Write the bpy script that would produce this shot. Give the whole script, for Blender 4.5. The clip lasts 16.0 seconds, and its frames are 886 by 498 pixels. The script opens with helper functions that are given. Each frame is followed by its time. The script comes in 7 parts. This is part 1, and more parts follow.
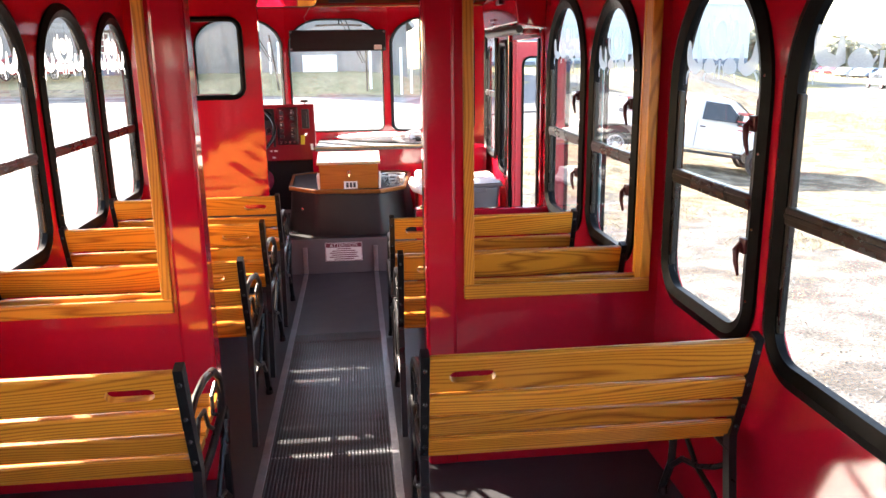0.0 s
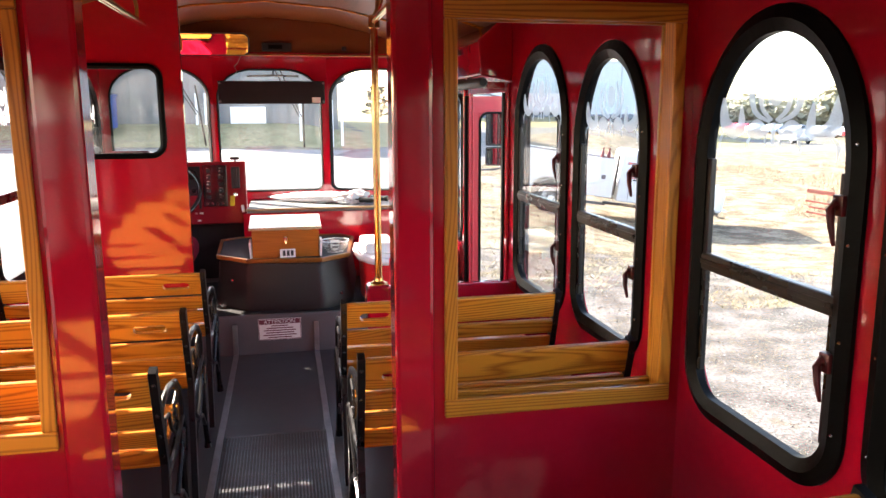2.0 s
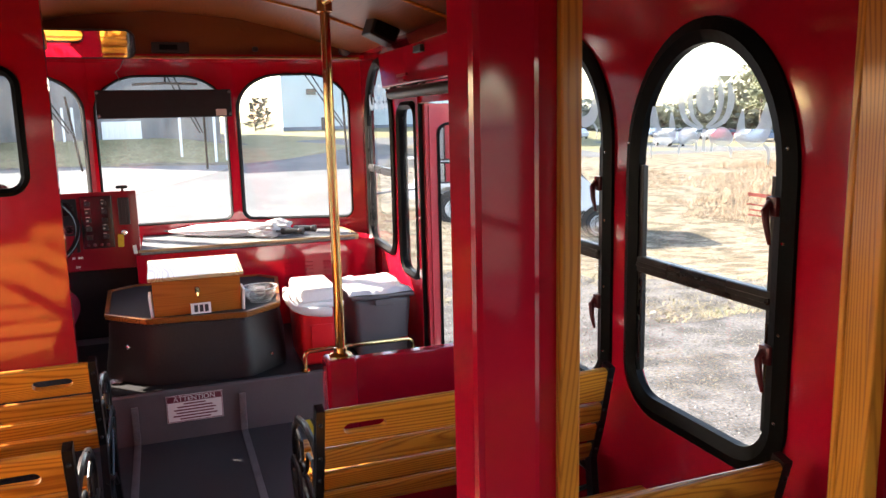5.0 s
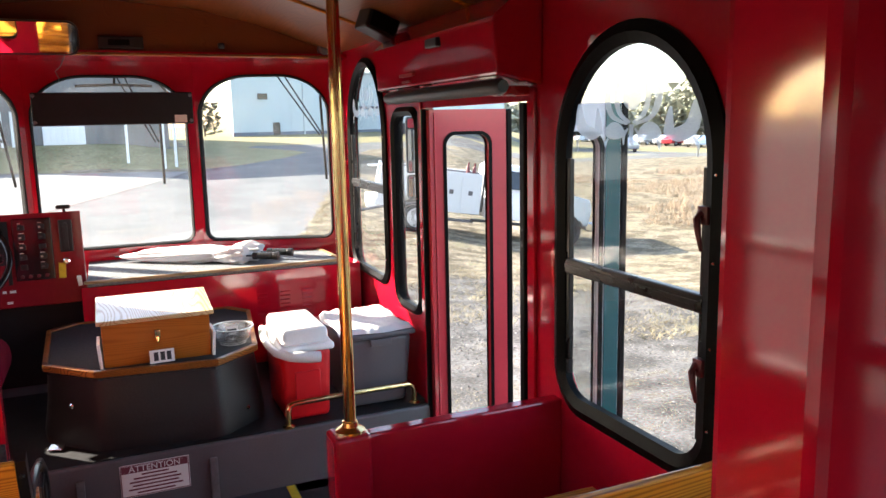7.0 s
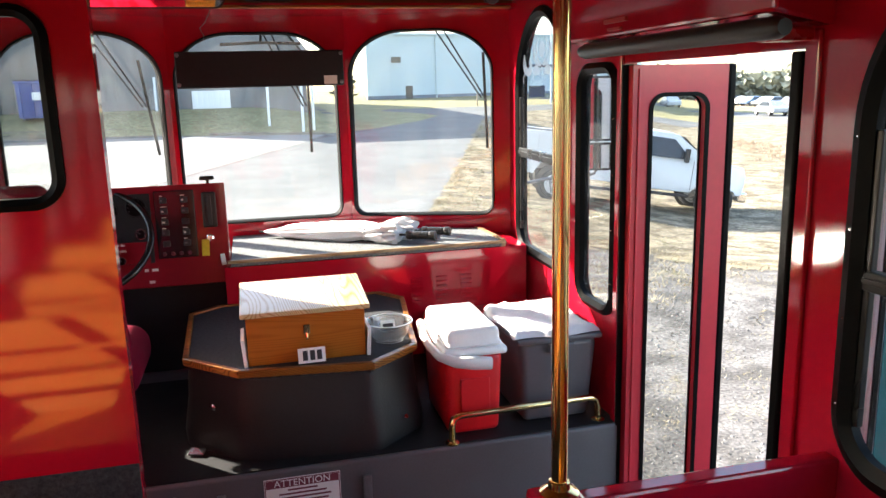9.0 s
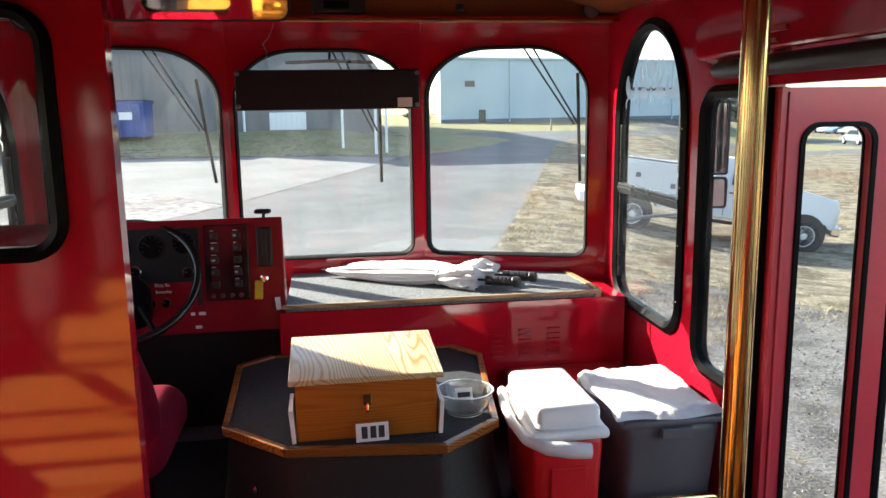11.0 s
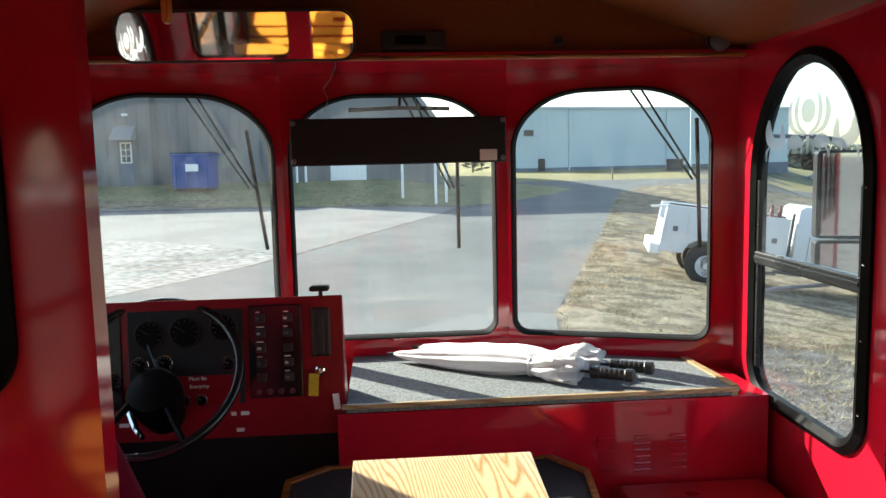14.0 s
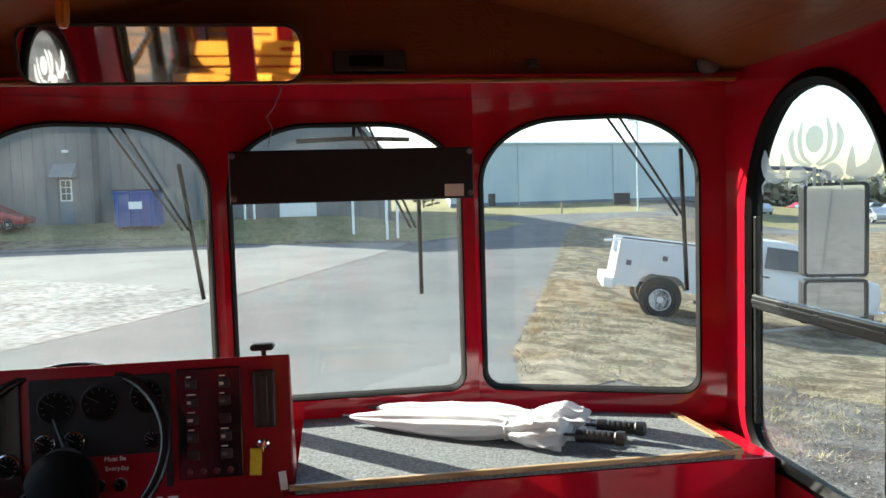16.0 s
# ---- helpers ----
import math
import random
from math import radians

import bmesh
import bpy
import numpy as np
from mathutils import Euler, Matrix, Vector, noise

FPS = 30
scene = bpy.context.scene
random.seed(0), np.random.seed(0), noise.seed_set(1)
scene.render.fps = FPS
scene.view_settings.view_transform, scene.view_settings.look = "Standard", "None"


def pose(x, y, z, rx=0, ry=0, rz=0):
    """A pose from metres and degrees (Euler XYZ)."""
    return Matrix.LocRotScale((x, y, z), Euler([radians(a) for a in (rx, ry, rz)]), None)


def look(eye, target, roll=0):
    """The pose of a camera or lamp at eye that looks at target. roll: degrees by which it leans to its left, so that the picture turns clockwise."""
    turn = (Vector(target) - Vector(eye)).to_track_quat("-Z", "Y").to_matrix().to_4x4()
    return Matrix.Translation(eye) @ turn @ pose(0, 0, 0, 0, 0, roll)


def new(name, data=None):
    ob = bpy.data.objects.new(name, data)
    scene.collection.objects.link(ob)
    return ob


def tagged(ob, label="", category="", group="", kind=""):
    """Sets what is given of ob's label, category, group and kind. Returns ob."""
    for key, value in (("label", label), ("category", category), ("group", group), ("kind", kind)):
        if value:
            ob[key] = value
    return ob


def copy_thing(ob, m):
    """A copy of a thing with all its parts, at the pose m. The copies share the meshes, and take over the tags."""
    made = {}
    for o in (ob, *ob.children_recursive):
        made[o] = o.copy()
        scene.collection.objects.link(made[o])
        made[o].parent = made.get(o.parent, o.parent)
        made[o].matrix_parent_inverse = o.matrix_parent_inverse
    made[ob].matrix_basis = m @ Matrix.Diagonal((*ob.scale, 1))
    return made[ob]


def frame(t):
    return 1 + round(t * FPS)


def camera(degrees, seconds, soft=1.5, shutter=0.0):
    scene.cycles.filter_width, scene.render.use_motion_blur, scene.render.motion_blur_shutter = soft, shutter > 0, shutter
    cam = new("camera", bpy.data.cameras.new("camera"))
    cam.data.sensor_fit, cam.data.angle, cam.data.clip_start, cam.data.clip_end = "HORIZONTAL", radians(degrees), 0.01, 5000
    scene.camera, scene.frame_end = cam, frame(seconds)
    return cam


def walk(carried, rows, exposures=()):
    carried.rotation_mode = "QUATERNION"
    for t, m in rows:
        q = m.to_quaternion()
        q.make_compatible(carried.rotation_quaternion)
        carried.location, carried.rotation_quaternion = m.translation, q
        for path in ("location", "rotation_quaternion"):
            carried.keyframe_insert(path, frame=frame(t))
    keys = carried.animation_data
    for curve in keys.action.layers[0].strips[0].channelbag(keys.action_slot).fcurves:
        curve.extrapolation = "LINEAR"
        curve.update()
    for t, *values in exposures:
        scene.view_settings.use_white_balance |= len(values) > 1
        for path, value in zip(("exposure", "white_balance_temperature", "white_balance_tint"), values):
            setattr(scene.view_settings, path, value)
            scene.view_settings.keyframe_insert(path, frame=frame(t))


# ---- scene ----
cam = camera(60.1, 16.0)
PATH = [
    (0, (0.04, 0.069, 1.454), (0.251, 1.998, 0.97), -0.8),
    (0.5, (0.028, 0.18, 1.454), (0.252, 2.11, 0.981), -1.4),
    (1, (-0.008, 0.353, 1.451), (0.298, 2.283, 1.023), -3.3),
    (1.5, (-0.024, 0.484, 1.463), (0.338, 2.409, 1.055), -1.9),
    (2, (-0.015, 0.651, 1.467), (0.381, 2.579, 1.111), -0.2),
    (2.5, (-0.028, 0.785, 1.473), (0.395, 2.712, 1.143), -0.3),
    (3, (-0.05, 0.98, 1.467), (0.443, 2.89, 1.138), -3.0),
    (5.5, (-0.152, 1.784, 1.481), (0.54, 3.63, 1.146), -0.8),
    (6, (-0.117, 1.962, 1.485), (0.544, 3.823, 1.171), 0.2),
    (6.5, (-0.12, 2.122, 1.492), (0.581, 3.97, 1.188), -1.3),
    (7, (-0.162, 2.256, 1.496), (0.627, 4.066, 1.171), -1.2),
    (7.5, (-0.148, 2.398, 1.452), (0.507, 4.224, 0.967), 0.3),
    (8, (-0.121, 2.527, 1.474), (0.438, 4.369, 0.928), -0.2),
    (8.5, (-0.141, 2.701, 1.478), (0.403, 4.546, 0.932), -2.2),
    (9, (-0.174, 2.859, 1.49), (0.296, 4.759, 1.081), -1.5),
    (9.5, (-0.162, 2.991, 1.5), (0.114, 4.942, 1.16), -0.7),
    (12, (-0.117, 3.544, 1.492), (0.263, 5.472, 1.121), -1.5),
    (12.5, (-0.127, 3.65, 1.498), (0.346, 5.544, 1.062), -2.6),
    (13, (-0.18, 3.762, 1.519), (0.276, 5.689, 1.236), -2.5),
    (13.5, (-0.2, 3.822, 1.521), (0.095, 5.786, 1.287), -1.7),
    (14, (-0.158, 3.926, 1.517), (-0.004, 5.908, 1.298), -1.3),
    (14.5, (-0.123, 3.999, 1.517), (-0.009, 5.985, 1.313), -1.6),
    (15, (-0.129, 4.098, 1.513), (0.018, 6.083, 1.312), -2.1),
    (15.5, (-0.149, 4.191, 1.521), (0.091, 6.17, 1.358), -2.7),
    (16, (-0.166, 4.25, 1.522), (0.118, 6.226, 1.391), -1.7),
]
walk(cam, [(t, look(eye, target, roll)) for t, eye, target, roll in PATH], exposures=[(0, 3.53, 7250, 18), (3.2, 2.95, 7150, 18), (6, 2.76, 6950, 16), (7.5, 2.60, 6850, 13), (8.7, 2.70, 6800, 11), (9.5, 2.46, 6700, 10), (12, 2.02, 6500, 5), (14, 1.84, 6450, 2), (16, 1.78, 6450, 2)])

# ---- daylight ----
SUN_EL, SUN_AZ = 27.0, 45.5  # elevation; degrees from straight ahead towards the left
world = bpy.data.worlds.new("sky")
scene.world = world
world.use_nodes = True
wn = world.node_tree.nodes
sky = wn.new("ShaderNodeTexSky")
sky.sky_type, sky.sun_disc = "NISHITA", False
sky.air_density, sky.dust_density = 1.0, 1.4
sky.sun_elevation, sky.sun_rotation = radians(SUN_EL), radians(-SUN_AZ)
world.node_tree.links.new(sky.outputs["Color"], wn["Background"].inputs["Color"])
wn["Background"].inputs["Strength"].default_value = 0.15
sun = new("sun", bpy.data.lights.new("sun", "SUN"))
sun.data.energy, sun.data.angle, sun.data.color = 5.0, radians(0.53), (1.0, 0.94, 0.84)
ce, se = math.cos(radians(SUN_EL)), math.sin(radians(SUN_EL))
sun.matrix_world = look((-ce * math.sin(radians(SUN_AZ)) * 30, ce * math.cos(radians(SUN_AZ)) * 30, se * 30), (0, 0, 0))


# ---- materials ----
def material(name, colour, rough=0.5, metal=0.0, vary=0.15, scale=6.0, fine=60.0, bump=0.1, coat=0.0, colour2=None, stretch=(1, 1, 1), spec=0.5, rvary=0.1, coat_rough=0.06, coat_ior=1.5):
    """Principled surface with a coarse and a fine variation of tone, roughness and relief."""
    m = bpy.data.materials.new(name)
    m.use_nodes = True
    nt = m.node_tree
    n, l = nt.nodes, nt.links
    b = n["Principled BSDF"]
    co = n.new("ShaderNodeTexCoord")
    mp = n.new("ShaderNodeMapping")
    mp.inputs["Scale"].default_value = stretch
    l.new(co.outputs["Object"], mp.inputs["Vector"])
    big, small = n.new("ShaderNodeTexNoise"), n.new("ShaderNodeTexNoise")
    big.inputs["Scale"].default_value, small.inputs["Scale"].default_value = scale, fine
    big.inputs["Detail"].default_value, small.inputs["Detail"].default_value = 4, 3
    l.new(mp.outputs["Vector"], big.inputs["Vector"])
    l.new(mp.outputs["Vector"], small.inputs["Vector"])
    mix = n.new("ShaderNodeMath")
    mix.operation = "MULTIPLY_ADD"
    mix.inputs[1].default_value, mix.inputs[2].default_value = 0.35, 0.0
    l.new(small.outputs["Fac"], mix.inputs[0])
    add = n.new("ShaderNodeMath")
    add.operation = "MULTIPLY_ADD"
    add.inputs[1].default_value = 0.65
    l.new(big.outputs["Fac"], add.inputs[0])
    l.new(mix.outputs[0], add.inputs[2])
    ramp = n.new("ShaderNodeValToRGB")
    c = Vector(colour[:3])
    lo = Vector(colour2[:3]) if colour2 else c * (1 - vary)
    hi = c if colour2 else c * (1 + vary)
    ramp.color_ramp.elements[0].position, ramp.color_ramp.elements[1].position = 0.32, 0.68
    ramp.color_ramp.elements[0].color, ramp.color_ramp.elements[1].color = (*lo, 1), (*[min(1, v) for v in hi], 1)
    l.new(add.outputs[0], ramp.inputs["Fac"])
    l.new(ramp.outputs["Color"], b.inputs["Base Color"])
    rr = n.new("ShaderNodeMapRange")
    rr.inputs["To Min"].default_value, rr.inputs["To Max"].default_value = max(0.02, rough - rvary), min(1, rough + rvary)
    l.new(big.outputs["Fac"], rr.inputs["Value"])
    l.new(rr.outputs["Result"], b.inputs["Roughness"])
    b.inputs["Metallic"].default_value = metal
    b.inputs["Coat Weight"].default_value, b.inputs["Coat Roughness"].default_value = coat, coat_rough
    b.inputs["Specular IOR Level"].default_value = spec
    b.inputs["Coat IOR"].default_value = coat_ior
    if bump:
        bp = n.new("ShaderNodeBump")
        bp.inputs["Strength"].default_value, bp.inputs["Distance"].default_value = bump, 0.01
        l.new(add.outputs[0], bp.inputs["Height"])
        l.new(bp.outputs["Normal"], b.inputs["Normal"])
    return m


def oak(name, light, dark, along, coat=0.4):
    """Varnished oak: long grain rings bent by noise along one axis, different on each board."""
    m = bpy.data.materials.new(name)
    m.use_nodes = True
    nt = m.node_tree
    n, l = nt.nodes, nt.links
    b = n["Principled BSDF"]
    co, oi = n.new("ShaderNodeTexCoord"), n.new("ShaderNodeObjectInfo")
    off = n.new("ShaderNodeVectorMath")
    off.operation = "ADD"
    sh = n.new("ShaderNodeVectorMath")
    sh.operation = "SCALE"
    sh.inputs[0].default_value = (3.1, 1.7, 2.3)
    l.new(oi.outputs["Random"], sh.inputs["Scale"])
    l.new(co.outputs["Object"], off.inputs[0])
    l.new(sh.outputs["Vector"], off.inputs[1])
    mp = n.new("ShaderNodeMapping")
    s = [1.0, 1.0, 1.0]
    s[along] = 0.10
    mp.inputs["Scale"].default_value = s
    l.new(off.outputs["Vector"], mp.inputs["Vector"])
    warp = n.new("ShaderNodeTexNoise")
    warp.inputs["Scale"].default_value, warp.inputs["Detail"].default_value = 5.0, 2
    l.new(mp.outputs["Vector"], warp.inputs["Vector"])
    # growth lines run along the board and swing into arches where the slow noise lifts them
    cross = n.new("ShaderNodeVectorMath")
    cross.operation = "DOT_PRODUCT"
    cv_ = [150.0, 120.0, 165.0]
    cv_[along] = 0.0
    cross.inputs[1].default_value = cv_
    l.new(off.outputs["Vector"], cross.inputs[0])
    ring = n.new("ShaderNodeMath")
    ring.operation = "MULTIPLY_ADD"
    ring.inputs[1].default_value = 60.0
    l.new(warp.outputs["Fac"], ring.inputs[0])
    l.new(cross.outputs["Value"], ring.inputs[2])
    frac = n.new("ShaderNodeMath")
    frac.operation = "PINGPONG"
    frac.inputs[1].default_value = 1.0
    l.new(ring.outputs[0], frac.inputs[0])
    mp2 = n.new("ShaderNodeMapping")
    s2 = [1.0, 1.0, 1.0]
    s2[along] = 0.03
    mp2.inputs["Scale"].default_value = s2
    l.new(off.outputs["Vector"], mp2.inputs["Vector"])
    pore = n.new("ShaderNodeTexNoise")
    pore.inputs["Scale"].default_value, pore.inputs["Detail"].default_value = 260.0, 2
    l.new(mp2.outputs["Vector"], pore.inputs["Vector"])
    both = n.new("ShaderNodeMath")
    both.operation = "MULTIPLY_ADD"
    both.inputs[1].default_value = 0.62
    l.new(frac.outputs[0], both.inputs[0])
    half = n.new("ShaderNodeMath")
    half.operation = "MULTIPLY"
    half.inputs[1].default_value = 0.42
    l.new(pore.outputs["Fac"], half.inputs[0])
    l.new(half.outputs[0], both.inputs[2])
    ramp = n.new("ShaderNodeValToRGB")
    ramp.color_ramp.elements[0].position, ramp.color_ramp.elements[1].position = 0.23, 0.55
    ramp.color_ramp.elements[0].color, ramp.color_ramp.elements[1].color = (*dark, 1), (*light, 1)
    l.new(both.outputs[0], ramp.inputs["Fac"])
    tint = n.new("ShaderNodeHueSaturation")
    val = n.new("ShaderNodeMapRange")
    val.inputs["To Min"].default_value, val.inputs["To Max"].default_value = 0.82, 1.12
    l.new(oi.outputs["Random"], val.inputs["Value"])
    l.new(val.outputs["Result"], tint.inputs["Value"])
    l.new(ramp.outputs["Color"], tint.inputs["Color"])
    l.new(tint.outputs["Color"], b.inputs["Base Color"])
    b.inputs["Roughness"].default_value = 0.36
    b.inputs["Specular IOR Level"].default_value = 0.22
    b.inputs["Coat Weight"].default_value, b.inputs["Coat Roughness"].default_value = coat, 0.13
    bp = n.new("ShaderNodeBump")
    bp.inputs["Strength"].default_value, bp.inputs["Distance"].default_value = 0.08, 0.002
    l.new(pore.outputs["Fac"], bp.inputs["Height"])
    l.new(bp.outputs["Normal"], b.inputs["Normal"])
    return m


def clear_glass(name, tint=(1, 1, 1), gloss=1.7, dust=0.02):
    """Thin sheet glass: straight through, with a real surface reflection."""
    m = bpy.data.materials.new(name)
    m.use_nodes = True
    nt = m.node_tree
    n, l = nt.nodes, nt.links
    n.remove(n["Principled BSDF"])
    tr, gl, mx, fr, sc = n.new("ShaderNodeBsdfTransparent"), n.new("ShaderNodeBsdfGlossy"), n.new("ShaderNodeMixShader"), n.new("ShaderNodeFresnel"), n.new("ShaderNodeMath")
    tr.inputs["Color"].default_value = (*tint, 1)
    gl.inputs["Roughness"].default_value = 0.02
    fr.inputs["IOR"].default_value = 1.45
    sc.operation = "MULTIPLY"
    sc.inputs[1].default_value = gloss
    sc.use_clamp = True
    film, dirt, dmix, ns, mr_ = n.new("ShaderNodeBsdfTranslucent"), n.new("ShaderNodeBsdfDiffuse"), n.new("ShaderNodeMixShader"), n.new("ShaderNodeTexNoise"), n.new("ShaderNodeMapRange")
    haze = n.new("ShaderNodeMixShader")
    ns.inputs["Scale"].default_value, ns.inputs["Detail"].default_value = 5.0, 5
    mr_.inputs["From Min"].default_value, mr_.inputs["From Max"].default_value = 0.35, 0.75
    mr_.inputs["To Min"].default_value, mr_.inputs["To Max"].default_value = dust * 0.25, dust * 1.6
    l.new(ns.outputs["Fac"], mr_.inputs["Value"])
    l.new(film.outputs[0], haze.inputs[1])
    l.new(dirt.outputs[0], haze.inputs[2])
    l.new(fr.outputs["Fac"], sc.inputs[0])
    l.new(sc.outputs[0], mx.inputs["Fac"])
    l.new(tr.outputs[0], mx.inputs[1])
    l.new(gl.outputs[0], mx.inputs[2])
    l.new(mr_.outputs["Result"], dmix.inputs["Fac"])
    l.new(mx.outputs[0], dmix.inputs[1])
    l.new(haze.outputs[0], dmix.inputs[2])
    l.new(dmix.outputs[0], n["Material Output"].inputs["Surface"])
    return m


def frosted(name, tone=(0.85, 0.86, 0.86), least=0.25, most=0.45):
    """Sand-blasted glass or a thin print on it: scatters the daylight that comes through it."""
    m = bpy.data.materials.new(name)
    m.use_nodes = True
    n, l = m.node_tree.nodes, m.node_tree.links
    n.remove(n["Principled BSDF"])
    tl, df, tp, mx, mx2 = n.new("ShaderNodeBsdfTranslucent"), n.new("ShaderNodeBsdfDiffuse"), n.new("ShaderNodeBsdfTransparent"), n.new("ShaderNodeMixShader"), n.new("ShaderNodeMixShader")
    ns = n.new("ShaderNodeTexNoise")
    ns.inputs["Scale"].default_value = 60
    mr_ = n.new("ShaderNodeMapRange")
    mr_.inputs["To Min"].default_value, mr_.inputs["To Max"].default_value = least, most
    l.new(ns.outputs["Fac"], mr_.inputs["Value"])
    tl.inputs["Color"].default_value = df.inputs["Color"].default_value = (*tone, 1)
    mx.inputs["Fac"].default_value = 0.35
    l.new(tl.outputs[0], mx.inputs[1])
    l.new(df.outputs[0], mx.inputs[2])
    l.new(mr_.outputs["Result"], mx2.inputs["Fac"])
    l.new(mx.outputs[0], mx2.inputs[1])
    l.new(tp.outputs[0], mx2.inputs[2])
    l.new(mx2.outputs[0], n["Material Output"].inputs["Surface"])
    return m


RED = material("red_enamel", (0.41, 0.0064, 0.021), rough=0.35, vary=0.08, scale=3, fine=30, bump=0.01, coat=1.0, rvary=0.06, spec=0.0, coat_rough=0.075, coat_ior=1.65)
# Darker than RED: the shade on the console front is put into this colour.
CONSOLE_RED = material("shade_darkened_console_red", (0.22, 0.004, 0.011), rough=0.4, vary=0.12, scale=5, fine=60, bump=0.03, coat=0.35, spec=0.2)
STEEL = material("bright_wheel_steel", (0.62, 0.62, 0.64), rough=0.38, metal=0.25, vary=0.15, scale=9, fine=60, bump=0.05)
# Brighter than RED: daylight bounced off the ground is painted into the door leaves.
BOUNCE_RED = material("bounce_brightened_red_paint", (0.50, 0.010, 0.026), rough=0.42, vary=0.12, scale=3, fine=40, bump=0.02, coat=0.55, coat_rough=0.08)
RED_DULL = material("red_fibreglass", (0.42, 0.012, 0.016), rough=0.3, vary=0.12, scale=4, fine=80, bump=0.05, coat=0.25)
OAK_X = oak("oak_slat", (0.62, 0.235, 0.026), (0.31, 0.092, 0.010), 0, coat=0.4)
OAK_Z = oak("oak_upright", (0.60, 0.222, 0.026), (0.37, 0.120, 0.012), 2)
PLY = oak("ceiling_veneer", (0.20, 0.062, 0.017), (0.16, 0.047, 0.012), 1, coat=0.12)
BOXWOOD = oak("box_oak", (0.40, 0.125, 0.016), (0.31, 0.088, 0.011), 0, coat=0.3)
RIM_OAK = oak("worn_dark_oak", (0.32, 0.12, 0.022), (0.11, 0.034, 0.006), 0, coat=0.5)
PALE_EDGE = oak("worn_pale_edge", (0.42, 0.30, 0.16), (0.24, 0.15, 0.07), 0, coat=0.2)
IRON = material("black_cast_iron", (0.007, 0.007, 0.008), rough=0.30, vary=0.3, fine=120, bump=0.15, spec=0.35)
SEAL = material("grey_windscreen_seal", (0.014, 0.014, 0.014), rough=0.75, vary=0.3, fine=60, bump=0.05, spec=0.08)
RUBBER = material("black_rubber", (0.004, 0.004, 0.004), rough=0.36, vary=0.3, fine=45, bump=0.2, spec=0.07, rvary=0.15)
REVEAL = material("matt_black_reveal", (0.006, 0.006, 0.006), rough=0.9, vary=0.3, fine=60, bump=0.05, spec=0.05)
ALU = material("dark_anodised", (0.012, 0.012, 0.012), rough=0.28, metal=0.1, vary=0.3, fine=90, bump=0.04)
FLOOR_M = material("grey_rubber_floor", (0.030, 0.031, 0.035), rough=0.45, vary=0.3, scale=9, fine=140, bump=0.12)
RISER_M = material("grey_riser_vinyl", (0.092, 0.089, 0.095), rough=0.42, vary=0.15, scale=5, fine=120, bump=0.06)
RIB_M = material("ribbed_rubber", (0.085, 0.090, 0.098), rough=0.24, vary=0.25, scale=9, fine=120, bump=0.06, spec=0.9)
# Darker, rougher rubber between the paler ribs.
GROOVE_M = material("dark_rubber_groove", (0.018, 0.018, 0.019), rough=0.7, vary=0.3, scale=9, fine=120, bump=0.06, spec=0.2)
TRIM_M = material("scuffed_metal_strip", (0.24, 0.24, 0.25), rough=0.35, metal=0.7, vary=0.25, scale=12, fine=90, bump=0.06)
BRASS = material("polished_brass", (0.83, 0.60, 0.27), rough=0.13, metal=1.0, vary=0.12, fine=60, bump=0.02)
CHROME = material("chrome", (0.75, 0.75, 0.76), rough=0.12, metal=1.0, vary=0.05, bump=0.0)
BLACK_VINYL = material("black_padded_vinyl", (0.012, 0.012, 0.013), rough=0.5, vary=0.3, scale=7, fine=110, bump=0.25)
DARK_CARPET = material("dark_grey_carpet", (0.040, 0.043, 0.048), rough=0.95, vary=0.5, scale=90, fine=380, bump=0.4, spec=0.2)
CARPET = material("grey_speckled_carpet", (0.16, 0.175, 0.18), rough=0.95, vary=0.6, scale=120, fine=420, bump=0.5, spec=0.2)
BLACK_P = material("black_plastic", (0.014, 0.014, 0.015), rough=0.4, vary=0.25, fine=140, bump=0.08)
WHITE_CLOTH = material("white_nylon_cloth", (0.72, 0.72, 0.73), rough=0.7, vary=0.05, fine=160, bump=0.1)
WHITE_P = material("white_plastic", (0.80, 0.80, 0.79), rough=0.35, vary=0.05, fine=100, bump=0.03)
COOLER_RED = material("red_cooler_plastic", (0.65, 0.012, 0.018), rough=0.35, vary=0.08, fine=120, bump=0.05)
BIN_GREY = material("grey_bin_plastic", (0.105, 0.10, 0.11), rough=0.4, vary=0.1, fine=120, bump=0.05)
PAPER = material("white_paper", (0.80, 0.79, 0.77), rough=0.8, vary=0.04, bump=0.02)
INK = material("printed_ink", (0.03, 0.03, 0.035), rough=0.7, vary=0.1, bump=0)
MAROON_INK = material("maroon_ink", (0.16, 0.03, 0.05), rough=0.7, vary=0.1, bump=0)
ETCH = frosted("frosted_etching", (0.70, 0.71, 0.71))
MAROON = material("maroon_plastic", (0.10, 0.008, 0.012), rough=0.4, vary=0.2, bump=0.04)
# Worn oak, made paler still to paint in glare from the windscreens.
LID_M = oak("worn_glare_paled_lid", (0.76, 0.59, 0.34), (0.50, 0.28, 0.09), 1, coat=1.0)
CAB_BLACK = material("black_cab_lining", (0.010, 0.010, 0.011), rough=0.6, vary=0.3, fine=60, bump=0.15, spec=0.3)
GLOSS_BLACK = material("glossy_black_plastic", (0.010, 0.010, 0.011), rough=0.15, vary=0.2, fine=60, bump=0.02)
GLASS = clear_glass("window_glass", (0.76, 0.78, 0.77), gloss=1.0)
SCREEN_GLASS = clear_glass("windscreen_glass", (0.76, 0.785, 0.78), gloss=1.4, dust=0.035)
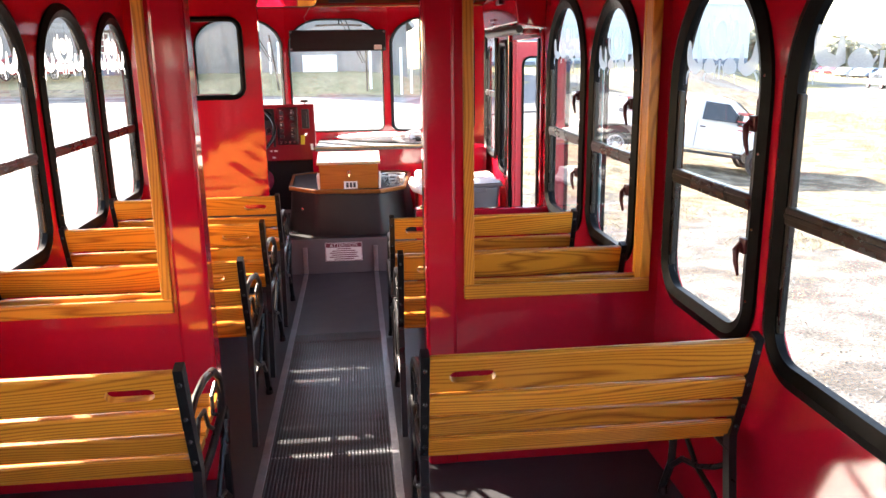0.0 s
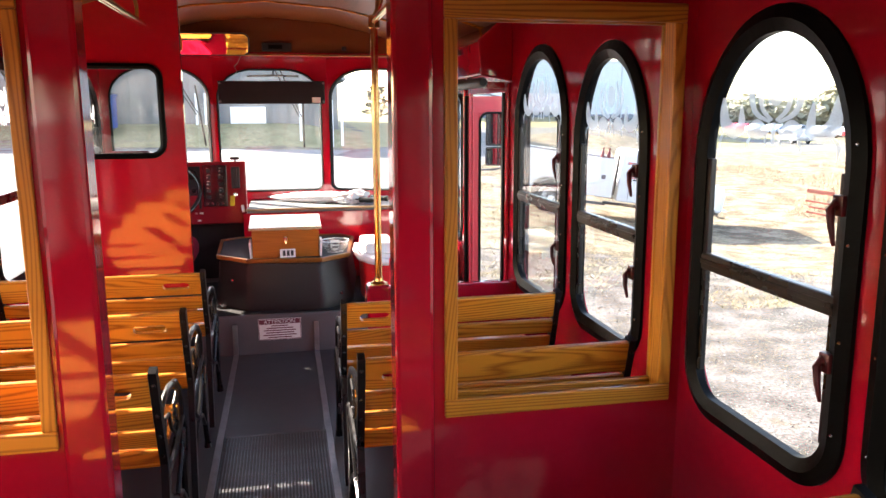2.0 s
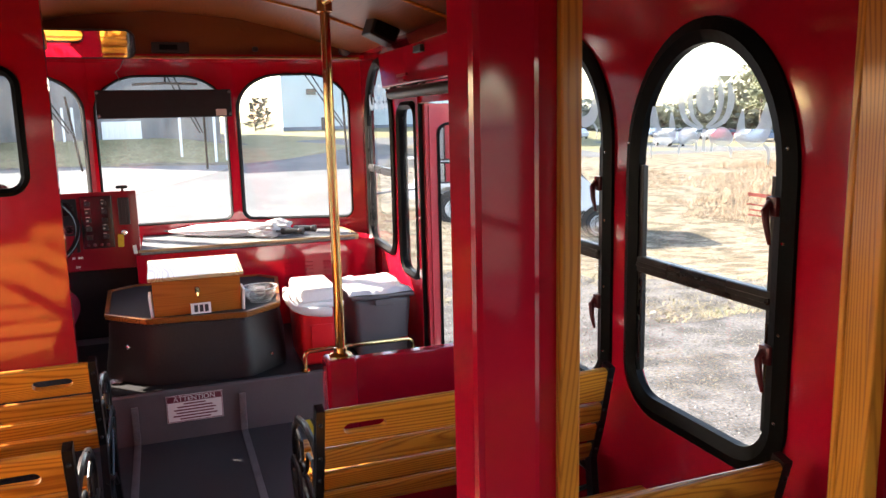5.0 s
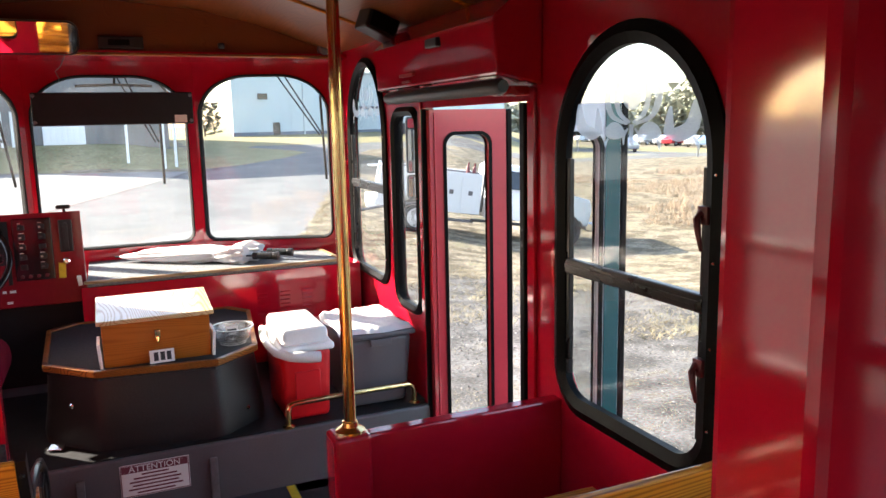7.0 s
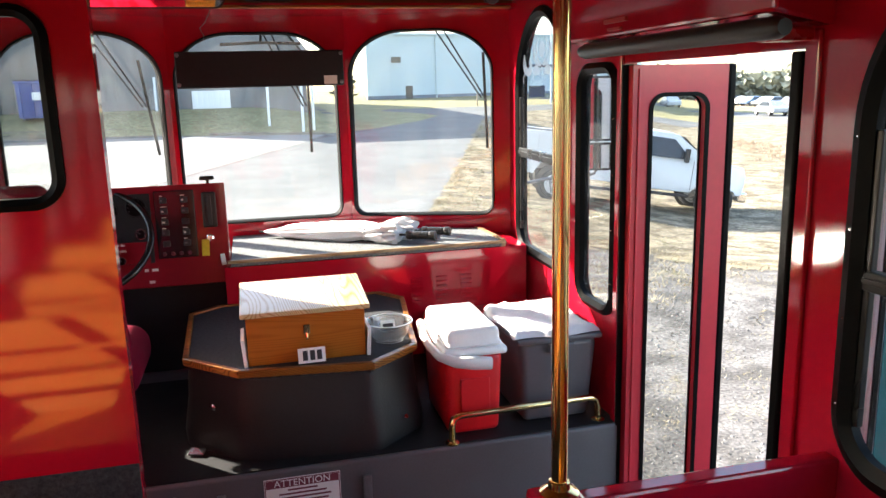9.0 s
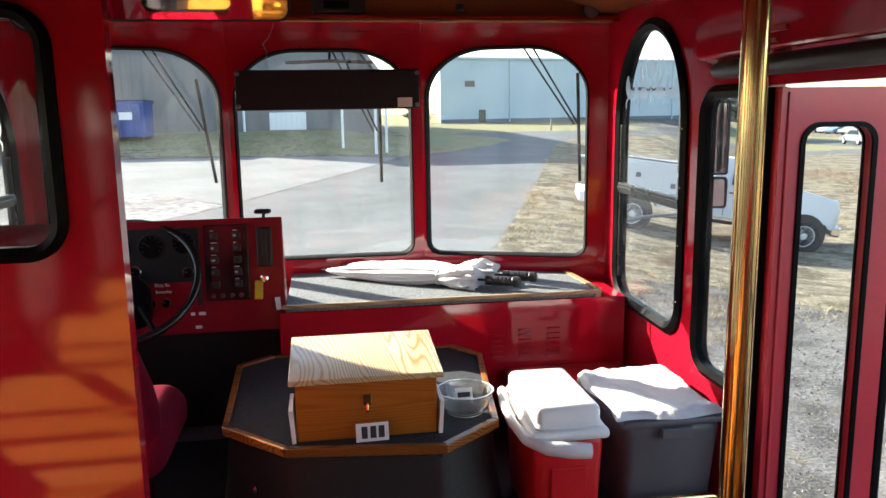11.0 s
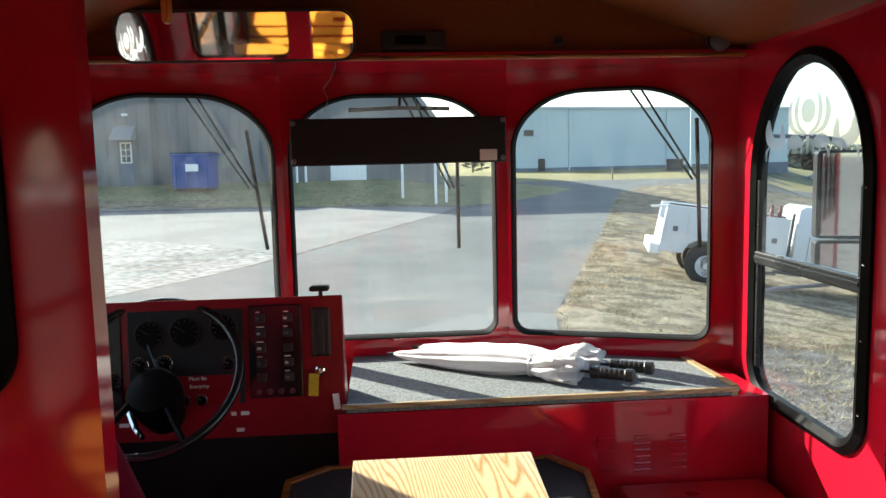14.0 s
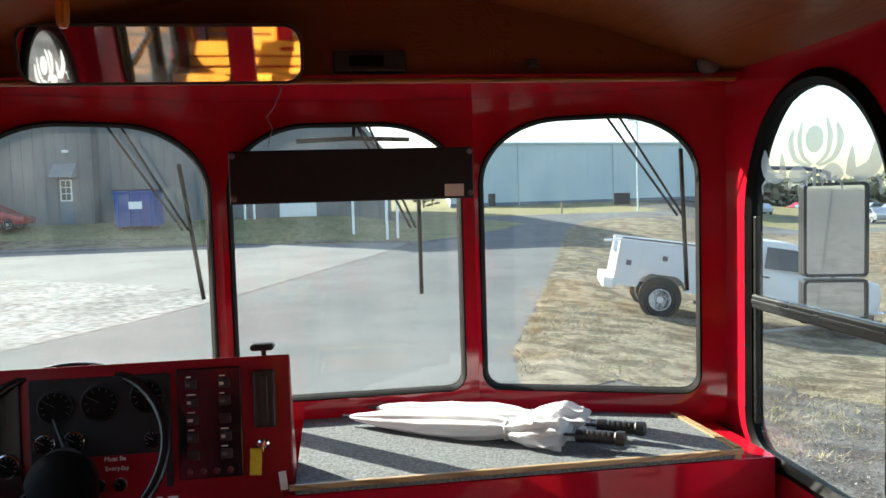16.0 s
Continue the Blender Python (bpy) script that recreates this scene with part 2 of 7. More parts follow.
BOWL_GLASS = clear_glass("bowl_plastic", (0.93, 0.95, 0.95), dust=0.11)
MIRROR_M = material("mirror_silver", (0.86, 0.87, 0.86), rough=0.03, metal=1.0, vary=0.02, bump=0, rvary=0.01)
YELLOW = material("yellow_paint", (0.62, 0.42, 0.02), rough=0.55, vary=0.2, fine=60, bump=0.1)
TAN = material("worn_cream_paint", (0.60, 0.55, 0.48), rough=0.6, vary=0.1)
SEAT_RED = material("maroon_velour", (0.12, 0.004, 0.016), rough=0.95, vary=0.25, fine=220, bump=0.3, spec=0.04)


# ---- mesh helpers ----
def part(name, bm, mat, parent=None, label="", m=None, keep=False):
    me = bpy.data.meshes.new(name)
    if not keep:
        bmesh.ops.recalc_face_normals(bm, faces=bm.faces[:])
    bm.to_mesh(me)
    bm.free()
    me.materials.append(mat)
    ob = new(name, me)
    if m is not None:
        ob.matrix_basis = m
    ob.parent = parent
    if label:
        ob["label"] = label
    return ob


def thing(name, label, category, group="", kind="", m=None):
    ob = new(name)
    ob.empty_display_size = 0.1
    if m is not None:
        ob.matrix_basis = m
    return tagged(ob, label, category, group, kind)


def smooth(ob, angle=40):
    me = ob.data
    me.shade_smooth()
    me.set_sharp_from_angle(angle=radians(angle))
    return ob


def box(bm, lo, hi, bevel=0.0, seg=2, m=None):
    r = bmesh.ops.create_cube(bm, size=1.0)
    vs = r["verts"]
    lo, hi = Vector(lo), Vector(hi)
    for v in vs:
        v.co = Vector((lo[i] + (v.co[i] + 0.5) * (hi[i] - lo[i]) for i in range(3)))
    if bevel:
        es = list({e for v in vs for e in v.link_edges})
        out = bmesh.ops.bevel(bm, geom=es, offset=bevel, segments=seg, profile=0.5, affect="EDGES")
        vs = list({v for f in out["faces"] for v in f.verts} | {v for v in vs if v.is_valid})
    if m is not None:
        bmesh.ops.transform(bm, matrix=m, verts=[v for v in vs if v.is_valid])
    return bm


def boxed(name, lo, hi, mat, parent=None, bevel=0.004, label="", m=None):
    bm = bmesh.new()
    box(bm, lo, hi, bevel)
    return part(name, bm, mat, parent, label, m)


def shape(w, h, rb, rtx, rtz, seg=10):
    """Outline of a window: width w, height h, round lower corners rb, upper corners as quarter ellipses; origin at the middle of the foot."""
    pts = []
    corners = ((w / 2 - rb, rb, rb, rb, -90), (w / 2 - rtx, h - rtz, rtx, rtz, 0), (-w / 2 + rtx, h - rtz, rtx, rtz, 90), (-w / 2 + rb, rb, rb, rb, 180))
    for cx, cz, rx, rz, a0 in corners:
        for i in range(seg + 1):
            a = radians(a0 + 90 * i / seg)
            pts.append((cx + rx * math.cos(a), cz + rz * math.sin(a)))
    return pts


def plate(bm, outer, holes, thick, m):
    """A flat sheet with openings through it, thick along local z. Outlines in local x, y."""
    made = []
    rings = []
    for loop in (outer, *holes):
        vs = [bm.verts.new((x, y, 0)) for x, y in loop]
        es = [bm.edges.new((vs[i], vs[(i + 1) % len(vs)])) for i in range(len(vs))]
        made += es
        rings.append(vs)
    out = bmesh.ops.triangle_fill(bm, use_beauty=True, use_dissolve=False, edges=made)
    faces = [g for g in out["geom"] if isinstance(g, bmesh.types.BMFace)]
    back = {}
    for ring in rings:
        for v in ring:
            back[v] = bm.verts.new((v.co.x, v.co.y, thick))
    for f in faces:
        bm.faces.new([back[v] for v in reversed(f.verts)])
    for ring in rings:
        for i in range(len(ring)):
            a, b = ring[i], ring[(i + 1) % len(ring)]
            bm.faces.new((a, b, back[b], back[a]))
    allv = list(back) + list(back.values())
    bmesh.ops.transform(bm, matrix=m, verts=allv)
    return bm


def ring_band(bm, rows, m, closed=True):
    """Bands between successive loops of equal count; each row is (loop, height)."""
    grid = [[bm.verts.new(m @ Vector((x, y, z))) for x, y in loop] for loop, z in rows]
    k = len(grid[0])
    rr = range(len(grid)) if closed else range(len(grid) - 1)
    for r in rr:
        a, b = grid[r], grid[(r + 1) % len(grid)]
        for i in range(k):
            bm.faces.new((a[i], a[(i + 1) % k], b[(i + 1) % k], b[i]))
    return bm


def tube(bm, pts, r, sides=10, ends=True, closed=False):
    """A round bar along points; r a number or one a point."""
    pts = [Vector(p) for p in pts]
    rs = r if isinstance(r, (list, tuple)) else [r] * len(pts)
    n = len(pts)
    rings = []
    up = None
    for i, p in enumerate(pts):
        if closed:
            d = pts[(i + 1) % n] - pts[i - 1]
        else:
            d = pts[min(i + 1, n - 1)] - pts[max(i - 1, 0)]
        d.normalize()
        if up is None:
            up = Vector((0, 0, 1)) if abs(d.z) < 0.9 else Vector((1, 0, 0))
        s = d.cross(up).normalized()
        up = s.cross(d).normalized()
        rings.append([bm.verts.new(p + rs[i] * (math.cos(2 * math.pi * k / sides) * s + math.sin(2 * math.pi * k / sides) * up)) for k in range(sides)])
    for i in range(n if closed else n - 1):
        a, b = rings[i], rings[(i + 1) % n]
        for k in range(sides):
            bm.faces.new((a[k], a[(k + 1) % sides], b[(k + 1) % sides], b[k]))
    if ends and not closed:
        bm.faces.new(rings[0])
        bm.faces.new(rings[-1])
    return bm


def lathe(bm, prof, m, sides=24):
    """A turned form: profile of (radius, height) about local z."""
    rings = [[bm.verts.new(m @ Vector((r * math.cos(2 * math.pi * k / sides), r * math.sin(2 * math.pi * k / sides), z))) for k in range(sides)] for r, z in prof]
    for a, b in zip(rings, rings[1:]):
        for k in range(sides):
            bm.faces.new((a[k], a[(k + 1) % sides], b[(k + 1) % sides], b[k]))
    bm.faces.new(rings[0])
    bm.faces.new(rings[-1])
    return bm


def prism(bm, poly, z0, z1, m=None):
    """An upright solid on a polygon in x, y."""
    a = [bm.verts.new((x, y, z0)) for x, y in poly]
    b = [bm.verts.new((x, y, z1)) for x, y in poly]
    bm.faces.new(a)
    bm.faces.new(b)
    for i in range(len(poly)):
        j = (i + 1) % len(poly)
        bm.faces.new((a[i], a[j], b[j], b[i]))
    if m is not None:
        bmesh.ops.transform(bm, matrix=m, verts=a + b)
    return bm


def basis(origin, u, v):
    """Local x along u, y along v, z their cross, at origin."""
    u, v = Vector(u).normalized(), Vector(v).normalized()
    w = u.cross(v)
    return Matrix(((u.x, v.x, w.x, origin[0]), (u.y, v.y, w.y, origin[1]), (u.z, v.z, w.z, origin[2]), (0, 0, 0, 1)))


def words(text, size, mat, m, parent=None, label="", name="lettering"):
    """Flat lettering turned into a mesh."""
    cu = bpy.data.curves.new("lettering", "FONT")
    cu.body, cu.size, cu.align_x, cu.align_y, cu.extrude = text, size, "CENTER", "CENTER", 0.0004
    tmp = bpy.data.objects.new("lettering", cu)
    scene.collection.objects.link(tmp)
    me = bpy.data.meshes.new_from_object(tmp.evaluated_get(bpy.context.evaluated_depsgraph_get()))
    bpy.data.objects.remove(tmp)
    bpy.data.curves.remove(cu)
    me.materials.clear()
    me.materials.append(mat)
    ob = new(name, me)
    ob.matrix_basis = m
    ob.parent = parent
    if label:
        ob["label"] = label
    return ob


# ---- the car body ----
XR, XL, XC = 1.09, -1.29, -0.10
WALL_TOP = 1.93
SIDE = [(-2.63, -2.09), (-1.85, -1.31), (-1.07, -0.53), (-0.29, 0.25), (0.49, 1.03), (1.27, 1.815), (1.99, 2.505), (2.910, 3.41), (3.605, 4.187)]
ARCH = dict(z0=0.70, z1=1.66, rb=0.09, rtz=0.30)


def side_matrix(right, y, z):
    """Local x along the wall, y up, z outward."""
    return basis((XR, y, z), (0, 1, 0), (0, 0, 1)) if right else basis((XL, y, z), (0, -1, 0), (0, 0, 1))


def lotus(m, half, parent):
    """Frosted lotus: an oval bud between two pairs of curling petals, lobes, notched side leaves, roots and hanging tails. half: half the glass width; heights in metres."""
    bm = bmesh.new()

    def blob(pts):
        bm.faces.new([bm.verts.new((x * half, y, 0)) for x, y in pts])

    def curve(pts, k=6):
        """A smooth line through a few points."""
        pts = [Vector(p) for p in pts]
        out = []
        for q in range(len(pts) - 1):
            p0, p1, p2, p3 = pts[max(q - 1, 0)], pts[q], pts[q + 1], pts[min(q + 2, len(pts) - 1)]
            for u in [v / k for v in range(k)]:
                out.append(0.5 * (2 * p1 + (p2 - p0) * u + (2 * p0 - 5 * p1 + 4 * p2 - p3) * u * u + (3 * p1 - p0 - 3 * p2 + p3) * u ** 3))
        return out + [pts[-1]]

    def leaf_between(outer, inner):
        a, b = curve(outer), curve(inner)
        for q in range(len(a) - 1):
            blob([a[q], a[q + 1], b[q + 1], b[q]])

    blob([(0.135 * math.cos(a), 0.075 + 0.036 * math.sin(a)) for a in [2 * math.pi * i / 24 for i in range(24)]])
    for s in (1, -1):
        f = lambda pts: [(s * x, y) for x, y in pts]
        leaf_between(f([(0.035, 0.004), (0.20, 0.028), (0.265, 0.080), (0.19, 0.128)]), f([(0.015, 0.010), (0.15, 0.036), (0.185, 0.080), (0.165, 0.124)]))
        leaf_between(f([(0.07, 0.000), (0.31, 0.020), (0.41, 0.070), (0.33, 0.112)]), f([(0.05, 0.006), (0.25, 0.028), (0.315, 0.068), (0.30, 0.106)]))
        blob([(s * (0.25 + 0.15 * math.cos(a) * (1 - 0.25 * math.sin(a))), -0.014 + 0.023 * math.sin(a)) for a in [2 * math.pi * i / 20 for i in range(20)]])
        leaf_between(f([(0.43, -0.022), (0.62, -0.040), (0.82, -0.020), (0.88, 0.022), (0.84, 0.062)]), f([(0.47, -0.012), (0.61, -0.004), (0.70, 0.008), (0.74, 0.030), (0.79, 0.060)]))
        leaf_between(f([(0.43, -0.020), (0.45, 0.012), (0.50, 0.046)]), f([(0.56, -0.010), (0.55, 0.014), (0.53, 0.044)]))
        leaf_between(f([(0.80, -0.026), (0.87, -0.044), (0.855, -0.074)]), f([(0.77, -0.030), (0.83, -0.046), (0.84, -0.072)]))
        leaf_between(f([(0.06, -0.006), (0.13, -0.026), (0.12, -0.052)]), f([(0.04, -0.010), (0.09, -0.028), (0.10, -0.050)]))
        leaf_between(f([(0.36, -0.034), (0.40, -0.046), (0.39, -0.062)]), f([(0.33, -0.036), (0.36, -0.048), (0.375, -0.060)]))
    blob([(-0.03, 0.002), (-0.022, -0.05), (0.022, -0.05), (0.03, 0.002)])
    return part("etching", bm, ETCH, parent, "white frosted lotus ornament", m)


def hook(parent, m):
    """Maroon squeeze latch that hangs from the sash."""
    bm = bmesh.new()
    pts = [(0, 0.0, 0.008), (0.008, 0.014, 0.02), (0.004, 0.002, 0.03), (-0.006, -0.03, 0.034), (-0.008, -0.07, 0.026)]
    tube(bm, [Vector(p) for p in pts], [0.008, 0.010, 0.009, 0.007, 0.004], 8)
    box(bm, (-0.012, -0.012, -0.004), (0.02, 0.03, 0.016), 0.003)
    return smooth(part("latch", bm, MAROON, parent, "maroon plastic release latch", m))


bm = bmesh.new()
lathe(bm, [(0.0042, 0.002), (0.0042, 0.0), (0.0022, -0.0022)], Matrix(), 8)
SCREW = bpy.data.meshes.new("screw")
bmesh.ops.recalc_face_normals(bm, faces=bm.faces[:])
bm.to_mesh(SCREW)
bm.free()
SCREW.materials.append(CHROME)


def framed(n, m, w, h, rb, rtx, rtz, rail=None, etched=0.0, frame=0.055, latches=0, label=""):
    """A window in its opening: black rubber frame, panes, a sash rail and the frosted ornament. m: foot of the opening, z outward."""
    win = thing("window_%d" % n, label or "arched bus window with black rubber frame and clear glass", "window", kind="structure", m=m)
    o, i1, i2 = shape(w + 2 * frame, h + 2 * frame, rb + frame, rtx + frame, rtz + frame, 12), shape(w, h, rb, rtx, rtz, 12), shape(w + frame, h + frame, rb + frame / 2, rtx + frame / 2, rtz + frame / 2, 12)
    up = lambda loop, d: [(x, y - d) for x, y in loop]
    bm = bmesh.new()
    ring_band(bm, [(up(o, frame), 0.0), (up(o, frame), -0.010), (up(i2, frame / 2), -0.022), (i1, -0.010), (i1, 0.012), (up(i2, frame / 2), 0.018)], Matrix())
    smooth(part("window_frame", bm, RUBBER if frame > 0.02 else SEAL, win), 35)
    back = up(shape(w + 2 * frame - 0.024, h + 2 * frame - 0.024, rb + frame - 0.012, rtx + frame - 0.012, rtz + frame - 0.012, 12), frame - 0.012)
    bm = bmesh.new()
    ring_band(bm, [(up(i2, frame / 2), 0.0185), (back, 0.044), (back, 0.026)], Matrix())
    part("reveal", bm, REVEAL, win)
    if frame > 0.03:
        for zz in [0.10 + 0.20 * k for k in range(int((h - rtz) / 0.20) + 1)]:
            for s in (-1, 1):
                sc_ = new("screw", SCREW)
                sc_.matrix_basis = Matrix.Translation((s * (w / 2 + frame * 0.62), zz, -0.0185))
                sc_.parent = win
    g = shape(w + 0.004, h + 0.004, rb, rtx, rtz, 12)

    def pane(y0, y1, z):
        cut = [(x, min(max(y, y0), y1)) for x, y in g]
        keep = []
        for p in cut:
            if not keep or (Vector(p) - Vector(keep[-1])).length > 1e-4:
                keep.append(p)
        if (Vector(keep[0]) - Vector(keep[-1])).length < 1e-4:
            keep.pop()
        bm = bmesh.new()
        bm.faces.new([bm.verts.new((x, y, z)) for x, y in reversed(keep)])
        p = part("pane", bm, SCREEN_GLASS if frame < 0.03 else GLASS, win, keep=True)
        p.visible_shadow = False

    if rail:
        pane(0, rail, 0.009)
        pane(rail, h, 0.003)
        bm = bmesh.new()
        box(bm, (-w / 2 - 0.006, rail - 0.026, -0.010), (w / 2 + 0.006, rail + 0.020, 0.018), 0.006)
        box(bm, (-w / 2, rail - 0.008, -0.014), (w / 2, rail + 0.004, -0.006), 0.002)
        part("sash_rail", bm, ALU, win, "dark anodised sash rail")
        bm = bmesh.new()
        for s in (-1, 1):
            box(bm, (s * (w / 2 - 0.006) - 0.010, 0.06, -0.006), (s * (w / 2 - 0.006) + 0.010, h - rtz, 0.011), 0.003)
        part("sash_channel", bm, ALU, win)
    else:
        pane(0, h, 0.006)
    if etched:
        lotus(Matrix.Translation((0, h - etched, 0.0018)), w / 2, win)
    if latches:
        for zz in (0.24, rail + 0.20):
            hook(win, Matrix.Translation((latches * (w / 2 + 0.012), zz, -0.012)) @ Matrix.Diagonal((1, 1, -1, 1)))
    return win


def wall(name, m, outer, holes, label, thick=0.045, mat=None):
    bm = bmesh.new()
    plate(bm, outer, holes, thick, Matrix())
    return tagged(part(name, bm, mat or RED, None, label, m), label, "wall", kind="structure")


def moved(loop, x, y):
    return [(px + x, py + y) for px, py in loop]


# right wall: windows, the narrow pane, the corner window and the doorway
specs_r = [((a + b) / 2, ARCH["z0"], b - a, ARCH["z1"] - ARCH["z0"], ARCH["rb"], (b - a) / 2, ARCH["rtz"]) for a, b in SIDE]
y, z, w, h, *rest = specs_r[-1]
specs_r[-1] = (y, 0.67, w, 1.015, *rest)
for k in (6, 7):
    y, z, w, h, *rest = specs_r[k]
    specs_r[k] = (y, z, w, h - 0.02, *rest)
CORNER_FR, NARROW_FR = 0.045, 0.04
CORNER = (6.13, 0.735, 0.625, 1.055, 0.09, 0.3125, 0.35)
NARROW = (5.515, 0.672, 0.265, 0.858, 0.06, 0.06, 0.06)
DOOR_Y0, DOOR_Y1, DOOR_Z0, DOOR_Z1 = 4.412, 5.31, -0.56, 1.56
FR = 0.060
holes = [moved(shape(w + 2 * FR - 0.02, h + 2 * FR - 0.02, rb + FR, rx + FR - 0.01, rz + FR - 0.01), y, z - FR + 0.01) for y, z, w, h, rb, rx, rz in specs_r]
holes.append(moved(shape(NARROW[2] + 2 * NARROW_FR - 0.02, NARROW[3] + 2 * NARROW_FR - 0.02, 0.09, 0.09, 0.09), NARROW[0], NARROW[1] - NARROW_FR + 0.01))
holes.append([(DOOR_Y0, DOOR_Z0), (DOOR_Y1, DOOR_Z0), (DOOR_Y1, DOOR_Z1), (DOOR_Y0, DOOR_Z1)])
Y_BACK, Y_SIDE, Y_FLARE = -3.1, 6.66, 5.77
flare = basis((XR, Y_FLARE, 0), (0.04, Y_SIDE - Y_FLARE, 0), (0, 0, 1))
FL = math.hypot(0.04, Y_SIDE - Y_FLARE)
CORNER_U = 0.3625
wall("wall_corner", flare, [(0, -0.62), (FL, -0.62), (FL, WALL_TOP + 0.05), (0, WALL_TOP + 0.05)], [moved(shape(CORNER[2] + 2 * CORNER_FR - 0.02, CORNER[3] + 2 * CORNER_FR - 0.02, CORNER[4] + CORNER_FR, CORNER[5] + CORNER_FR - 0.01, CORNER[6] + CORNER_FR - 0.01), CORNER_U, CORNER[1] - CORNER_FR + 0.01)], "glossy red front corner wall with a tall arched window")
wall("wall_right", basis((XR, 0, 0), (0, 1, 0), (0, 0, 1)), [(Y_BACK, -0.62), (Y_FLARE, -0.62), (Y_FLARE, WALL_TOP + 0.05), (Y_BACK, WALL_TOP + 0.05)], holes, "glossy red painted side wall with arched windows")
n = 0
for y, z, w, h, rb, rx, rz in specs_r:
    n += 1
    framed(n, side_matrix(True, y, z), w, h, rb, rx, rz, rail=1.068 - z, etched=0.205, frame=FR, latches=-1)
n += 1
framed(n, flare @ Matrix.Translation((CORNER_U, CORNER[1], 0)), *CORNER[2:], rail=0.445, etched=0.214, frame=CORNER_FR, label="tall arched corner window with black rubber frame")
n += 1
framed(n, side_matrix(True, NARROW[0], NARROW[1]), *NARROW[2:], frame=NARROW_FR, label="narrow upright window with rounded black rubber frame")

# left wall
left_open = SIDE + [(4.36, 4.87), (5.14, 5.68), (5.88, 6.44)]
specs_l = [((a + b) / 2, ARCH["z0"], b - a, ARCH["z1"] - ARCH["z0"], ARCH["rb"], (b - a) / 2, ARCH["rtz"]) for a, b in left_open]
y, z, w, h, *rest = specs_l[-1]
# Unseen sill raised, so the added wall keeps sun off the platform.
specs_l[-1] = (y, z + 0.13, w, h - 0.13, *rest)
holes = [moved(shape(w + 2 * FR - 0.02, h + 2 * FR - 0.02, rb + FR, rx + FR - 0.01, rz + FR - 0.01), -y, z - FR + 0.01) for y, z, w, h, rb, rx, rz in specs_l]
wall("wall_left", basis((XL, 0, 0), (0, -1, 0), (0, 0, 1)), [(-Y_SIDE, -0.62), (-Y_BACK, -0.62), (-Y_BACK, WALL_TOP + 0.05), (-Y_SIDE, WALL_TOP + 0.05)], holes, "glossy red painted side wall with arched windows")
for y, z, w, h, rb, rx, rz in specs_l:
    n += 1
    framed(n, side_matrix(False, y, z), w, h, rb, rx, rz, rail=0.375, etched=0.205, frame=FR)

# front: three facets with the windscreens
FRONT = [((XL - 0.03, 6.62), (-0.535, 6.92)), ((-0.535, 6.92), (0.335, 6.92)), ((0.335, 6.92), (XR + 0.07, 6.62))]
FW = [(0.025, 0.70), (-0.012, 0.775), (-0.05, 0.72)]
for k, ((ax, ay), (bx, by)) in enumerate(FRONT):
    ln = math.hypot(bx - ax, by - ay)
    mm = basis(((ax + bx) / 2, (ay + by) / 2, 0), (bx - ax, by - ay, 0), (0, 0, 1)) @ Matrix.Diagonal((1, 1, -1, 1))
    w = FW[k][1]
    z0, h = 0.85, 0.928
    sh = shape(w + 0.02, h + 0.02, 0.06, 0.28, 0.22)
    wall(("wall_front_left", "wall_front", "wall_front_right")[k], mm, [(-ln / 2, -0.62), (ln / 2, -0.62), (ln / 2, WALL_TOP + 0.1), (-ln / 2, WALL_TOP + 0.1)], [moved(sh, FW[k][0], z0 - 0.01)], "red painted front wall round a windscreen", 0.06)
    n += 1
    framed(n, mm @ Matrix.Translation((FW[k][0], z0, 0)), w, h, 0.05, 0.27, 0.21, frame=0.014, label="windscreen pane with rounded top corners and thin dark grey seal")

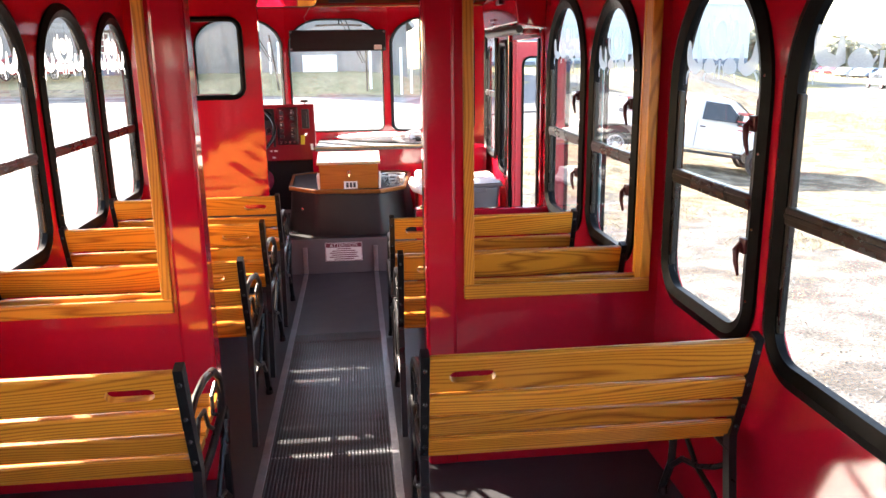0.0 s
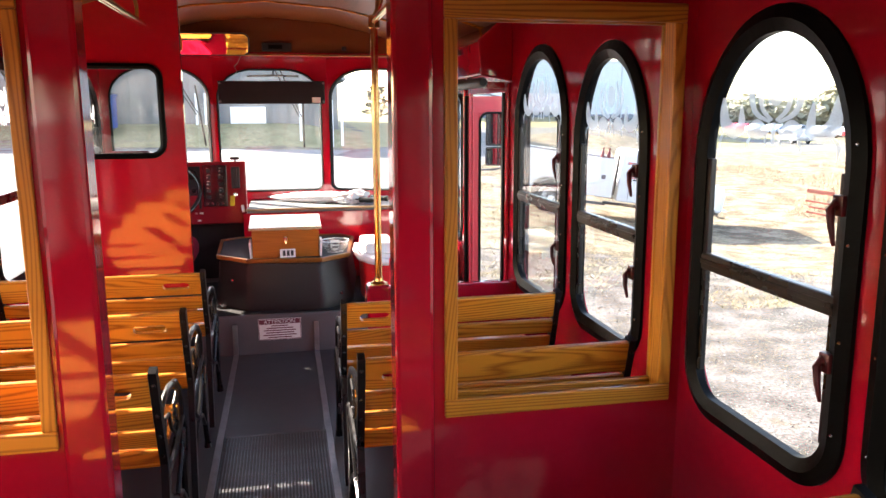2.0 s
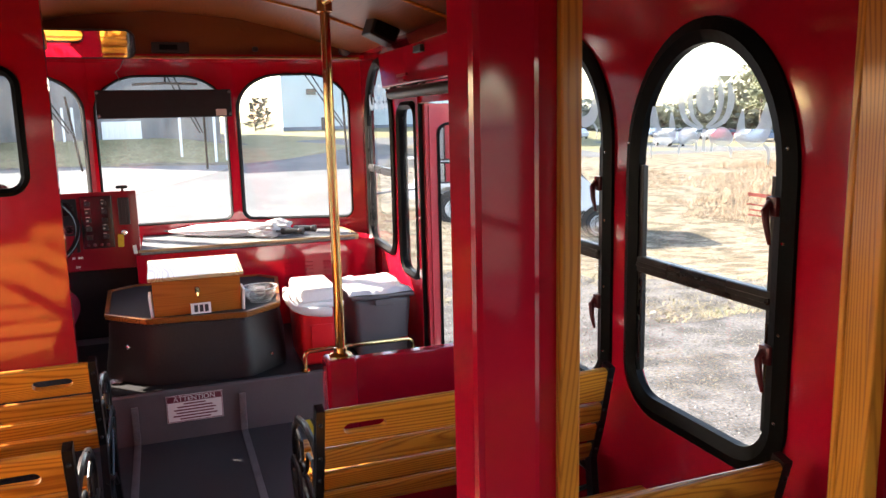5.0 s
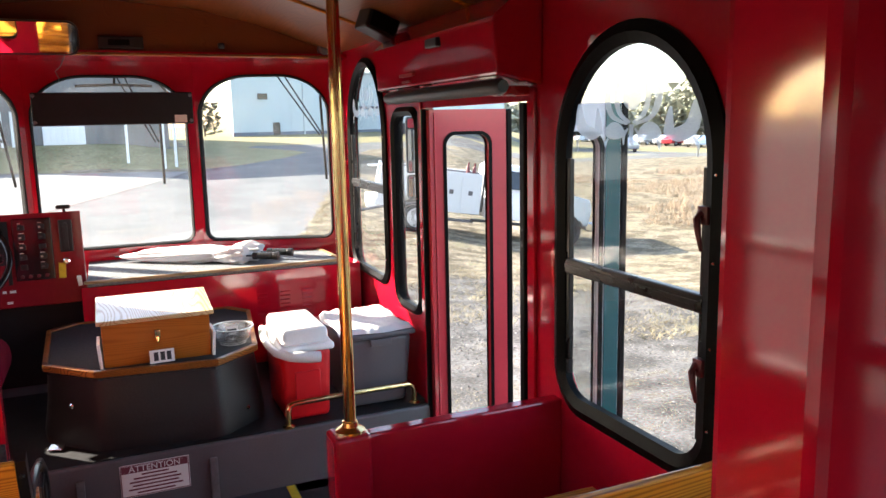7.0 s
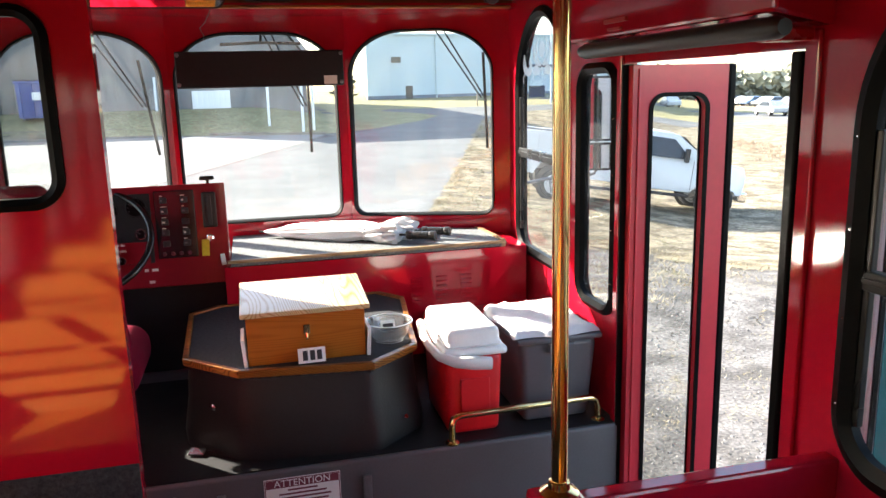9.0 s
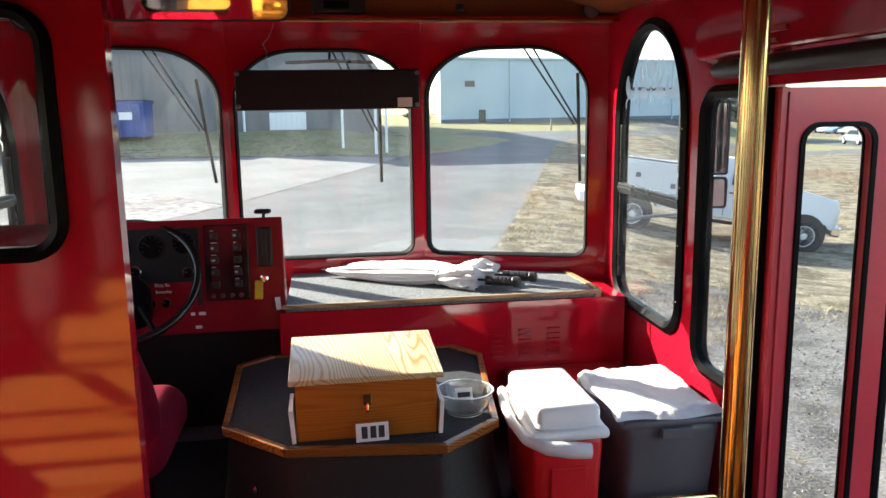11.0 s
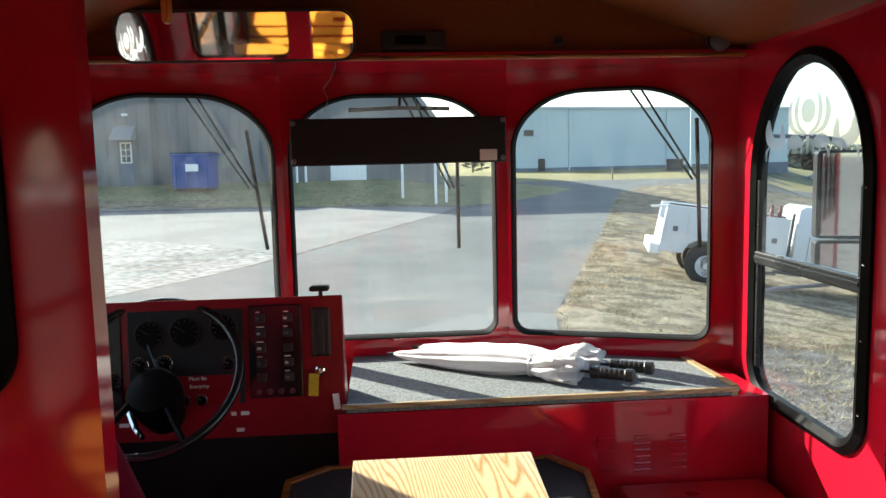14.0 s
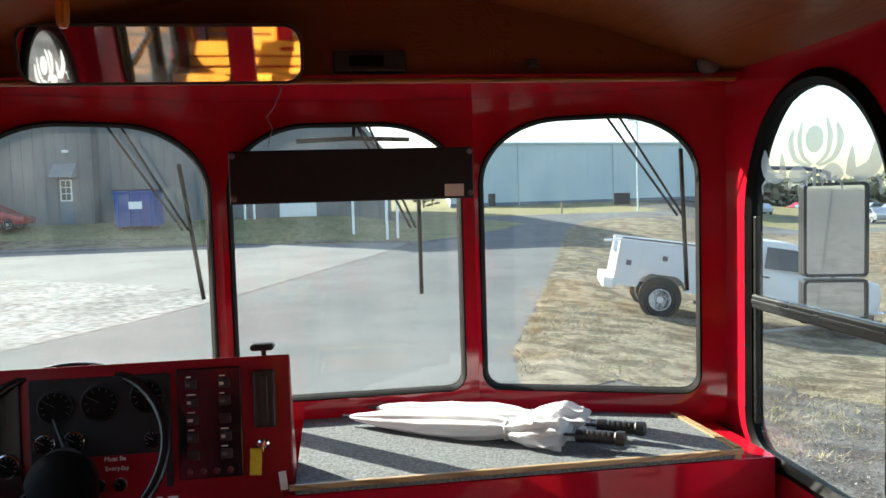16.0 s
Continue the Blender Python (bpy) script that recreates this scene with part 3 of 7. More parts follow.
# rear end and partition
wall("wall_rear", basis((0, Y_BACK, 0), (1, 0, 0), (0, 0, 1)), [(XL - 0.07, -0.62), (XR + 0.07, -0.62), (XR + 0.07, 2.2), (XL - 0.07, 2.2)], [moved(shape(0.7, 0.9, 0.08, 0.3, 0.3), XC + s * 0.55, 0.75) for s in (-1, 1)], "red painted rear wall")
PY = 2.61
for name, xa, xb, fa, fb in (("partition_right", 0.25, XR, 0.39, 1.055), ("partition_left", XL, -0.475, -1.255, -0.595)):
    mm = basis((0, PY, 0), (1, 0, 0), (0, 0, 1)) @ Matrix.Diagonal((1, 1, -1, 1))
    ob = wall(name, mm, [(xa + (0.02 if xa > 0 else 0), 0.0), (xb - (0 if xa > 0 else 0.02), 0.0), (xb - (0 if xa > 0 else 0.02), 2.05), (xa + (0.02 if xa > 0 else 0), 2.05)], [[(fa + 0.02, 0.655), (fb - 0.02, 0.655), (fb - 0.02, 1.72), (fa + 0.02, 1.72)]], "glossy red partition panel with an oak-framed opening", 0.05)
    fr = thing("partition_trim", "varnished oak picture-frame trim round the partition opening", "trim", kind="structure")
    for yy in (PY - 0.016, PY + 0.05):
        bm = bmesh.new()
        box(bm, (fa, yy, 0.635), (fb, yy + 0.016, 0.685), 0.004)
        part("trim_board", bm, OAK_X, fr)
        bm = bmesh.new()
        box(bm, (fa, yy, 1.695), (fb, yy + 0.016, 1.745), 0.004)
        part("trim_board", bm, OAK_X, fr)
        for x0 in (fa, fb - 0.035):
            bm = bmesh.new()
            box(bm, (x0, yy, 0.685), (x0 + 0.035, yy + 0.016, 1.695), 0.004)
            part("trim_board", bm, OAK_Z, fr)
    for x0, x1, zz0, zz1, mt in ((fa + 0.02, fa + 0.032, 0.667, 1.708, OAK_Z), (fb - 0.032, fb - 0.02, 0.667, 1.708, OAK_Z), (fa + 0.02, fb - 0.02, 0.655, 0.667, OAK_X), (fa + 0.02, fb - 0.02, 1.708, 1.72, OAK_X)):
        bm = bmesh.new()
        box(bm, (x0, PY, zz0), (x1, PY + 0.05, zz1), 0.001)
        part("trim_board", bm, mt, fr)
    post = boxed("partition_post", (0.256, PY - 0.012, 0.0) if xa > 0 else (-0.585, PY - 0.012, 0.0), (0.362, PY + 0.09, 2.06) if xa > 0 else (-0.475, PY + 0.09, 2.06), RED, bevel=0.012)
    tagged(post, "glossy red boxed post at the edge of the partition", "post", kind="structure")

# ceiling: a shallow vault of veneer with mouldings
CEIL = [(XL - 0.02, 1.90), (XL + 0.06, 1.905), (XL + 0.22, 1.96), (XL + 0.45, 2.035), (XL + 0.75, 2.10), (XC, 2.135)]
CEIL = CEIL + [(2 * XC - x, z) for x, z in reversed(CEIL[:-1])]
bm = bmesh.new()
for off in (0.0, 0.04):
    a = [bm.verts.new((x, Y_BACK, z + off)) for x, z in CEIL]
    b = [bm.verts.new((x, 6.56, z + off)) for x, z in CEIL]
    for i in range(len(CEIL) - 1):
        bm.faces.new((a[i], a[i + 1], b[i + 1], b[i]))
tagged(smooth(part("ceiling", bm, PLY)), "curved ceiling of reddish varnished veneer", "ceiling", kind="structure")
bm = bmesh.new()
box(bm, (XL - 0.07, Y_BACK, 2.2), (XR + 0.07, 7.0, 2.26), 0.01)
for x0, x1 in ((XL - 0.1, XL + 0.02), (XR - 0.02, XR + 0.1)):
    box(bm, (x0, Y_BACK, WALL_TOP + 0.03), (x1, 6.9, 2.26), 0.01)
tagged(part("roof", bm, RED_DULL), "red painted roof of the car", "roof", kind="structure")
for yy in (-2.1, -0.6, 0.9, 2.2, 3.5, 4.75, 5.65):
    bm = bmesh.new()
    tube(bm, [(x, yy, z - 0.004) for x, z in CEIL], 0.008, 8)
    tagged(smooth(part("ceiling_moulding", bm, OAK_X)), "thin oak half-round moulding across the vaulted ceiling", "moulding", kind="structure")
bm = bmesh.new()
for yy in (6.53, 6.56):
    vs = [bm.verts.new((x, yy, z + 0.01)) for x, z in CEIL] + [bm.verts.new((XR + 0.02, yy, 1.87)), bm.verts.new((XL - 0.02, yy, 1.87))]
    bm.faces.new(vs)
tagged(part("front_panel", bm, PLY), "varnished veneer panel above the windscreens", "panel", kind="structure")
bm = bmesh.new()
prism(bm, [(XL - 0.05, 6.50), (XR + 0.12, 6.50), (XR + 0.12, 6.62), (0.335, 6.93), (-0.535, 6.93), (XL - 0.05, 6.62)], 1.865, 1.885)
tagged(part("front_soffit", bm, RED), "red painted ledge above the windscreens", "soffit", kind="structure")
bm = bmesh.new()
tube(bm, [(XL, 6.50, 1.868), (XR, 6.50, 1.868)], 0.008, 8)
tagged(part("front_moulding", bm, RIM_OAK), "dark oak moulding below the veneer panel", "moulding", kind="structure")

# floor, ribbed aisle, platform and step well
wall("floor", Matrix(), [(XL, Y_BACK), (XR, Y_BACK), (XR, 6.95), (XL, 6.95)], [[(0.46, 4.28), (XR - 0.001, 4.28), (XR - 0.001, 5.30), (0.46, 5.30)]], "dark grey rubber floor", -0.05, FLOOR_M)["category"] = "floor"
mat_base = boxed("aisle_matting", (-0.335, -3.05, -0.001), (0.122, 4.06, 0.0015), GROOVE_M, bevel=0)
tagged(mat_base, "ribbed grey rubber matting with dark grooves along the aisle", "matting", kind="structure")
bm = bmesh.new()
box(bm, (0.0, -3.05, 0.0015), (0.0068, 4.06, 0.008), 0.0012, 1)
first_rib = part("rib", bm, RIB_M, mat_base, m=Matrix.Translation((-0.331, 0, 0)))
for k in range(1, 35):
    r = new("rib", first_rib.data)
    r.matrix_basis, r.parent = Matrix.Translation((-0.331 + 0.0132 * k, 0, 0)), mat_base
for x0 in (-0.365, 0.122):
    bm = bmesh.new()
    box(bm, (x0, -3.05, 0.0), (x0 + 0.03, 5.295, 0.006), 0.002)
    box(bm, (x0, 5.285, 0.006), (x0 + 0.03, 5.296, 0.19), 0.002)
    tagged(part("aisle_strip", bm, TRIM_M), "scuffed metal edging strip beside the aisle matting", "trim", kind="structure")
bm = bmesh.new()
box(bm, (XL, 5.30, -0.05), (XR, 6.93, 0.246), 0.012, 3)
boxed("platform_mat", (XL, 5.312, 0.2462), (XR, 6.28, 0.2505), CAB_BLACK, bevel=0.002)
tagged(bpy.data.objects["platform_mat"], "black rubber mat covering the driver's platform", "mat", kind="structure")
boxed("footwell_lining", (XL, 6.42, 0.25), (-0.325, 6.44, 0.95), CAB_BLACK, bevel=0.004)
tagged(bpy.data.objects["footwell_lining"], "black lining of the driver's footwell", "panel", kind="structure")
tagged(part("platform", bm, RISER_M), "raised grey vinyl driver's platform with a rounded edge", "platform", kind="structure")
bm = bmesh.new()
box(bm, (0.46, 4.27, -0.30), (1.16, 5.31, -0.25), 0.004)
box(bm, (0.80, 4.27, -0.56), (1.20, 5.31, -0.50), 0.004)
box(bm, (0.44, 4.27, -0.30), (0.46, 5.31, -0.05), 0.0)
box(bm, (0.80, 4.27, -0.52), (0.82, 5.31, -0.28), 0.0)
box(bm, (0.28, 5.31, -0.56), (1.10, 5.33, -0.04), 0.0)
box(bm, (0.28, 4.23, -0.56), (1.10, 4.27, -0.04), 0.0)
tagged(part("step_well", bm, FLOOR_M), "dark rubber entrance steps down to the doorway", "steps", kind="structure")
tagged(boxed("step_nosing", (0.42, 4.30, 0.0), (0.455, 5.29, 0.004), YELLOW, bevel=0.001), "worn yellow painted line along the step edge", "nosing", kind="structure")

# bulkhead beside the entrance, driver's partition
bh = thing("bulkhead", "low glossy red bulkhead panel behind the entrance step", "bulkhead", kind="structure")
boxed("panel", (0.44, 4.215, 0.0), (XR, 4.265, 0.635), RED, bh, 0.008)
boxed("post", (0.345, 4.185, 0.0), (0.455, 4.285, 0.648), RED, bh, 0.012)
tagged(boxed("kick_panel", (XL + 0.01, 4.893, 0.0), (-0.523, 4.8995, 0.53), DARK_CARPET, bevel=0.002), "dark carpeted kick panel along the foot of the driver's partition", "panel", kind="structure")
mm = basis((0, 4.90, 0), (1, 0, 0), (0, 0, 1)) @ Matrix.Diagonal((1, 1, -1, 1))
wall("driver_partition", mm, [(XL, 0.0), (-0.522, 0.0), (-0.522, 2.10), (XL, 2.02)], [moved(shape(0.50, 0.445, 0.06, 0.06, 0.06), -0.885, 1.245)], "glossy red partition with a window behind the driver", 0.045)
n += 1
framed(n, mm @ Matrix.Translation((-0.885, 1.255, 0)), 0.48, 0.425, 0.05, 0.05, 0.05, frame=0.03, label="small rounded window in the driver's partition")


# ---- benches ----
def slat(w, h, t, hole=None, r=0.006):
    """A board lying along x, standing along z, of thickness t; hole: (centre x, width, height) of a hand slot."""
    bm = bmesh.new()
    outer = [(-w / 2, 0), (w / 2, 0), (w / 2, h), (-w / 2, h)]
    holes = []
    if hole:
        cx, hw, hh = hole
        holes = [[(cx + (hw / 2 - hh / 2) * s + hh / 2 * math.cos(a), h * 0.45 + hh / 2 * math.sin(a)) for s, a0 in ((1, -90), (-1, 90)) for a in [radians(a0 + 180 * i / 6) for i in range(7)]]]
    plate(bm, outer, holes, t, basis((0, 0, 0), (1, 0, 0), (0, 0, 1)))
    es = [e for e in bm.edges if e.is_manifold and e.calc_face_angle(0) > 1.2 and abs(e.verts[0].co.x - e.verts[1].co.x) > w * 0.9]
    bmesh.ops.bevel(bm, geom=es, offset=r, segments=2, profile=0.5, affect="EDGES")
    return bm


def bench(side):
    """Slatted oak bench with black cast-iron ends. side: 1 has the aisle at its -x end, -1 at its +x end. Origin: on the floor under the back's top edge."""
    ob = thing("bench", "", "bench")
    W = 0.82
    LEAN_B = 14.0
    # back boards run from the top down, leaning, the lower ones curving forward to the seat
    handle = (-side * 0.305, 0.115, 0.033)
    y, z = 0.0, 0.76
    for lean, step, high, thick in ((LEAN_B, 0.105, 0.103, 0.022), (14, 0.074, 0.060, 0.022), (18, 0.074, 0.057, 0.016), (25, 0.074, 0.057, 0.016)):
        y, z = y + step * math.sin(radians(lean)), z - step * math.cos(radians(lean))
        m = Matrix.Translation((0, y, z)) @ Matrix.Rotation(radians(lean), 4, "X")
        if high > 0.1:
            part("back_slat", slat(W, high, thick, handle), OAK_X, ob, "wide oak board with a hand slot", m)
        else:
            part("back_slat", slat(W, high, thick), OAK_X, ob, "", m)
    for k in range(5):
        m = Matrix.Translation((0, 0.098 + 0.078 * k, 0.428 + 0.007 * k)) @ Matrix.Rotation(radians(-86), 4, "X")
        part("seat_slat", slat(W, 0.068, 0.022), OAK_X, ob, "", m)
    for s in (-1, 1):
        x = s * (W / 2 + 0.012)
        aisle = s == -side
        bm = bmesh.new()
        pts = [(x, -0.006, 0.764), (x, -0.001, 0.745), (x, 0.040, 0.59), (x, 0.088, 0.45), (x, 0.080, 0.38), (x, 0.02, 0.012)]
        for i in range(len(pts) - 1):
            a, b = Vector(pts[i]), Vector(pts[i + 1])
            d = b - a
            nrm = Vector((0, -d.z, d.y)).normalized() * 0.018
            q = [a + nrm, a - nrm, b - nrm, b + nrm]
            va = [bm.verts.new(p + Vector((-0.011, 0, 0))) for p in q]
            vb = [bm.verts.new(p + Vector((0.011, 0, 0))) for p in q]
            bm.faces.new(va), bm.faces.new(vb)
            for j in range(4):
                bm.faces.new((va[j], va[(j + 1) % 4], vb[(j + 1) % 4], vb[j]))
        for zz, yy in ((0.72, 0.006), (0.62, 0.031), (0.55, 0.052), (0.48, 0.076)):
            lathe(bm, [(0.006, 0.0), (0.006, 0.004), (0.003, 0.007)], basis((x, yy - 0.019, zz), (1, 0, 0), (0, 0.2, 1)), 8)
        part("back_upright", bm, IRON, ob, "black cast-iron upright with bolt heads")
        bm = bmesh.new()
        tube(bm, [(x, 0.46, 0.435), (x, 0.47, 0.40), (x, 0.44, 0.30), (x, 0.45, 0.15), (x, 0.50, 0.04), (x, 0.50, 0.012)], [0.016, 0.016, 0.014, 0.013, 0.014, 0.018], 8)
        tube(bm, [(x, 0.07, 0.40), (x, 0.25, 0.405), (x, 0.46, 0.44)], 0.012, 8)
        part("front_leg", bm, IRON, ob)
        bm = bmesh.new()
        tube(bm, [(x, 0.04, 0.13), (x, 0.16, 0.22), (x, 0.27, 0.24), (x, 0.37, 0.21), (x, 0.45, 0.14)], 0.009, 7)
        tube(bm, [(x, 0.07, 0.36), (x, 0.16, 0.30), (x, 0.26, 0.245)], 0.008, 7)
        tube(bm, [(x, 0.44, 0.36), (x, 0.36, 0.30), (x, 0.28, 0.245)], 0.008, 7)
        part("scroll_brace", bm, IRON, ob)
        if aisle:
            bm = bmesh.new()
            tube(bm, [(x, 0.045, 0.60), (x, 0.12, 0.625), (x, 0.24, 0.625), (x, 0.36, 0.60), (x, 0.44, 0.545), (x, 0.465, 0.49), (x, 0.455, 0.44)], [0.009, 0.010, 0.011, 0.011, 0.010, 0.009, 0.009], 8)
            tube(bm, [(x, 0.40, 0.45), (x, 0.42, 0.51), (x, 0.38, 0.555), (x, 0.32, 0.54), (x, 0.31, 0.49), (x, 0.35, 0.47)], 0.006, 7)
            tube(bm, [(x, 0.09, 0.50), (x, 0.14, 0.56), (x, 0.21, 0.55), (x, 0.24, 0.49), (x, 0.30, 0.45)], 0.006, 7)
            smooth(part("armrest", bm, IRON, ob, "black cast-iron scrolled armrest"))
    return ob


BENCH_Y = ( 1.80, 2.80, 3.465, 4.165)
for side, xc in ((1, 0.6025), (-1, -0.8175)):
    first = None
    for i, y in enumerate(BENCH_Y if side < 0 else BENCH_Y[:-1]):
        m = pose(xc, y, 0)
        if first is None:
            first = bench(side)
            first.matrix_basis = m
            b = first
        else:
            b = copy_thing(first, m)
        lab = "varnished oak slatted bench with black iron ends, %s" % ("behind the partition" if y < 2 else "ahead of the partition")
        tagged(b, lab, "bench", "benches along the aisle")

# ---- rails ----
def pole_thing():
    ob = thing("grab_pole", "polished brass upright grab pole on the red bulkhead", "pole", m=pose(0.405, 4.235, 0.648))
    bm = bmesh.new()
    tube(bm, [(0, 0, 0.0), (0, 0, 0.6), (0, 0, 1.24)], 0.017, 16)
    smooth(part("pole", bm, BRASS, ob))
    bm = bmesh.new()
    lathe(bm, [(0.042, 0.0), (0.042, 0.006), (0.036, 0.010), (0.024, 0.016), (0.022, 0.03), (0.018, 0.032)], Matrix())
    smooth(part("flange", bm, BRASS, ob, "round brass flange"))
    bm = bmesh.new()
    lathe(bm, [(0.0185, -0.03), (0.026, -0.026), (0.026, 0.026), (0.0185, 0.03)], Matrix.Translation((0, 0, 1.215)))
    tube(bm, [(0, 0, 1.23), (0.03, 0.0, 1.30), (0.06, 0.0, 1.43)], 0.012, 10)
    smooth(part("elbow", bm, BRASS, ob))
    return ob


pole_thing()
for x, y1 in ((0.405, 4.235), (-0.64, 4.55)):
    ob = thing("ceiling_rail", "brass grab rail running along under the ceiling", "rail", "ceiling rails")
    bm = bmesh.new()
    tube(bm, [(x, 0.0, 1.87), (x, 2.0, 1.87), (x, y1, 1.87)], 0.016, 14)
    smooth(part("rail", bm, BRASS, ob))
    for yy in (0.4, 1.9, 3.2, y1 - 0.12):
        bm = bmesh.new()
        up = 2.06
        tube(bm, [(x, yy, 1.87), (x, yy, 1.93), (x + (0.02 if x > 0 else -0.02), yy + 0.01, up)], 0.008, 8)
        smooth(part("hanger", bm, BRASS, ob))
ob = thing("step_rail", "low bent brass rail along the platform edge", "rail")
bm = bmesh.new()
tube(bm, [(0.452, 5.325, 0.246), (0.452, 5.325, 0.315), (0.46, 5.326, 0.337), (0.482, 5.328, 0.347), (0.75, 5.34, 0.345), (1.00, 5.35, 0.342), (1.022, 5.352, 0.333), (1.03, 5.353, 0.31), (1.03, 5.353, 0.246)], 0.0125, 12)
smooth(part("rail", bm, BRASS, ob))
for x in (0.452, 1.03):
    bm = bmesh.new()
    lathe(bm, [(0.026, 0.0), (0.026, 0.005), (0.016, 0.01)], Matrix.Translation((x, 5.325 if x < 0.6 else 5.353, 0.246)), 16)
    part("flange", bm, BRASS, ob)

# ---- warning sign on the riser ----
sg = thing("warning_sign", "white warning notice with maroon heading on the riser", "sign", m=basis((-0.084, 5.2985, 0.152), (1, 0, 0), (0, 0, 1)))
bm = bmesh.new()
box(bm, (-0.128, -0.066, -0.0005), (0.128, 0.066, 0.0015))
part("plate", bm, PAPER, sg)
bm = bmesh.new()
for lo, hi in (((-0.122, 0.032, 0.0015), (0.122, 0.060, 0.002)), ((-0.125, -0.064, 0.0015), (0.125, -0.061, 0.002)), ((-0.125, 0.061, 0.0015), (0.125, 0.064, 0.002)), ((-0.126, -0.064, 0.0015), (-0.123, 0.064, 0.002)), ((0.123, -0.064, 0.0015), (0.126, 0.064, 0.002))):
    box(bm, lo, hi)
part("border", bm, MAROON_INK, sg)
words("ATTENTION", 0.034, PAPER, Matrix.Translation((0, 0.046, 0.0025)), sg)
bm = bmesh.new()
for i, w in enumerate((0.10, 0.16, 0.19, 0.17, 0.20, 0.14)):
    box(bm, (-w / 2, 0.018 - 0.0145 * i, 0.0015), (w / 2, 0.0245 - 0.0145 * i, 0.002))
part("text_line", bm, MAROON_INK, sg)

# ---- engine cover ----
cv = thing("engine_cover", "black padded engine cover with carpeted top and oak rim", "engine cover")
POLY = [(-0.462, 5.60), (-0.268, 5.405), (0.186, 5.345), (0.372, 5.50), (0.455, 6.16), (0.36, 6.30), (-0.36, 6.30), (-0.48, 6.20)]
cxp, cyp = -0.03, 5.85
inset = lambda k: [(cxp + (x - cxp) * k, cyp + (y - cyp) * k) for x, y in POLY]
bm = bmesh.new()
rings = []
for k, z in ((1.02, 0.246), (1.03, 0.30), (0.985, 0.42), (0.965, 0.535)):
    rings.append([bm.verts.new((x, y, z)) for x, y in inset(k)])
for a, b in zip(rings, rings[1:]):
    for i in range(len(a)):
        bm.faces.new((a[i], a[(i + 1) % len(a)], b[(i + 1) % len(b)], b[i]))
bm.faces.new(rings[0]), bm.faces.new(rings[-1])
bmesh.ops.bevel(bm, geom=[e for e in bm.edges if abs(e.verts[0].co.z - e.verts[1].co.z) > 0.02], offset=0.03, segments=3, profile=0.5, affect="EDGES")
smooth(part("body", bm, BLACK_VINYL, cv), 50)
bm = bmesh.new()
prism(bm, inset(0.962), 0.53, 0.566)
part("top", bm, DARK_CARPET, cv, "dark grey carpet top")
for i in range(len(POLY)):
    a, b = inset(1.0)[i], inset(1.0)[(i + 1) % len(POLY)]
    a2, b2 = inset(0.952)[i], inset(0.952)[(i + 1) % len(POLY)]
    bm = bmesh.new()
    prism(bm, [a, b, b2, a2], 0.547, 0.575)
    bmesh.ops.bevel(bm, geom=bm.edges[:], offset=0.004, segments=2, profile=0.5, affect="EDGES")
    part("rim_board", bm, RIM_OAK, cv, "worn dark oak edging board")
bm = bmesh.new()
lathe(bm, [(0.012, 0), (0.012, 0.006), (0.006, 0.012)], basis((-0.36, 5.475, 0.43), (0.7, -0.7, 0), (0, 0, 1)), 12)
part("fastener", bm, CHROME, cv)
bm = bmesh.new()
lathe(bm, [(0.010, 0), (0.010, 0.006), (0.005, 0.012)], basis((0.30, 5.42, 0.33), (0.7, 0.7, 0), (0, 0, 1)), 12)
part("fastener", bm, CHROME, cv)

# ---- fare box, card, bowl ----
bx = thing("wooden_box", "varnished oak box with a sloping hinged lid", "box", m=pose(-0.028, 0, 0.566))
bm = bmesh.new()
box(bm, (-0.205, 5.462, 0.0), (0.205, 5.75, 0.172), 0.003)
part("body", bm, BOXWOOD, bx)
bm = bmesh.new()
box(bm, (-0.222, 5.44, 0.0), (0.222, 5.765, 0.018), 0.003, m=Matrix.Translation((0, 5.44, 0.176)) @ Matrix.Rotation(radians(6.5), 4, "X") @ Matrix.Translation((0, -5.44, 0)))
part("lid", bm, LID_M, bx, "sloping oak lid, worn pale, with sky glare in its colour")
bm = bmesh.new()
box(bm, (-0.012, 5.455, 0.10), (0.012, 5.463, 0.135), 0.002)
tube(bm, [(0, 5.453, 0.105), (0, 5.45, 0.09), (0, 5.453, 0.082)], 0.004, 6)
part("clasp", bm, BRASS, bx, "small brass clasp")
for s in (-1, 1):
    bm = bmesh.new()
    box(bm, (s * 0.213 - 0.006, 5.452, 0.0), (s * 0.213 + 0.006, 5.60, 0.10), 0.0, m=Matrix.Translation((s * 0.213, 5.45, 0)) @ Matrix.Rotation(radians(s * 4), 4, "Y") @ Matrix.Translation((-s * 0.213, -5.45, 0)))
    part("paper_sheet", bm, PAPER, bx, "white paper leaning on the side")
cd = thing("card", "small white card with dark printed bars leaning on the box", "card", m=basis((-0.018, 5.412, 0.575), (1, 0.06, 0), (0, 0.25, 1)))
bm = bmesh.new()
box(bm, (-0.047, 0, -0.001), (0.047, 0.052, 0.001))
part("sheet", bm, PAPER, cd)
bm = bmesh.new()
for x in (-0.031, -0.006, 0.018):
    box(bm, (x, 0.009, -0.0018), (x + 0.017, 0.043, 0.0018))
part("printed_bar", bm, INK, cd)

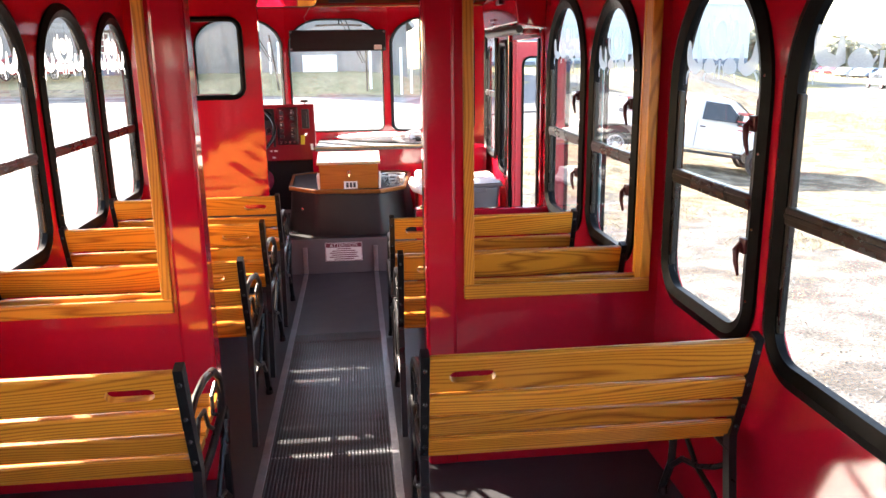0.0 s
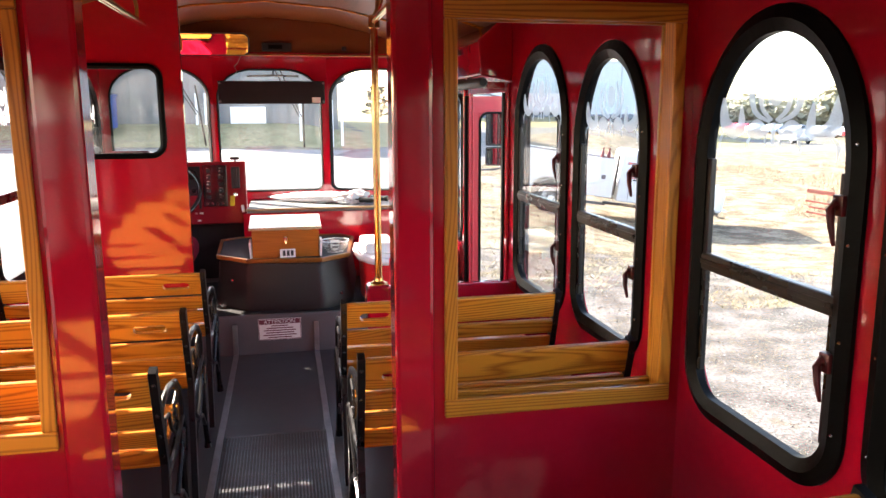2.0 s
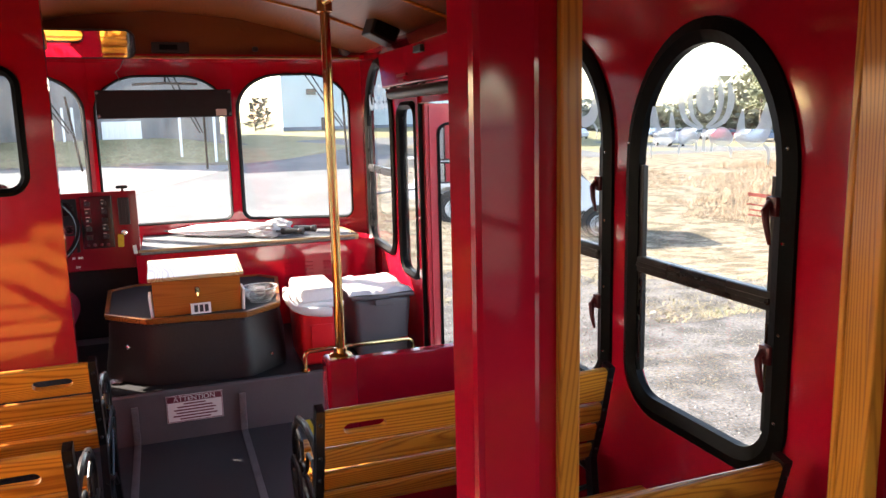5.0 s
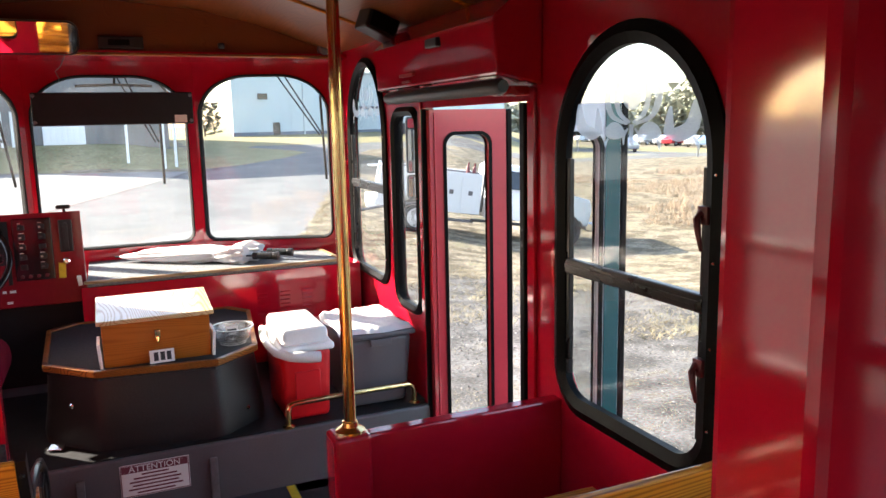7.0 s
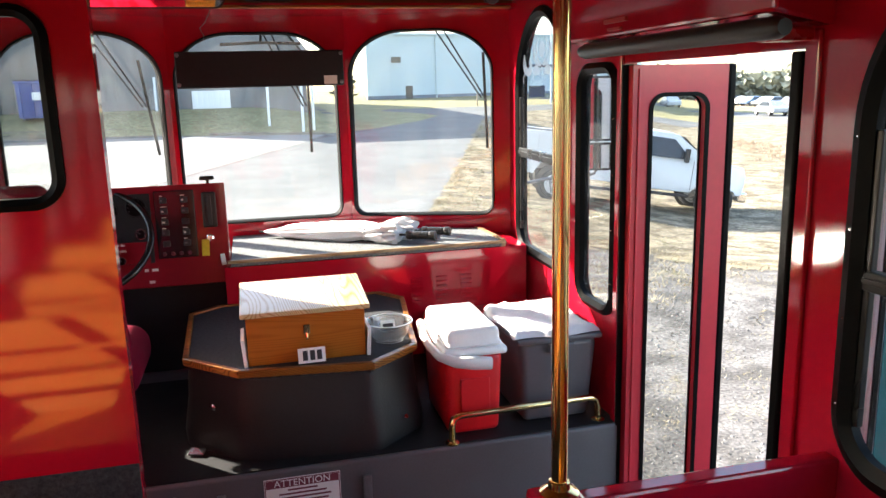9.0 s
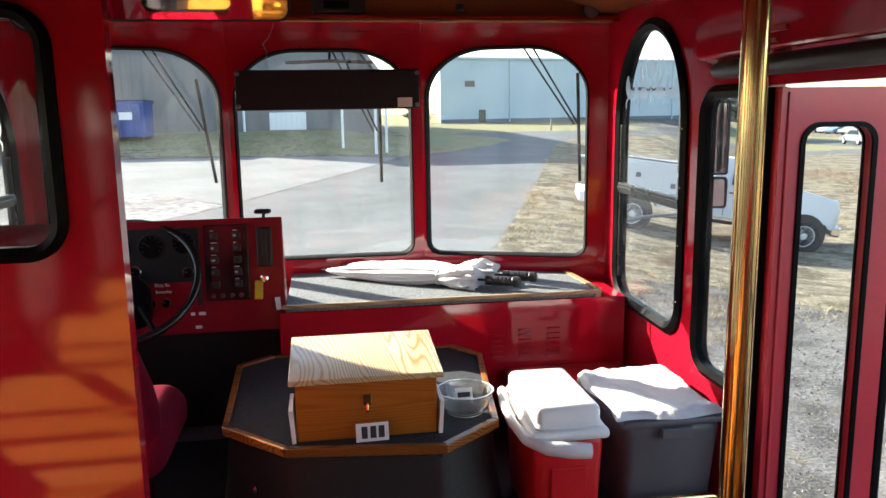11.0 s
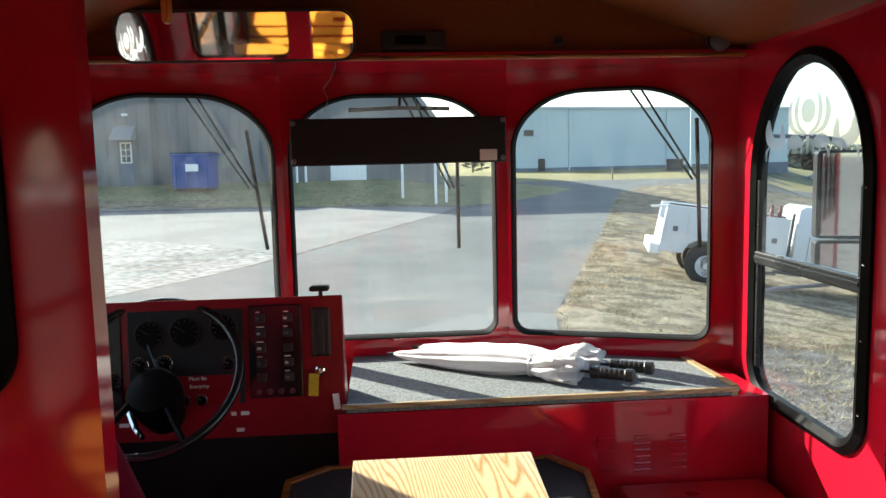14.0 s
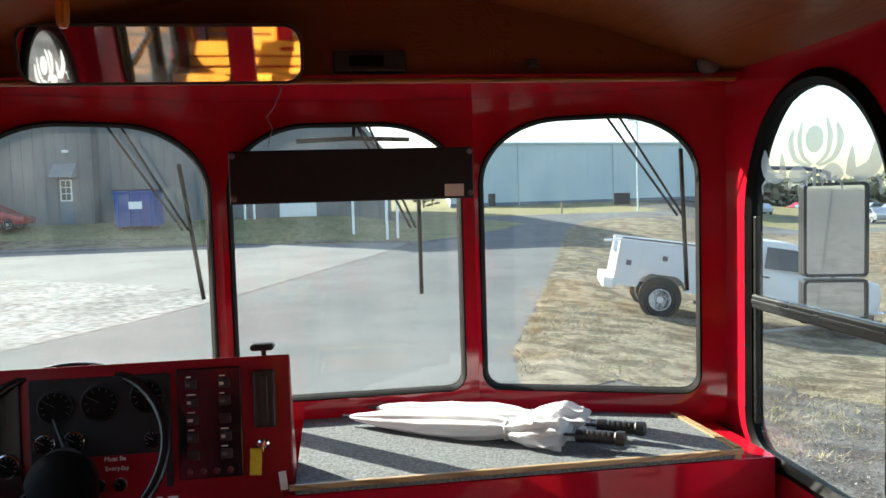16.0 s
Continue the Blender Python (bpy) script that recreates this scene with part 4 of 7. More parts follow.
bw = thing("plastic_bowl", "clear plastic bowl with a small card inside", "bowl", m=pose(0.285, 5.60, 0.566))
BOWL_RIM = material("clear_plastic_rim", (0.85, 0.87, 0.87), rough=0.15, vary=0.1, bump=0, coat=0.5)
bm = bmesh.new()
lathe(bm, [(0.052, 0.0), (0.055, 0.003), (0.076, 0.035), (0.087, 0.070), (0.092, 0.074), (0.088, 0.076), (0.083, 0.068), (0.072, 0.037), (0.051, 0.006)], Matrix(), 28)
g = part("bowl", bm, BOWL_GLASS, bw)
smooth(g)
g.visible_shadow = False
bm = bmesh.new()
tube(bm, [(0.089 * math.cos(a), 0.089 * math.sin(a), 0.0755) for a in [2 * math.pi * i / 36 for i in range(36)]], 0.0022, 6, closed=True)
tube(bm, [(0.054 * math.cos(a), 0.054 * math.sin(a), 0.003) for a in [2 * math.pi * i / 30 for i in range(30)]], 0.0014, 5, closed=True)
part("moulded_rib", bm, BOWL_RIM, bw, "moulded clear rim and foot")
bm = bmesh.new()
box(bm, (-0.028, -0.001, 0.006), (0.028, 0.001, 0.075), 0, m=Matrix.Rotation(radians(-20), 4, "X"))
part("ticket", bm, PAPER, bw, "white printed ticket")
bm = bmesh.new()
for zz in (0.02, 0.045):
    box(bm, (-0.02, -0.002, zz), (0.02, 0.002, zz + 0.016), 0, m=Matrix.Rotation(radians(-20), 4, "X"))
part("printed_bar", bm, INK, bw)


# ---- dashboard shelf, front panel ----
ds = thing("dash_shelf", "shelf under the windscreens covered in speckled grey carpet", "shelf")
DPOLY = [(-0.29, 6.285), (0.965, 6.285), (0.945, 6.665), (0.33, 6.905), (-0.29, 6.905)]
bm = bmesh.new()
prism(bm, DPOLY, 0.745, 0.772)
part("carpet_top", bm, CARPET, ds)
boxed("oak_edge", (-0.305, 6.272, 0.760), (0.985, 6.287, 0.775), PALE_EDGE, ds, 0.003)
bm = bmesh.new()
prism(bm, [(0.963, 6.287), (0.985, 6.287), (0.965, 6.66), (0.943, 6.667)], 0.74, 0.779)
part("oak_edge", bm, PALE_EDGE, ds)
fp = thing("dash_front", "glossy red panel with louvred vents below the shelf", "panel", kind="structure")
boxed("panel", (-0.32, 6.285, 0.246), (XR, 6.305, 0.742), RED, fp, 0.002)
bm = bmesh.new()
prism(bm, [(0.985, 6.305), (XR, 6.305), (XR, 6.66), (0.962, 6.70)], 0.73, 0.742)
part("ledge", bm, RED, fp)
for x in (0.515, 0.635, 0.755):
    for i in range(6):
        boxed("louvre", (x, 6.277, 0.505 + 0.022 * i), (x + 0.055, 6.286, 0.515 + 0.022 * i), RED, fp, 0.003)
hb = thing("heater_box", "maroon heater cover on the platform under the shelf", "heater")
boxed("cover", (0.56, 5.95, 0.246), (1.075, 6.275, 0.47), RED_DULL, hb, 0.02)

# ---- driver's console ----
cs = thing("driver_console", "red dashboard console with black instrument and switch panels", "dashboard")
face = Matrix.Translation((0, 6.35, 1.11)) @ Matrix.Rotation(radians(-4), 4, "X")
bm = bmesh.new()
box(bm, (-1.27, 0.0, -0.44), (-0.295, 0.12, 0.004), 0.0)
for v in bm.verts:
    if v.co.z > -0.1 and v.co.y > 0.05:
        v.co.y, v.co.z = 0.022, -0.004
    elif v.co.y > 0.05:
        v.co.y = 0.2
bmesh.ops.bevel(bm, geom=bm.edges[:], offset=0.004, segments=2, profile=0.5, affect="EDGES")
bmesh.ops.transform(bm, matrix=face, verts=bm.verts[:])
part("body", bm, CONSOLE_RED, cs)
bm = bmesh.new()
box(bm, (-0.962, -0.008, -0.33), (-0.608, 0.002, -0.028), 0.004, m=face)
part("instrument_panel", bm, CAB_BLACK, cs, "black instrument panel with round gauges")
bm = bmesh.new()
box(bm, (-1.13, -0.007, -0.335), (-0.982, 0.002, -0.035), 0.004, m=face)
part("side_panel", bm, GLOSS_BLACK, cs)
sp = bmesh.new()
box(sp, (-0.592, -0.010, -0.315), (-0.425, 0.002, -0.02), 0.004, m=face)
sw = part("switch_panel", sp, GLOSS_BLACK, cs, "black switch panel with rocker switches")
for r in range(5):
    for c in range(2):
        x, z = -0.568 + c * 0.085, -0.075 - r * 0.047
        bm = bmesh.new()
        box(bm, (x, -0.018, z), (x + 0.030, -0.008, z + 0.026), 0.003, m=face)
        part("rocker_switch", bm, BLACK_P, cs)
        if (r, c) in ((2, 1), (4, 0)):
            continue
        w = 0.012 + 0.004 * ((3 * r + 5 * c) % 4)
        bm = bmesh.new()
        box(bm, (x + 0.002, -0.0115, z + 0.031), (x + 0.002 + w, -0.0098, z + 0.0345), 0, m=face)
        part("printed_bar", bm, TAN, cs)
        bm = bmesh.new()
        box(bm, (x + 0.004, -0.0192, z + 0.009), (x + 0.011 + 0.003 * ((r + c) % 3), -0.0178, z + 0.017), 0, m=face)
        part("printed_mark", bm, TAN if (r + 2 * c) % 3 else BIN_GREY, cs)
for x in (-0.565, -0.53, -0.495, -0.46):
    bm = bmesh.new()
    lathe(bm, [(0.009, 0), (0.009, 0.005), (0.004, 0.008)], face @ basis((x, -0.010, -0.295), (1, 0, 0), (0, 0, 1)), 12)
    part("pilot_lamp", bm, MAROON, cs)
for x, z, r in ((-0.667, -0.085, 0.044), (-0.785, -0.095, 0.050), (-0.895, -0.10, 0.046), (-0.925, -0.195, 0.027), (-0.852, -0.192, 0.027), (-0.794, -0.312, 0.019), (-0.742, -0.312, 0.019), (-1.018, -0.245, 0.032), (-0.655, -0.20, 0.024)):
    g = face @ basis((x, -0.008, z), (1, 0, 0), (0, 0, 1))
    bm = bmesh.new()
    lathe(bm, [(r, 0), (r, 0.004), (r * 0.9, 0.007), (r * 0.88, 0.003)], g, 24)
    gg = part("gauge", bm, CHROME if r < 0.040 else CAB_BLACK, cs, "round gauge")
    bm = bmesh.new()
    lathe(bm, [(r * 0.86, 0.0032), (r * 0.86, 0.0042)], g, 24)
    part("gauge_face", bm, RUBBER, cs)
    bm = bmesh.new()
    for k in range(9):
        mm = g @ Matrix.Rotation(radians(210 - 30 * k), 4, "Z")
        box(bm, (r * 0.62, -0.0012, 0.0042), (r * 0.8, 0.0012, 0.0048), 0, m=mm)
    box(bm, (0, -0.001, 0.0048), (r * 0.6, 0.001, 0.0054), 0, m=g @ Matrix.Rotation(radians(150), 4, "Z"))
    part("gauge_mark", bm, BIN_GREY if r < 0.045 else INK, cs)
bm = bmesh.new()
box(bm, (-0.395, -0.012, -0.19), (-0.335, 0.002, -0.035), 0.006, m=face)
box(bm, (-0.375, -0.020, -0.18), (-0.355, -0.010, -0.05), 0.003, m=face)
part("gear_gate", bm, BLACK_P, cs, "black gear selector gate")
bm = bmesh.new()
tube(bm, [face @ Vector((-0.365, 0.03, -0.01)), face @ Vector((-0.365, 0.02, 0.022))], 0.007, 8)
box(bm, (-0.40, -0.01, 0.016), (-0.335, 0.045, 0.036), 0.009, m=face)
part("selector_knob", bm, BLACK_P, cs, "black lever knob")
bm = bmesh.new()
lathe(bm, [(0.016, 0), (0.016, 0.006), (0.010, 0.009)], face @ basis((-0.372, 0.0, -0.235), (1, 0, 0), (0, 0, 1)), 14)
box(bm, (-0.374, -0.03, -0.25), (-0.370, -0.004, -0.225), 0.001, m=face)
part("ignition_key", bm, CHROME, cs, "key in the ignition")
bm = bmesh.new()
box(bm, (-0.394, -0.016, -0.335), (-0.362, -0.010, -0.262), 0.003, m=face @ Matrix.Rotation(radians(3), 4, "Y"))
part("key_tag", bm, YELLOW, cs, "yellow key tag")
bm = bmesh.new()
box(bm, (-0.366, -0.012, -0.325), (-0.346, -0.009, -0.275), 0, m=face @ Matrix.Rotation(radians(-6), 4, "Y"))
part("paper_tag", bm, PAPER, cs, "white paper tag")
wm = face @ basis((-0.752, -0.0012, -0.256), (1, 0, 0), (0, 0, 1))
words("Must Be", 0.0165, PAPER, wm @ Matrix.Translation((0, 0.012, 0.009)), cs)
words("Everyday", 0.0165, PAPER, wm @ Matrix.Translation((0.004, -0.013, 0.009)), cs)
bm = bmesh.new()
box(bm, (-0.835, -0.0098, -0.328), (-0.625, -0.0082, -0.235), 0, m=face)
part("red_notice", bm, CONSOLE_RED, cs, "red notice strip with white lettering")
for x0, z0, w in ((-0.655, -0.368, 0.016), (-0.625, -0.368, 0.026), (-0.64, -0.42, 0.024), (-1.0, -0.39, 0.03)):
    bm = bmesh.new()
    box(bm, (x0, -0.0015, z0), (x0 + w, 0.0, z0 + 0.012), 0, m=face)
    part("label_plate", bm, PAPER, cs, "small white printed label")

# steering wheel and column
st = thing("steering_wheel", "large glossy black steering wheel with a padded hub", "steering wheel", m=Matrix.Translation((-0.858, 6.20, 0.918)) @ Matrix.Rotation(radians(46), 4, "X"))
bm = bmesh.new()
tube(bm, [(0.259 * math.cos(a), 0.259 * math.sin(a), 0.0) for a in [2 * math.pi * i / 48 for i in range(48)]], 0.0145, 10, closed=True)
smooth(part("rim", bm, GLOSS_BLACK, st, "glossy black rim"))
bm = bmesh.new()
lathe(bm, [(0.062, -0.16), (0.076, -0.07), (0.080, -0.012), (0.070, 0.010), (0.042, 0.022), (0.014, 0.025)], Matrix.Translation((0.012, -0.05, -0.01)), 28)
smooth(part("hub", bm, RUBBER, st, "black padded hub"))
for a in (-60, -120):
    bm = bmesh.new()
    d = Vector((math.cos(radians(a)), math.sin(radians(a)), 0))
    tube(bm, [d * 0.05 + Vector((0, 0, -0.02)), d * 0.14 + Vector((0, 0, -0.012)), d * 0.256], [0.014, 0.011, 0.009], 8)
    part("spoke", bm, RUBBER, st)
bm = bmesh.new()
tube(bm, [(0, 0, -0.05), (0, 0.0, -0.12), (0, -0.01, -0.22), (0, 0.02, -0.42)], [0.055, 0.070, 0.062, 0.045], 16)
smooth(part("column", bm, BLACK_P, st, "black steering column"))
bm = bmesh.new()
tube(bm, [(0.0, 0.05, -0.07), (-0.05, 0.15, -0.05), (-0.055, 0.19, -0.03)], [0.006, 0.005, 0.009], 8)
part("indicator_stalk", bm, BLACK_P, st)
bm = bmesh.new()
tube(bm, [(-0.06, -0.09, -0.06), (-0.03, -0.15, -0.05), (0.0, -0.185, -0.03)], [0.012, 0.010, 0.008], 8)
part("chrome_bracket", bm, CHROME, st, "bright chrome lower bracket")

# driver's seat and pedals
dr = thing("driving_chair", "maroon velour driver's chair on a black pedestal", "chair", m=pose(-0.88, 5.28, 0.246))
bm = bmesh.new()
box(bm, (-0.25, 0.03, 0.29), (0.31, 0.45, 0.45), 0.07, 5)
smooth(part("cushion", bm, SEAT_RED, dr))
bm = bmesh.new()
box(bm, (-0.285, 0.03, 0.34), (0.295, 0.16, 1.0), 0.065, 5)
bmesh.ops.subdivide_edges(bm, edges=[e for e in bm.edges if abs(e.verts[0].co.z - e.verts[1].co.z) > 0.3], cuts=6, use_grid_fill=True)
for v in bm.verts:
    k = max(0.0, (v.co.z - 0.50) / 0.50)
    v.co.x *= 1 - 0.60 * k ** 1.2
    v.co.y -= 0.06 * k
smooth(part("backrest", bm, SEAT_RED, dr))
boxed("pedestal", (-0.17, 0.05, 0.0), (0.19, 0.42, 0.31), BLACK_P, dr, 0.01)
pd = thing("pedal", "worn bright metal pedal plate beside the engine cover", "pedal", m=pose(-0.43, 5.50, 0.246, 0, 0, -20))
bm = bmesh.new()
box(bm, (-0.03, -0.02, 0.012), (0.03, 0.02, 0.02), 0.003, m=Matrix.Rotation(radians(14), 4, "X"))
box(bm, (-0.012, -0.01, 0.0), (0.012, 0.03, 0.014), 0.002)
part("plate", bm, CHROME, pd)

# ---- umbrellas on the shelf ----
def umbrella(tip, end, seed):
    a, b = Vector(tip), Vector(end)
    d = (b - a)
    ln = d.length
    ob = thing("umbrella", "folded white umbrella with a black handle lying on the shelf", "umbrella", "umbrellas on the shelf", m=Matrix.Translation(a) @ d.to_track_quat("Z", "Y").to_matrix().to_4x4())
    rnd = random.Random(seed)
    bm = bmesh.new()
    sides = 48
    prof = [(0.007, 0.03), (0.018, 0.06), (0.036, 0.16), (0.050, 0.32), (0.056, 0.46), (0.050, 0.56), (0.036, 0.62), (0.058, 0.67), (0.074, 0.74), (0.060, 0.80)]
    fine = []
    for (r0, t0), (r1, t1) in zip(prof, prof[1:]):
        fine += [(r0 + (r1 - r0) * k / 3, t0 + (t1 - t0) * k / 3) for k in range(3)]
    fine.append(prof[-1])
    rings = []
    for r, t in fine:
        ring = []
        loose = max(0.0, (t - 0.60) / 0.2)
        for k in range(sides):
            an = 2 * math.pi * k / sides
            q = (r * math.cos(an) * 16 + seed * 7, r * math.sin(an) * 16, t * 9)
            fold = 1 + 0.10 * math.sin(8 * an + 9 * t + seed) + loose * (0.26 * math.sin(9 * an + 26 * t + seed) + 0.55 * noise.noise((q[0] * 1.6, q[1] * 1.6, q[2] * 2.5))) + 0.16 * noise.noise(q)
            ring.append(bm.verts.new((r * fold * math.cos(an), r * 0.72 * fold * math.sin(an), (t + loose * 0.05 * noise.noise((an * 1.7, seed, 0.0))) * ln)))
        rings.append(ring)
    for p, q in zip(rings, rings[1:]):
        for k in range(sides):
            bm.faces.new((p[k], p[(k + 1) % sides], q[(k + 1) % sides], q[k]))
    bm.faces.new(rings[0]), bm.faces.new(rings[-1])
    smooth(part("canopy", bm, WHITE_CLOTH, ob, "furled white cloth"), 50)
    bm = bmesh.new()
    tube(bm, [(0.041 * math.cos(a), 0.030 * math.sin(a), ln * 0.618) for a in [2 * math.pi * i / 20 for i in range(20)]], 0.005, 6, closed=True)
    part("tie_band", bm, WHITE_CLOTH, ob, "white tie band")
    bm = bmesh.new()
    tube(bm, [(0, 0, 0), (0, 0, ln * 0.86)], 0.005, 8)
    part("shaft", bm, BLACK_P, ob)
    bm = bmesh.new()
    hp = [(0.012, ln * 0.84), (0.021, ln * 0.845), (0.021, ln * 0.87), (0.018, ln * 0.875)]
    for i in range(4):
        z = ln * (0.885 + 0.018 * i)
        hp += [(0.020, z), (0.0188, z + ln * 0.004), (0.020, z + ln * 0.012)]
    hp += [(0.018, ln * 0.965), (0.022, ln * 0.97), (0.022, ln * 0.995), (0.014, ln * 1.0)]
    lathe(bm, hp, Matrix(), 16)
    part("handle", bm, BLACK_P, ob, "ribbed black handle")
    return ob


umbrella((-0.155, 6.815, 0.802), (0.655, 6.335, 0.810), 1)
umbrella((-0.06, 6.885, 0.806), (0.745, 6.405, 0.812), 2)

# ---- cooler and bin ----
cl = thing("cooler", "red picnic cooler with white lid and swing handle", "cooler", m=pose(0.553, 5.55, 0.246))
bm = bmesh.new()
box(bm, (-0.108, -0.185, 0.0), (0.108, 0.185, 0.31), 0.025, 3)
for v in bm.verts:
    k = 0.90 + 0.10 * v.co.z / 0.31
    v.co.x *= k
    v.co.y *= k
smooth(part("body", bm, COOLER_RED, cl))
boxed("front_panel", (-0.055, -0.187, 0.08), (0.055, -0.176, 0.22), COOLER_RED, cl, 0.004)
bm = bmesh.new()
box(bm, (-0.120, -0.202, 0.305), (0.120, 0.20, 0.338), 0.014, 3)
box(bm, (-0.108, -0.188, 0.33), (0.108, 0.192, 0.402), 0.024, 4)
for v in bm.verts:
    if v.co.z > 0.35:
        v.co.x *= 0.93
        v.co.y *= 0.94
        v.co.z += 0.006 * (1 - (v.co.x / 0.11) ** 2)
smooth(part("lid", bm, WHITE_P, cl, "white moulded lid"))
boxed("lid_groove", (-0.075, -0.105, 0.4005), (0.075, -0.100, 0.4035), BIN_GREY, cl, 0.0)
bm = bmesh.new()
hp = [(-0.122, 0.16, 0.335), (-0.14, 0.05, 0.33), (-0.145, -0.08, 0.325), (-0.13, -0.18, 0.315), (-0.08, -0.225, 0.305), (-0.01, -0.238, 0.30), (0.045, -0.24, 0.295)]
tube(bm, hp, [0.016, 0.015, 0.014, 0.015, 0.018, 0.022, 0.020], 10)
for v in bm.verts:
    v.co.z = 0.315 + (v.co.z - 0.315) * 1.15
smooth(part("handle", bm, WHITE_P, cl, "white swing handle hanging forward"))

bn = thing("storage_bin", "grey plastic storage bin covered with a white cloth", "bin", m=pose(0.885, 5.58, 0.246))
bm = bmesh.new()
box(bm, (-0.155, -0.20, 0.0), (0.155, 0.20, 0.325), 0.03, 3)
for v in bm.verts:
    k = 0.86 + 0.14 * v.co.z / 0.325
    v.co.x *= k
    v.co.y *= k
smooth(part("tub", bm, BIN_GREY, bn))
bm = bmesh.new()
box(bm, (-0.168, -0.213, 0.318), (0.168, 0.213, 0.342), 0.010, 2)
smooth(part("rim", bm, BIN_GREY, bn, "rolled grey rim"))
for s_ in (-1, 1):
    boxed("grip", (-0.05, s_ * 0.216 - 0.008, 0.285), (0.05, s_ * 0.216 + 0.008, 0.318), BIN_GREY, bn, 0.004)
ct = thing("cloth", "crumpled white cloth folded over the bin", "cloth", m=pose(0.875, 5.585, 0.590))
bm = bmesh.new()
N = 40
grid = {}
for i in range(N + 1):
    for j in range(N + 1):
        u, v = i / N - 0.5, j / N - 0.5
        x, y = u * 0.33 * (1 + 0.06 * math.sin(9 * v)), v * 0.43 * (1 + 0.05 * math.sin(8 * u + 1))
        z = 0.020 + 0.009 * noise.noise((x * 8, y * 8, 1.0)) + 0.005 * abs(noise.noise((x * 30 + y * 12, y * 9, 4.0))) + 0.004 * noise.noise((x * 50, y * 40, 2.0)) + 0.008 * max(0, 1 - abs(u + v * 0.5) * 9)
        e = max(abs(u), abs(v))
        if e > 0.45:
            z -= (e - 0.45) * 0.5
        grid[i, j] = bm.verts.new((x, y, max(z, 0.001)))
for i in range(N):
    for j in range(N):
        bm.faces.new((grid[i, j], grid[i + 1, j], grid[i + 1, j + 1], grid[i, j + 1]))
c = part("cloth_sheet", bm, WHITE_CLOTH, ct)
smooth(c, 80)

# ---- entrance door leaves, header ----
def leaf(y0, outer):
    ob = thing("door_leaf", "open red folding door leaf with a tall rounded window" if outer > 0 else "open white door leaf with teal stiles and red foot", "door", "entrance door leaves")
    th = 0.036
    mm = basis((0, y0 + th, 0), (1, 0, 0), (0, 0, 1))
    win = shape(0.215, 1.70, 0.05, 0.05, 0.05)
    bm = bmesh.new()
    plate(bm, [(1.10, -0.52), (1.465, -0.52), (1.465, 1.552), (1.10, 1.552)], [moved(win, 1.277, -0.25)], th, mm)
    part("panel", bm, BOUNCE_RED if outer > 0 else WHITE_P, ob)
    bm = bmesh.new()
    o, i1 = shape(0.233, 1.718, 0.059, 0.059, 0.059), shape(0.205, 1.69, 0.047, 0.047, 0.047)
    for zz in (-0.006, th - 0.002):
        ring_band(bm, [(moved(o, 1.277, -0.259), zz), (moved(i1, 1.277, -0.245), zz), (moved(i1, 1.277, -0.245), zz + 0.008), (moved(o, 1.277, -0.259), zz + 0.008)], mm)
    part("window_seal", bm, RUBBER, ob, "black rubber window seal")
    bm = bmesh.new()
    bm.faces.new([bm.verts.new(mm @ Vector((x + 1.277, y - 0.25, th / 2))) for x, y in (win if outer > 0 else reversed(win))])
    p = part("pane", bm, GLASS, ob, keep=True)
    p.visible_shadow = False
    boxed("edge_seal", (1.465, y0 - 0.004, -0.52), (1.495, y0 + th + 0.004, 1.552), RUBBER, ob, 0.008)
    bm = bmesh.new()
    box(bm, (1.118, y0 - 0.006, -0.50), (1.126, y0 + 0.002, 1.54), 0.002)
    part("stile_bead", bm, BOUNCE_RED, ob)
    if outer < 0:
        boxed("lower_face", (1.11, y0 - 0.004, -0.52), (1.46, y0 - 0.001, -0.27), RED, ob, 0.001)
        for x0, x1 in ((1.105, 1.155), (1.40, 1.462)):
            boxed("teal_face", (x0, y0 - 0.004, -0.27), (x1, y0 - 0.001, 1.55), TEAL, ob, 0.001)
    return ob


TEAL = material("teal_enamel", (0.012, 0.10, 0.10), rough=0.25, vary=0.12, coat=0.3)
leaf(5.268, 1)
leaf(4.44, -1)
fr = thing("door_frame", "red door jambs with black rubber seals round the entrance", "door frame", kind="structure")
for y0, y1 in ((4.365, 4.411), (5.311, 5.345)):
    boxed("jamb", (XR - 0.014, y0, 0.0 if y0 < 5 else 0.246), (XR - 0.001, y1, 1.60), RED, fr, 0.004)
boxed("jamb_seal", (XR - 0.022, 4.413, -0.45), (XR + 0.05, 4.447, 1.555), RUBBER, fr, 0.006)
boxed("jamb_seal", (XR - 0.012, 5.302, -0.45), (XR + 0.05, 5.312, 1.555), RUBBER, fr, 0.003)
hd = thing("door_header", "glossy red door-operator cover above the entrance", "door header")
bm = bmesh.new()
prof = [(0.93, 1.635), (1.088, 1.605), (1.088, 1.895), (1.02, 1.89), (0.915, 1.80)]
a = [bm.verts.new((x, 4.33, z)) for x, z in prof]
b = [bm.verts.new((x, 5.43, z)) for x, z in prof]
bm.faces.new(a), bm.faces.new(b)
for i in range(5):
    bm.faces.new((a[i], a[(i + 1) % 5], b[(i + 1) % 5], b[i]))
bmesh.ops.bevel(bm, geom=bm.edges[:], offset=0.008, segments=2, profile=0.5, affect="EDGES")
part("cover", bm, RED, hd)
bm = bmesh.new()
tube(bm, [(0.935, 4.30, 1.60), (0.935, 4.32, 1.60), (0.935, 5.28, 1.60), (0.935, 5.32, 1.60)], [0.018, 0.025, 0.025, 0.018], 14)
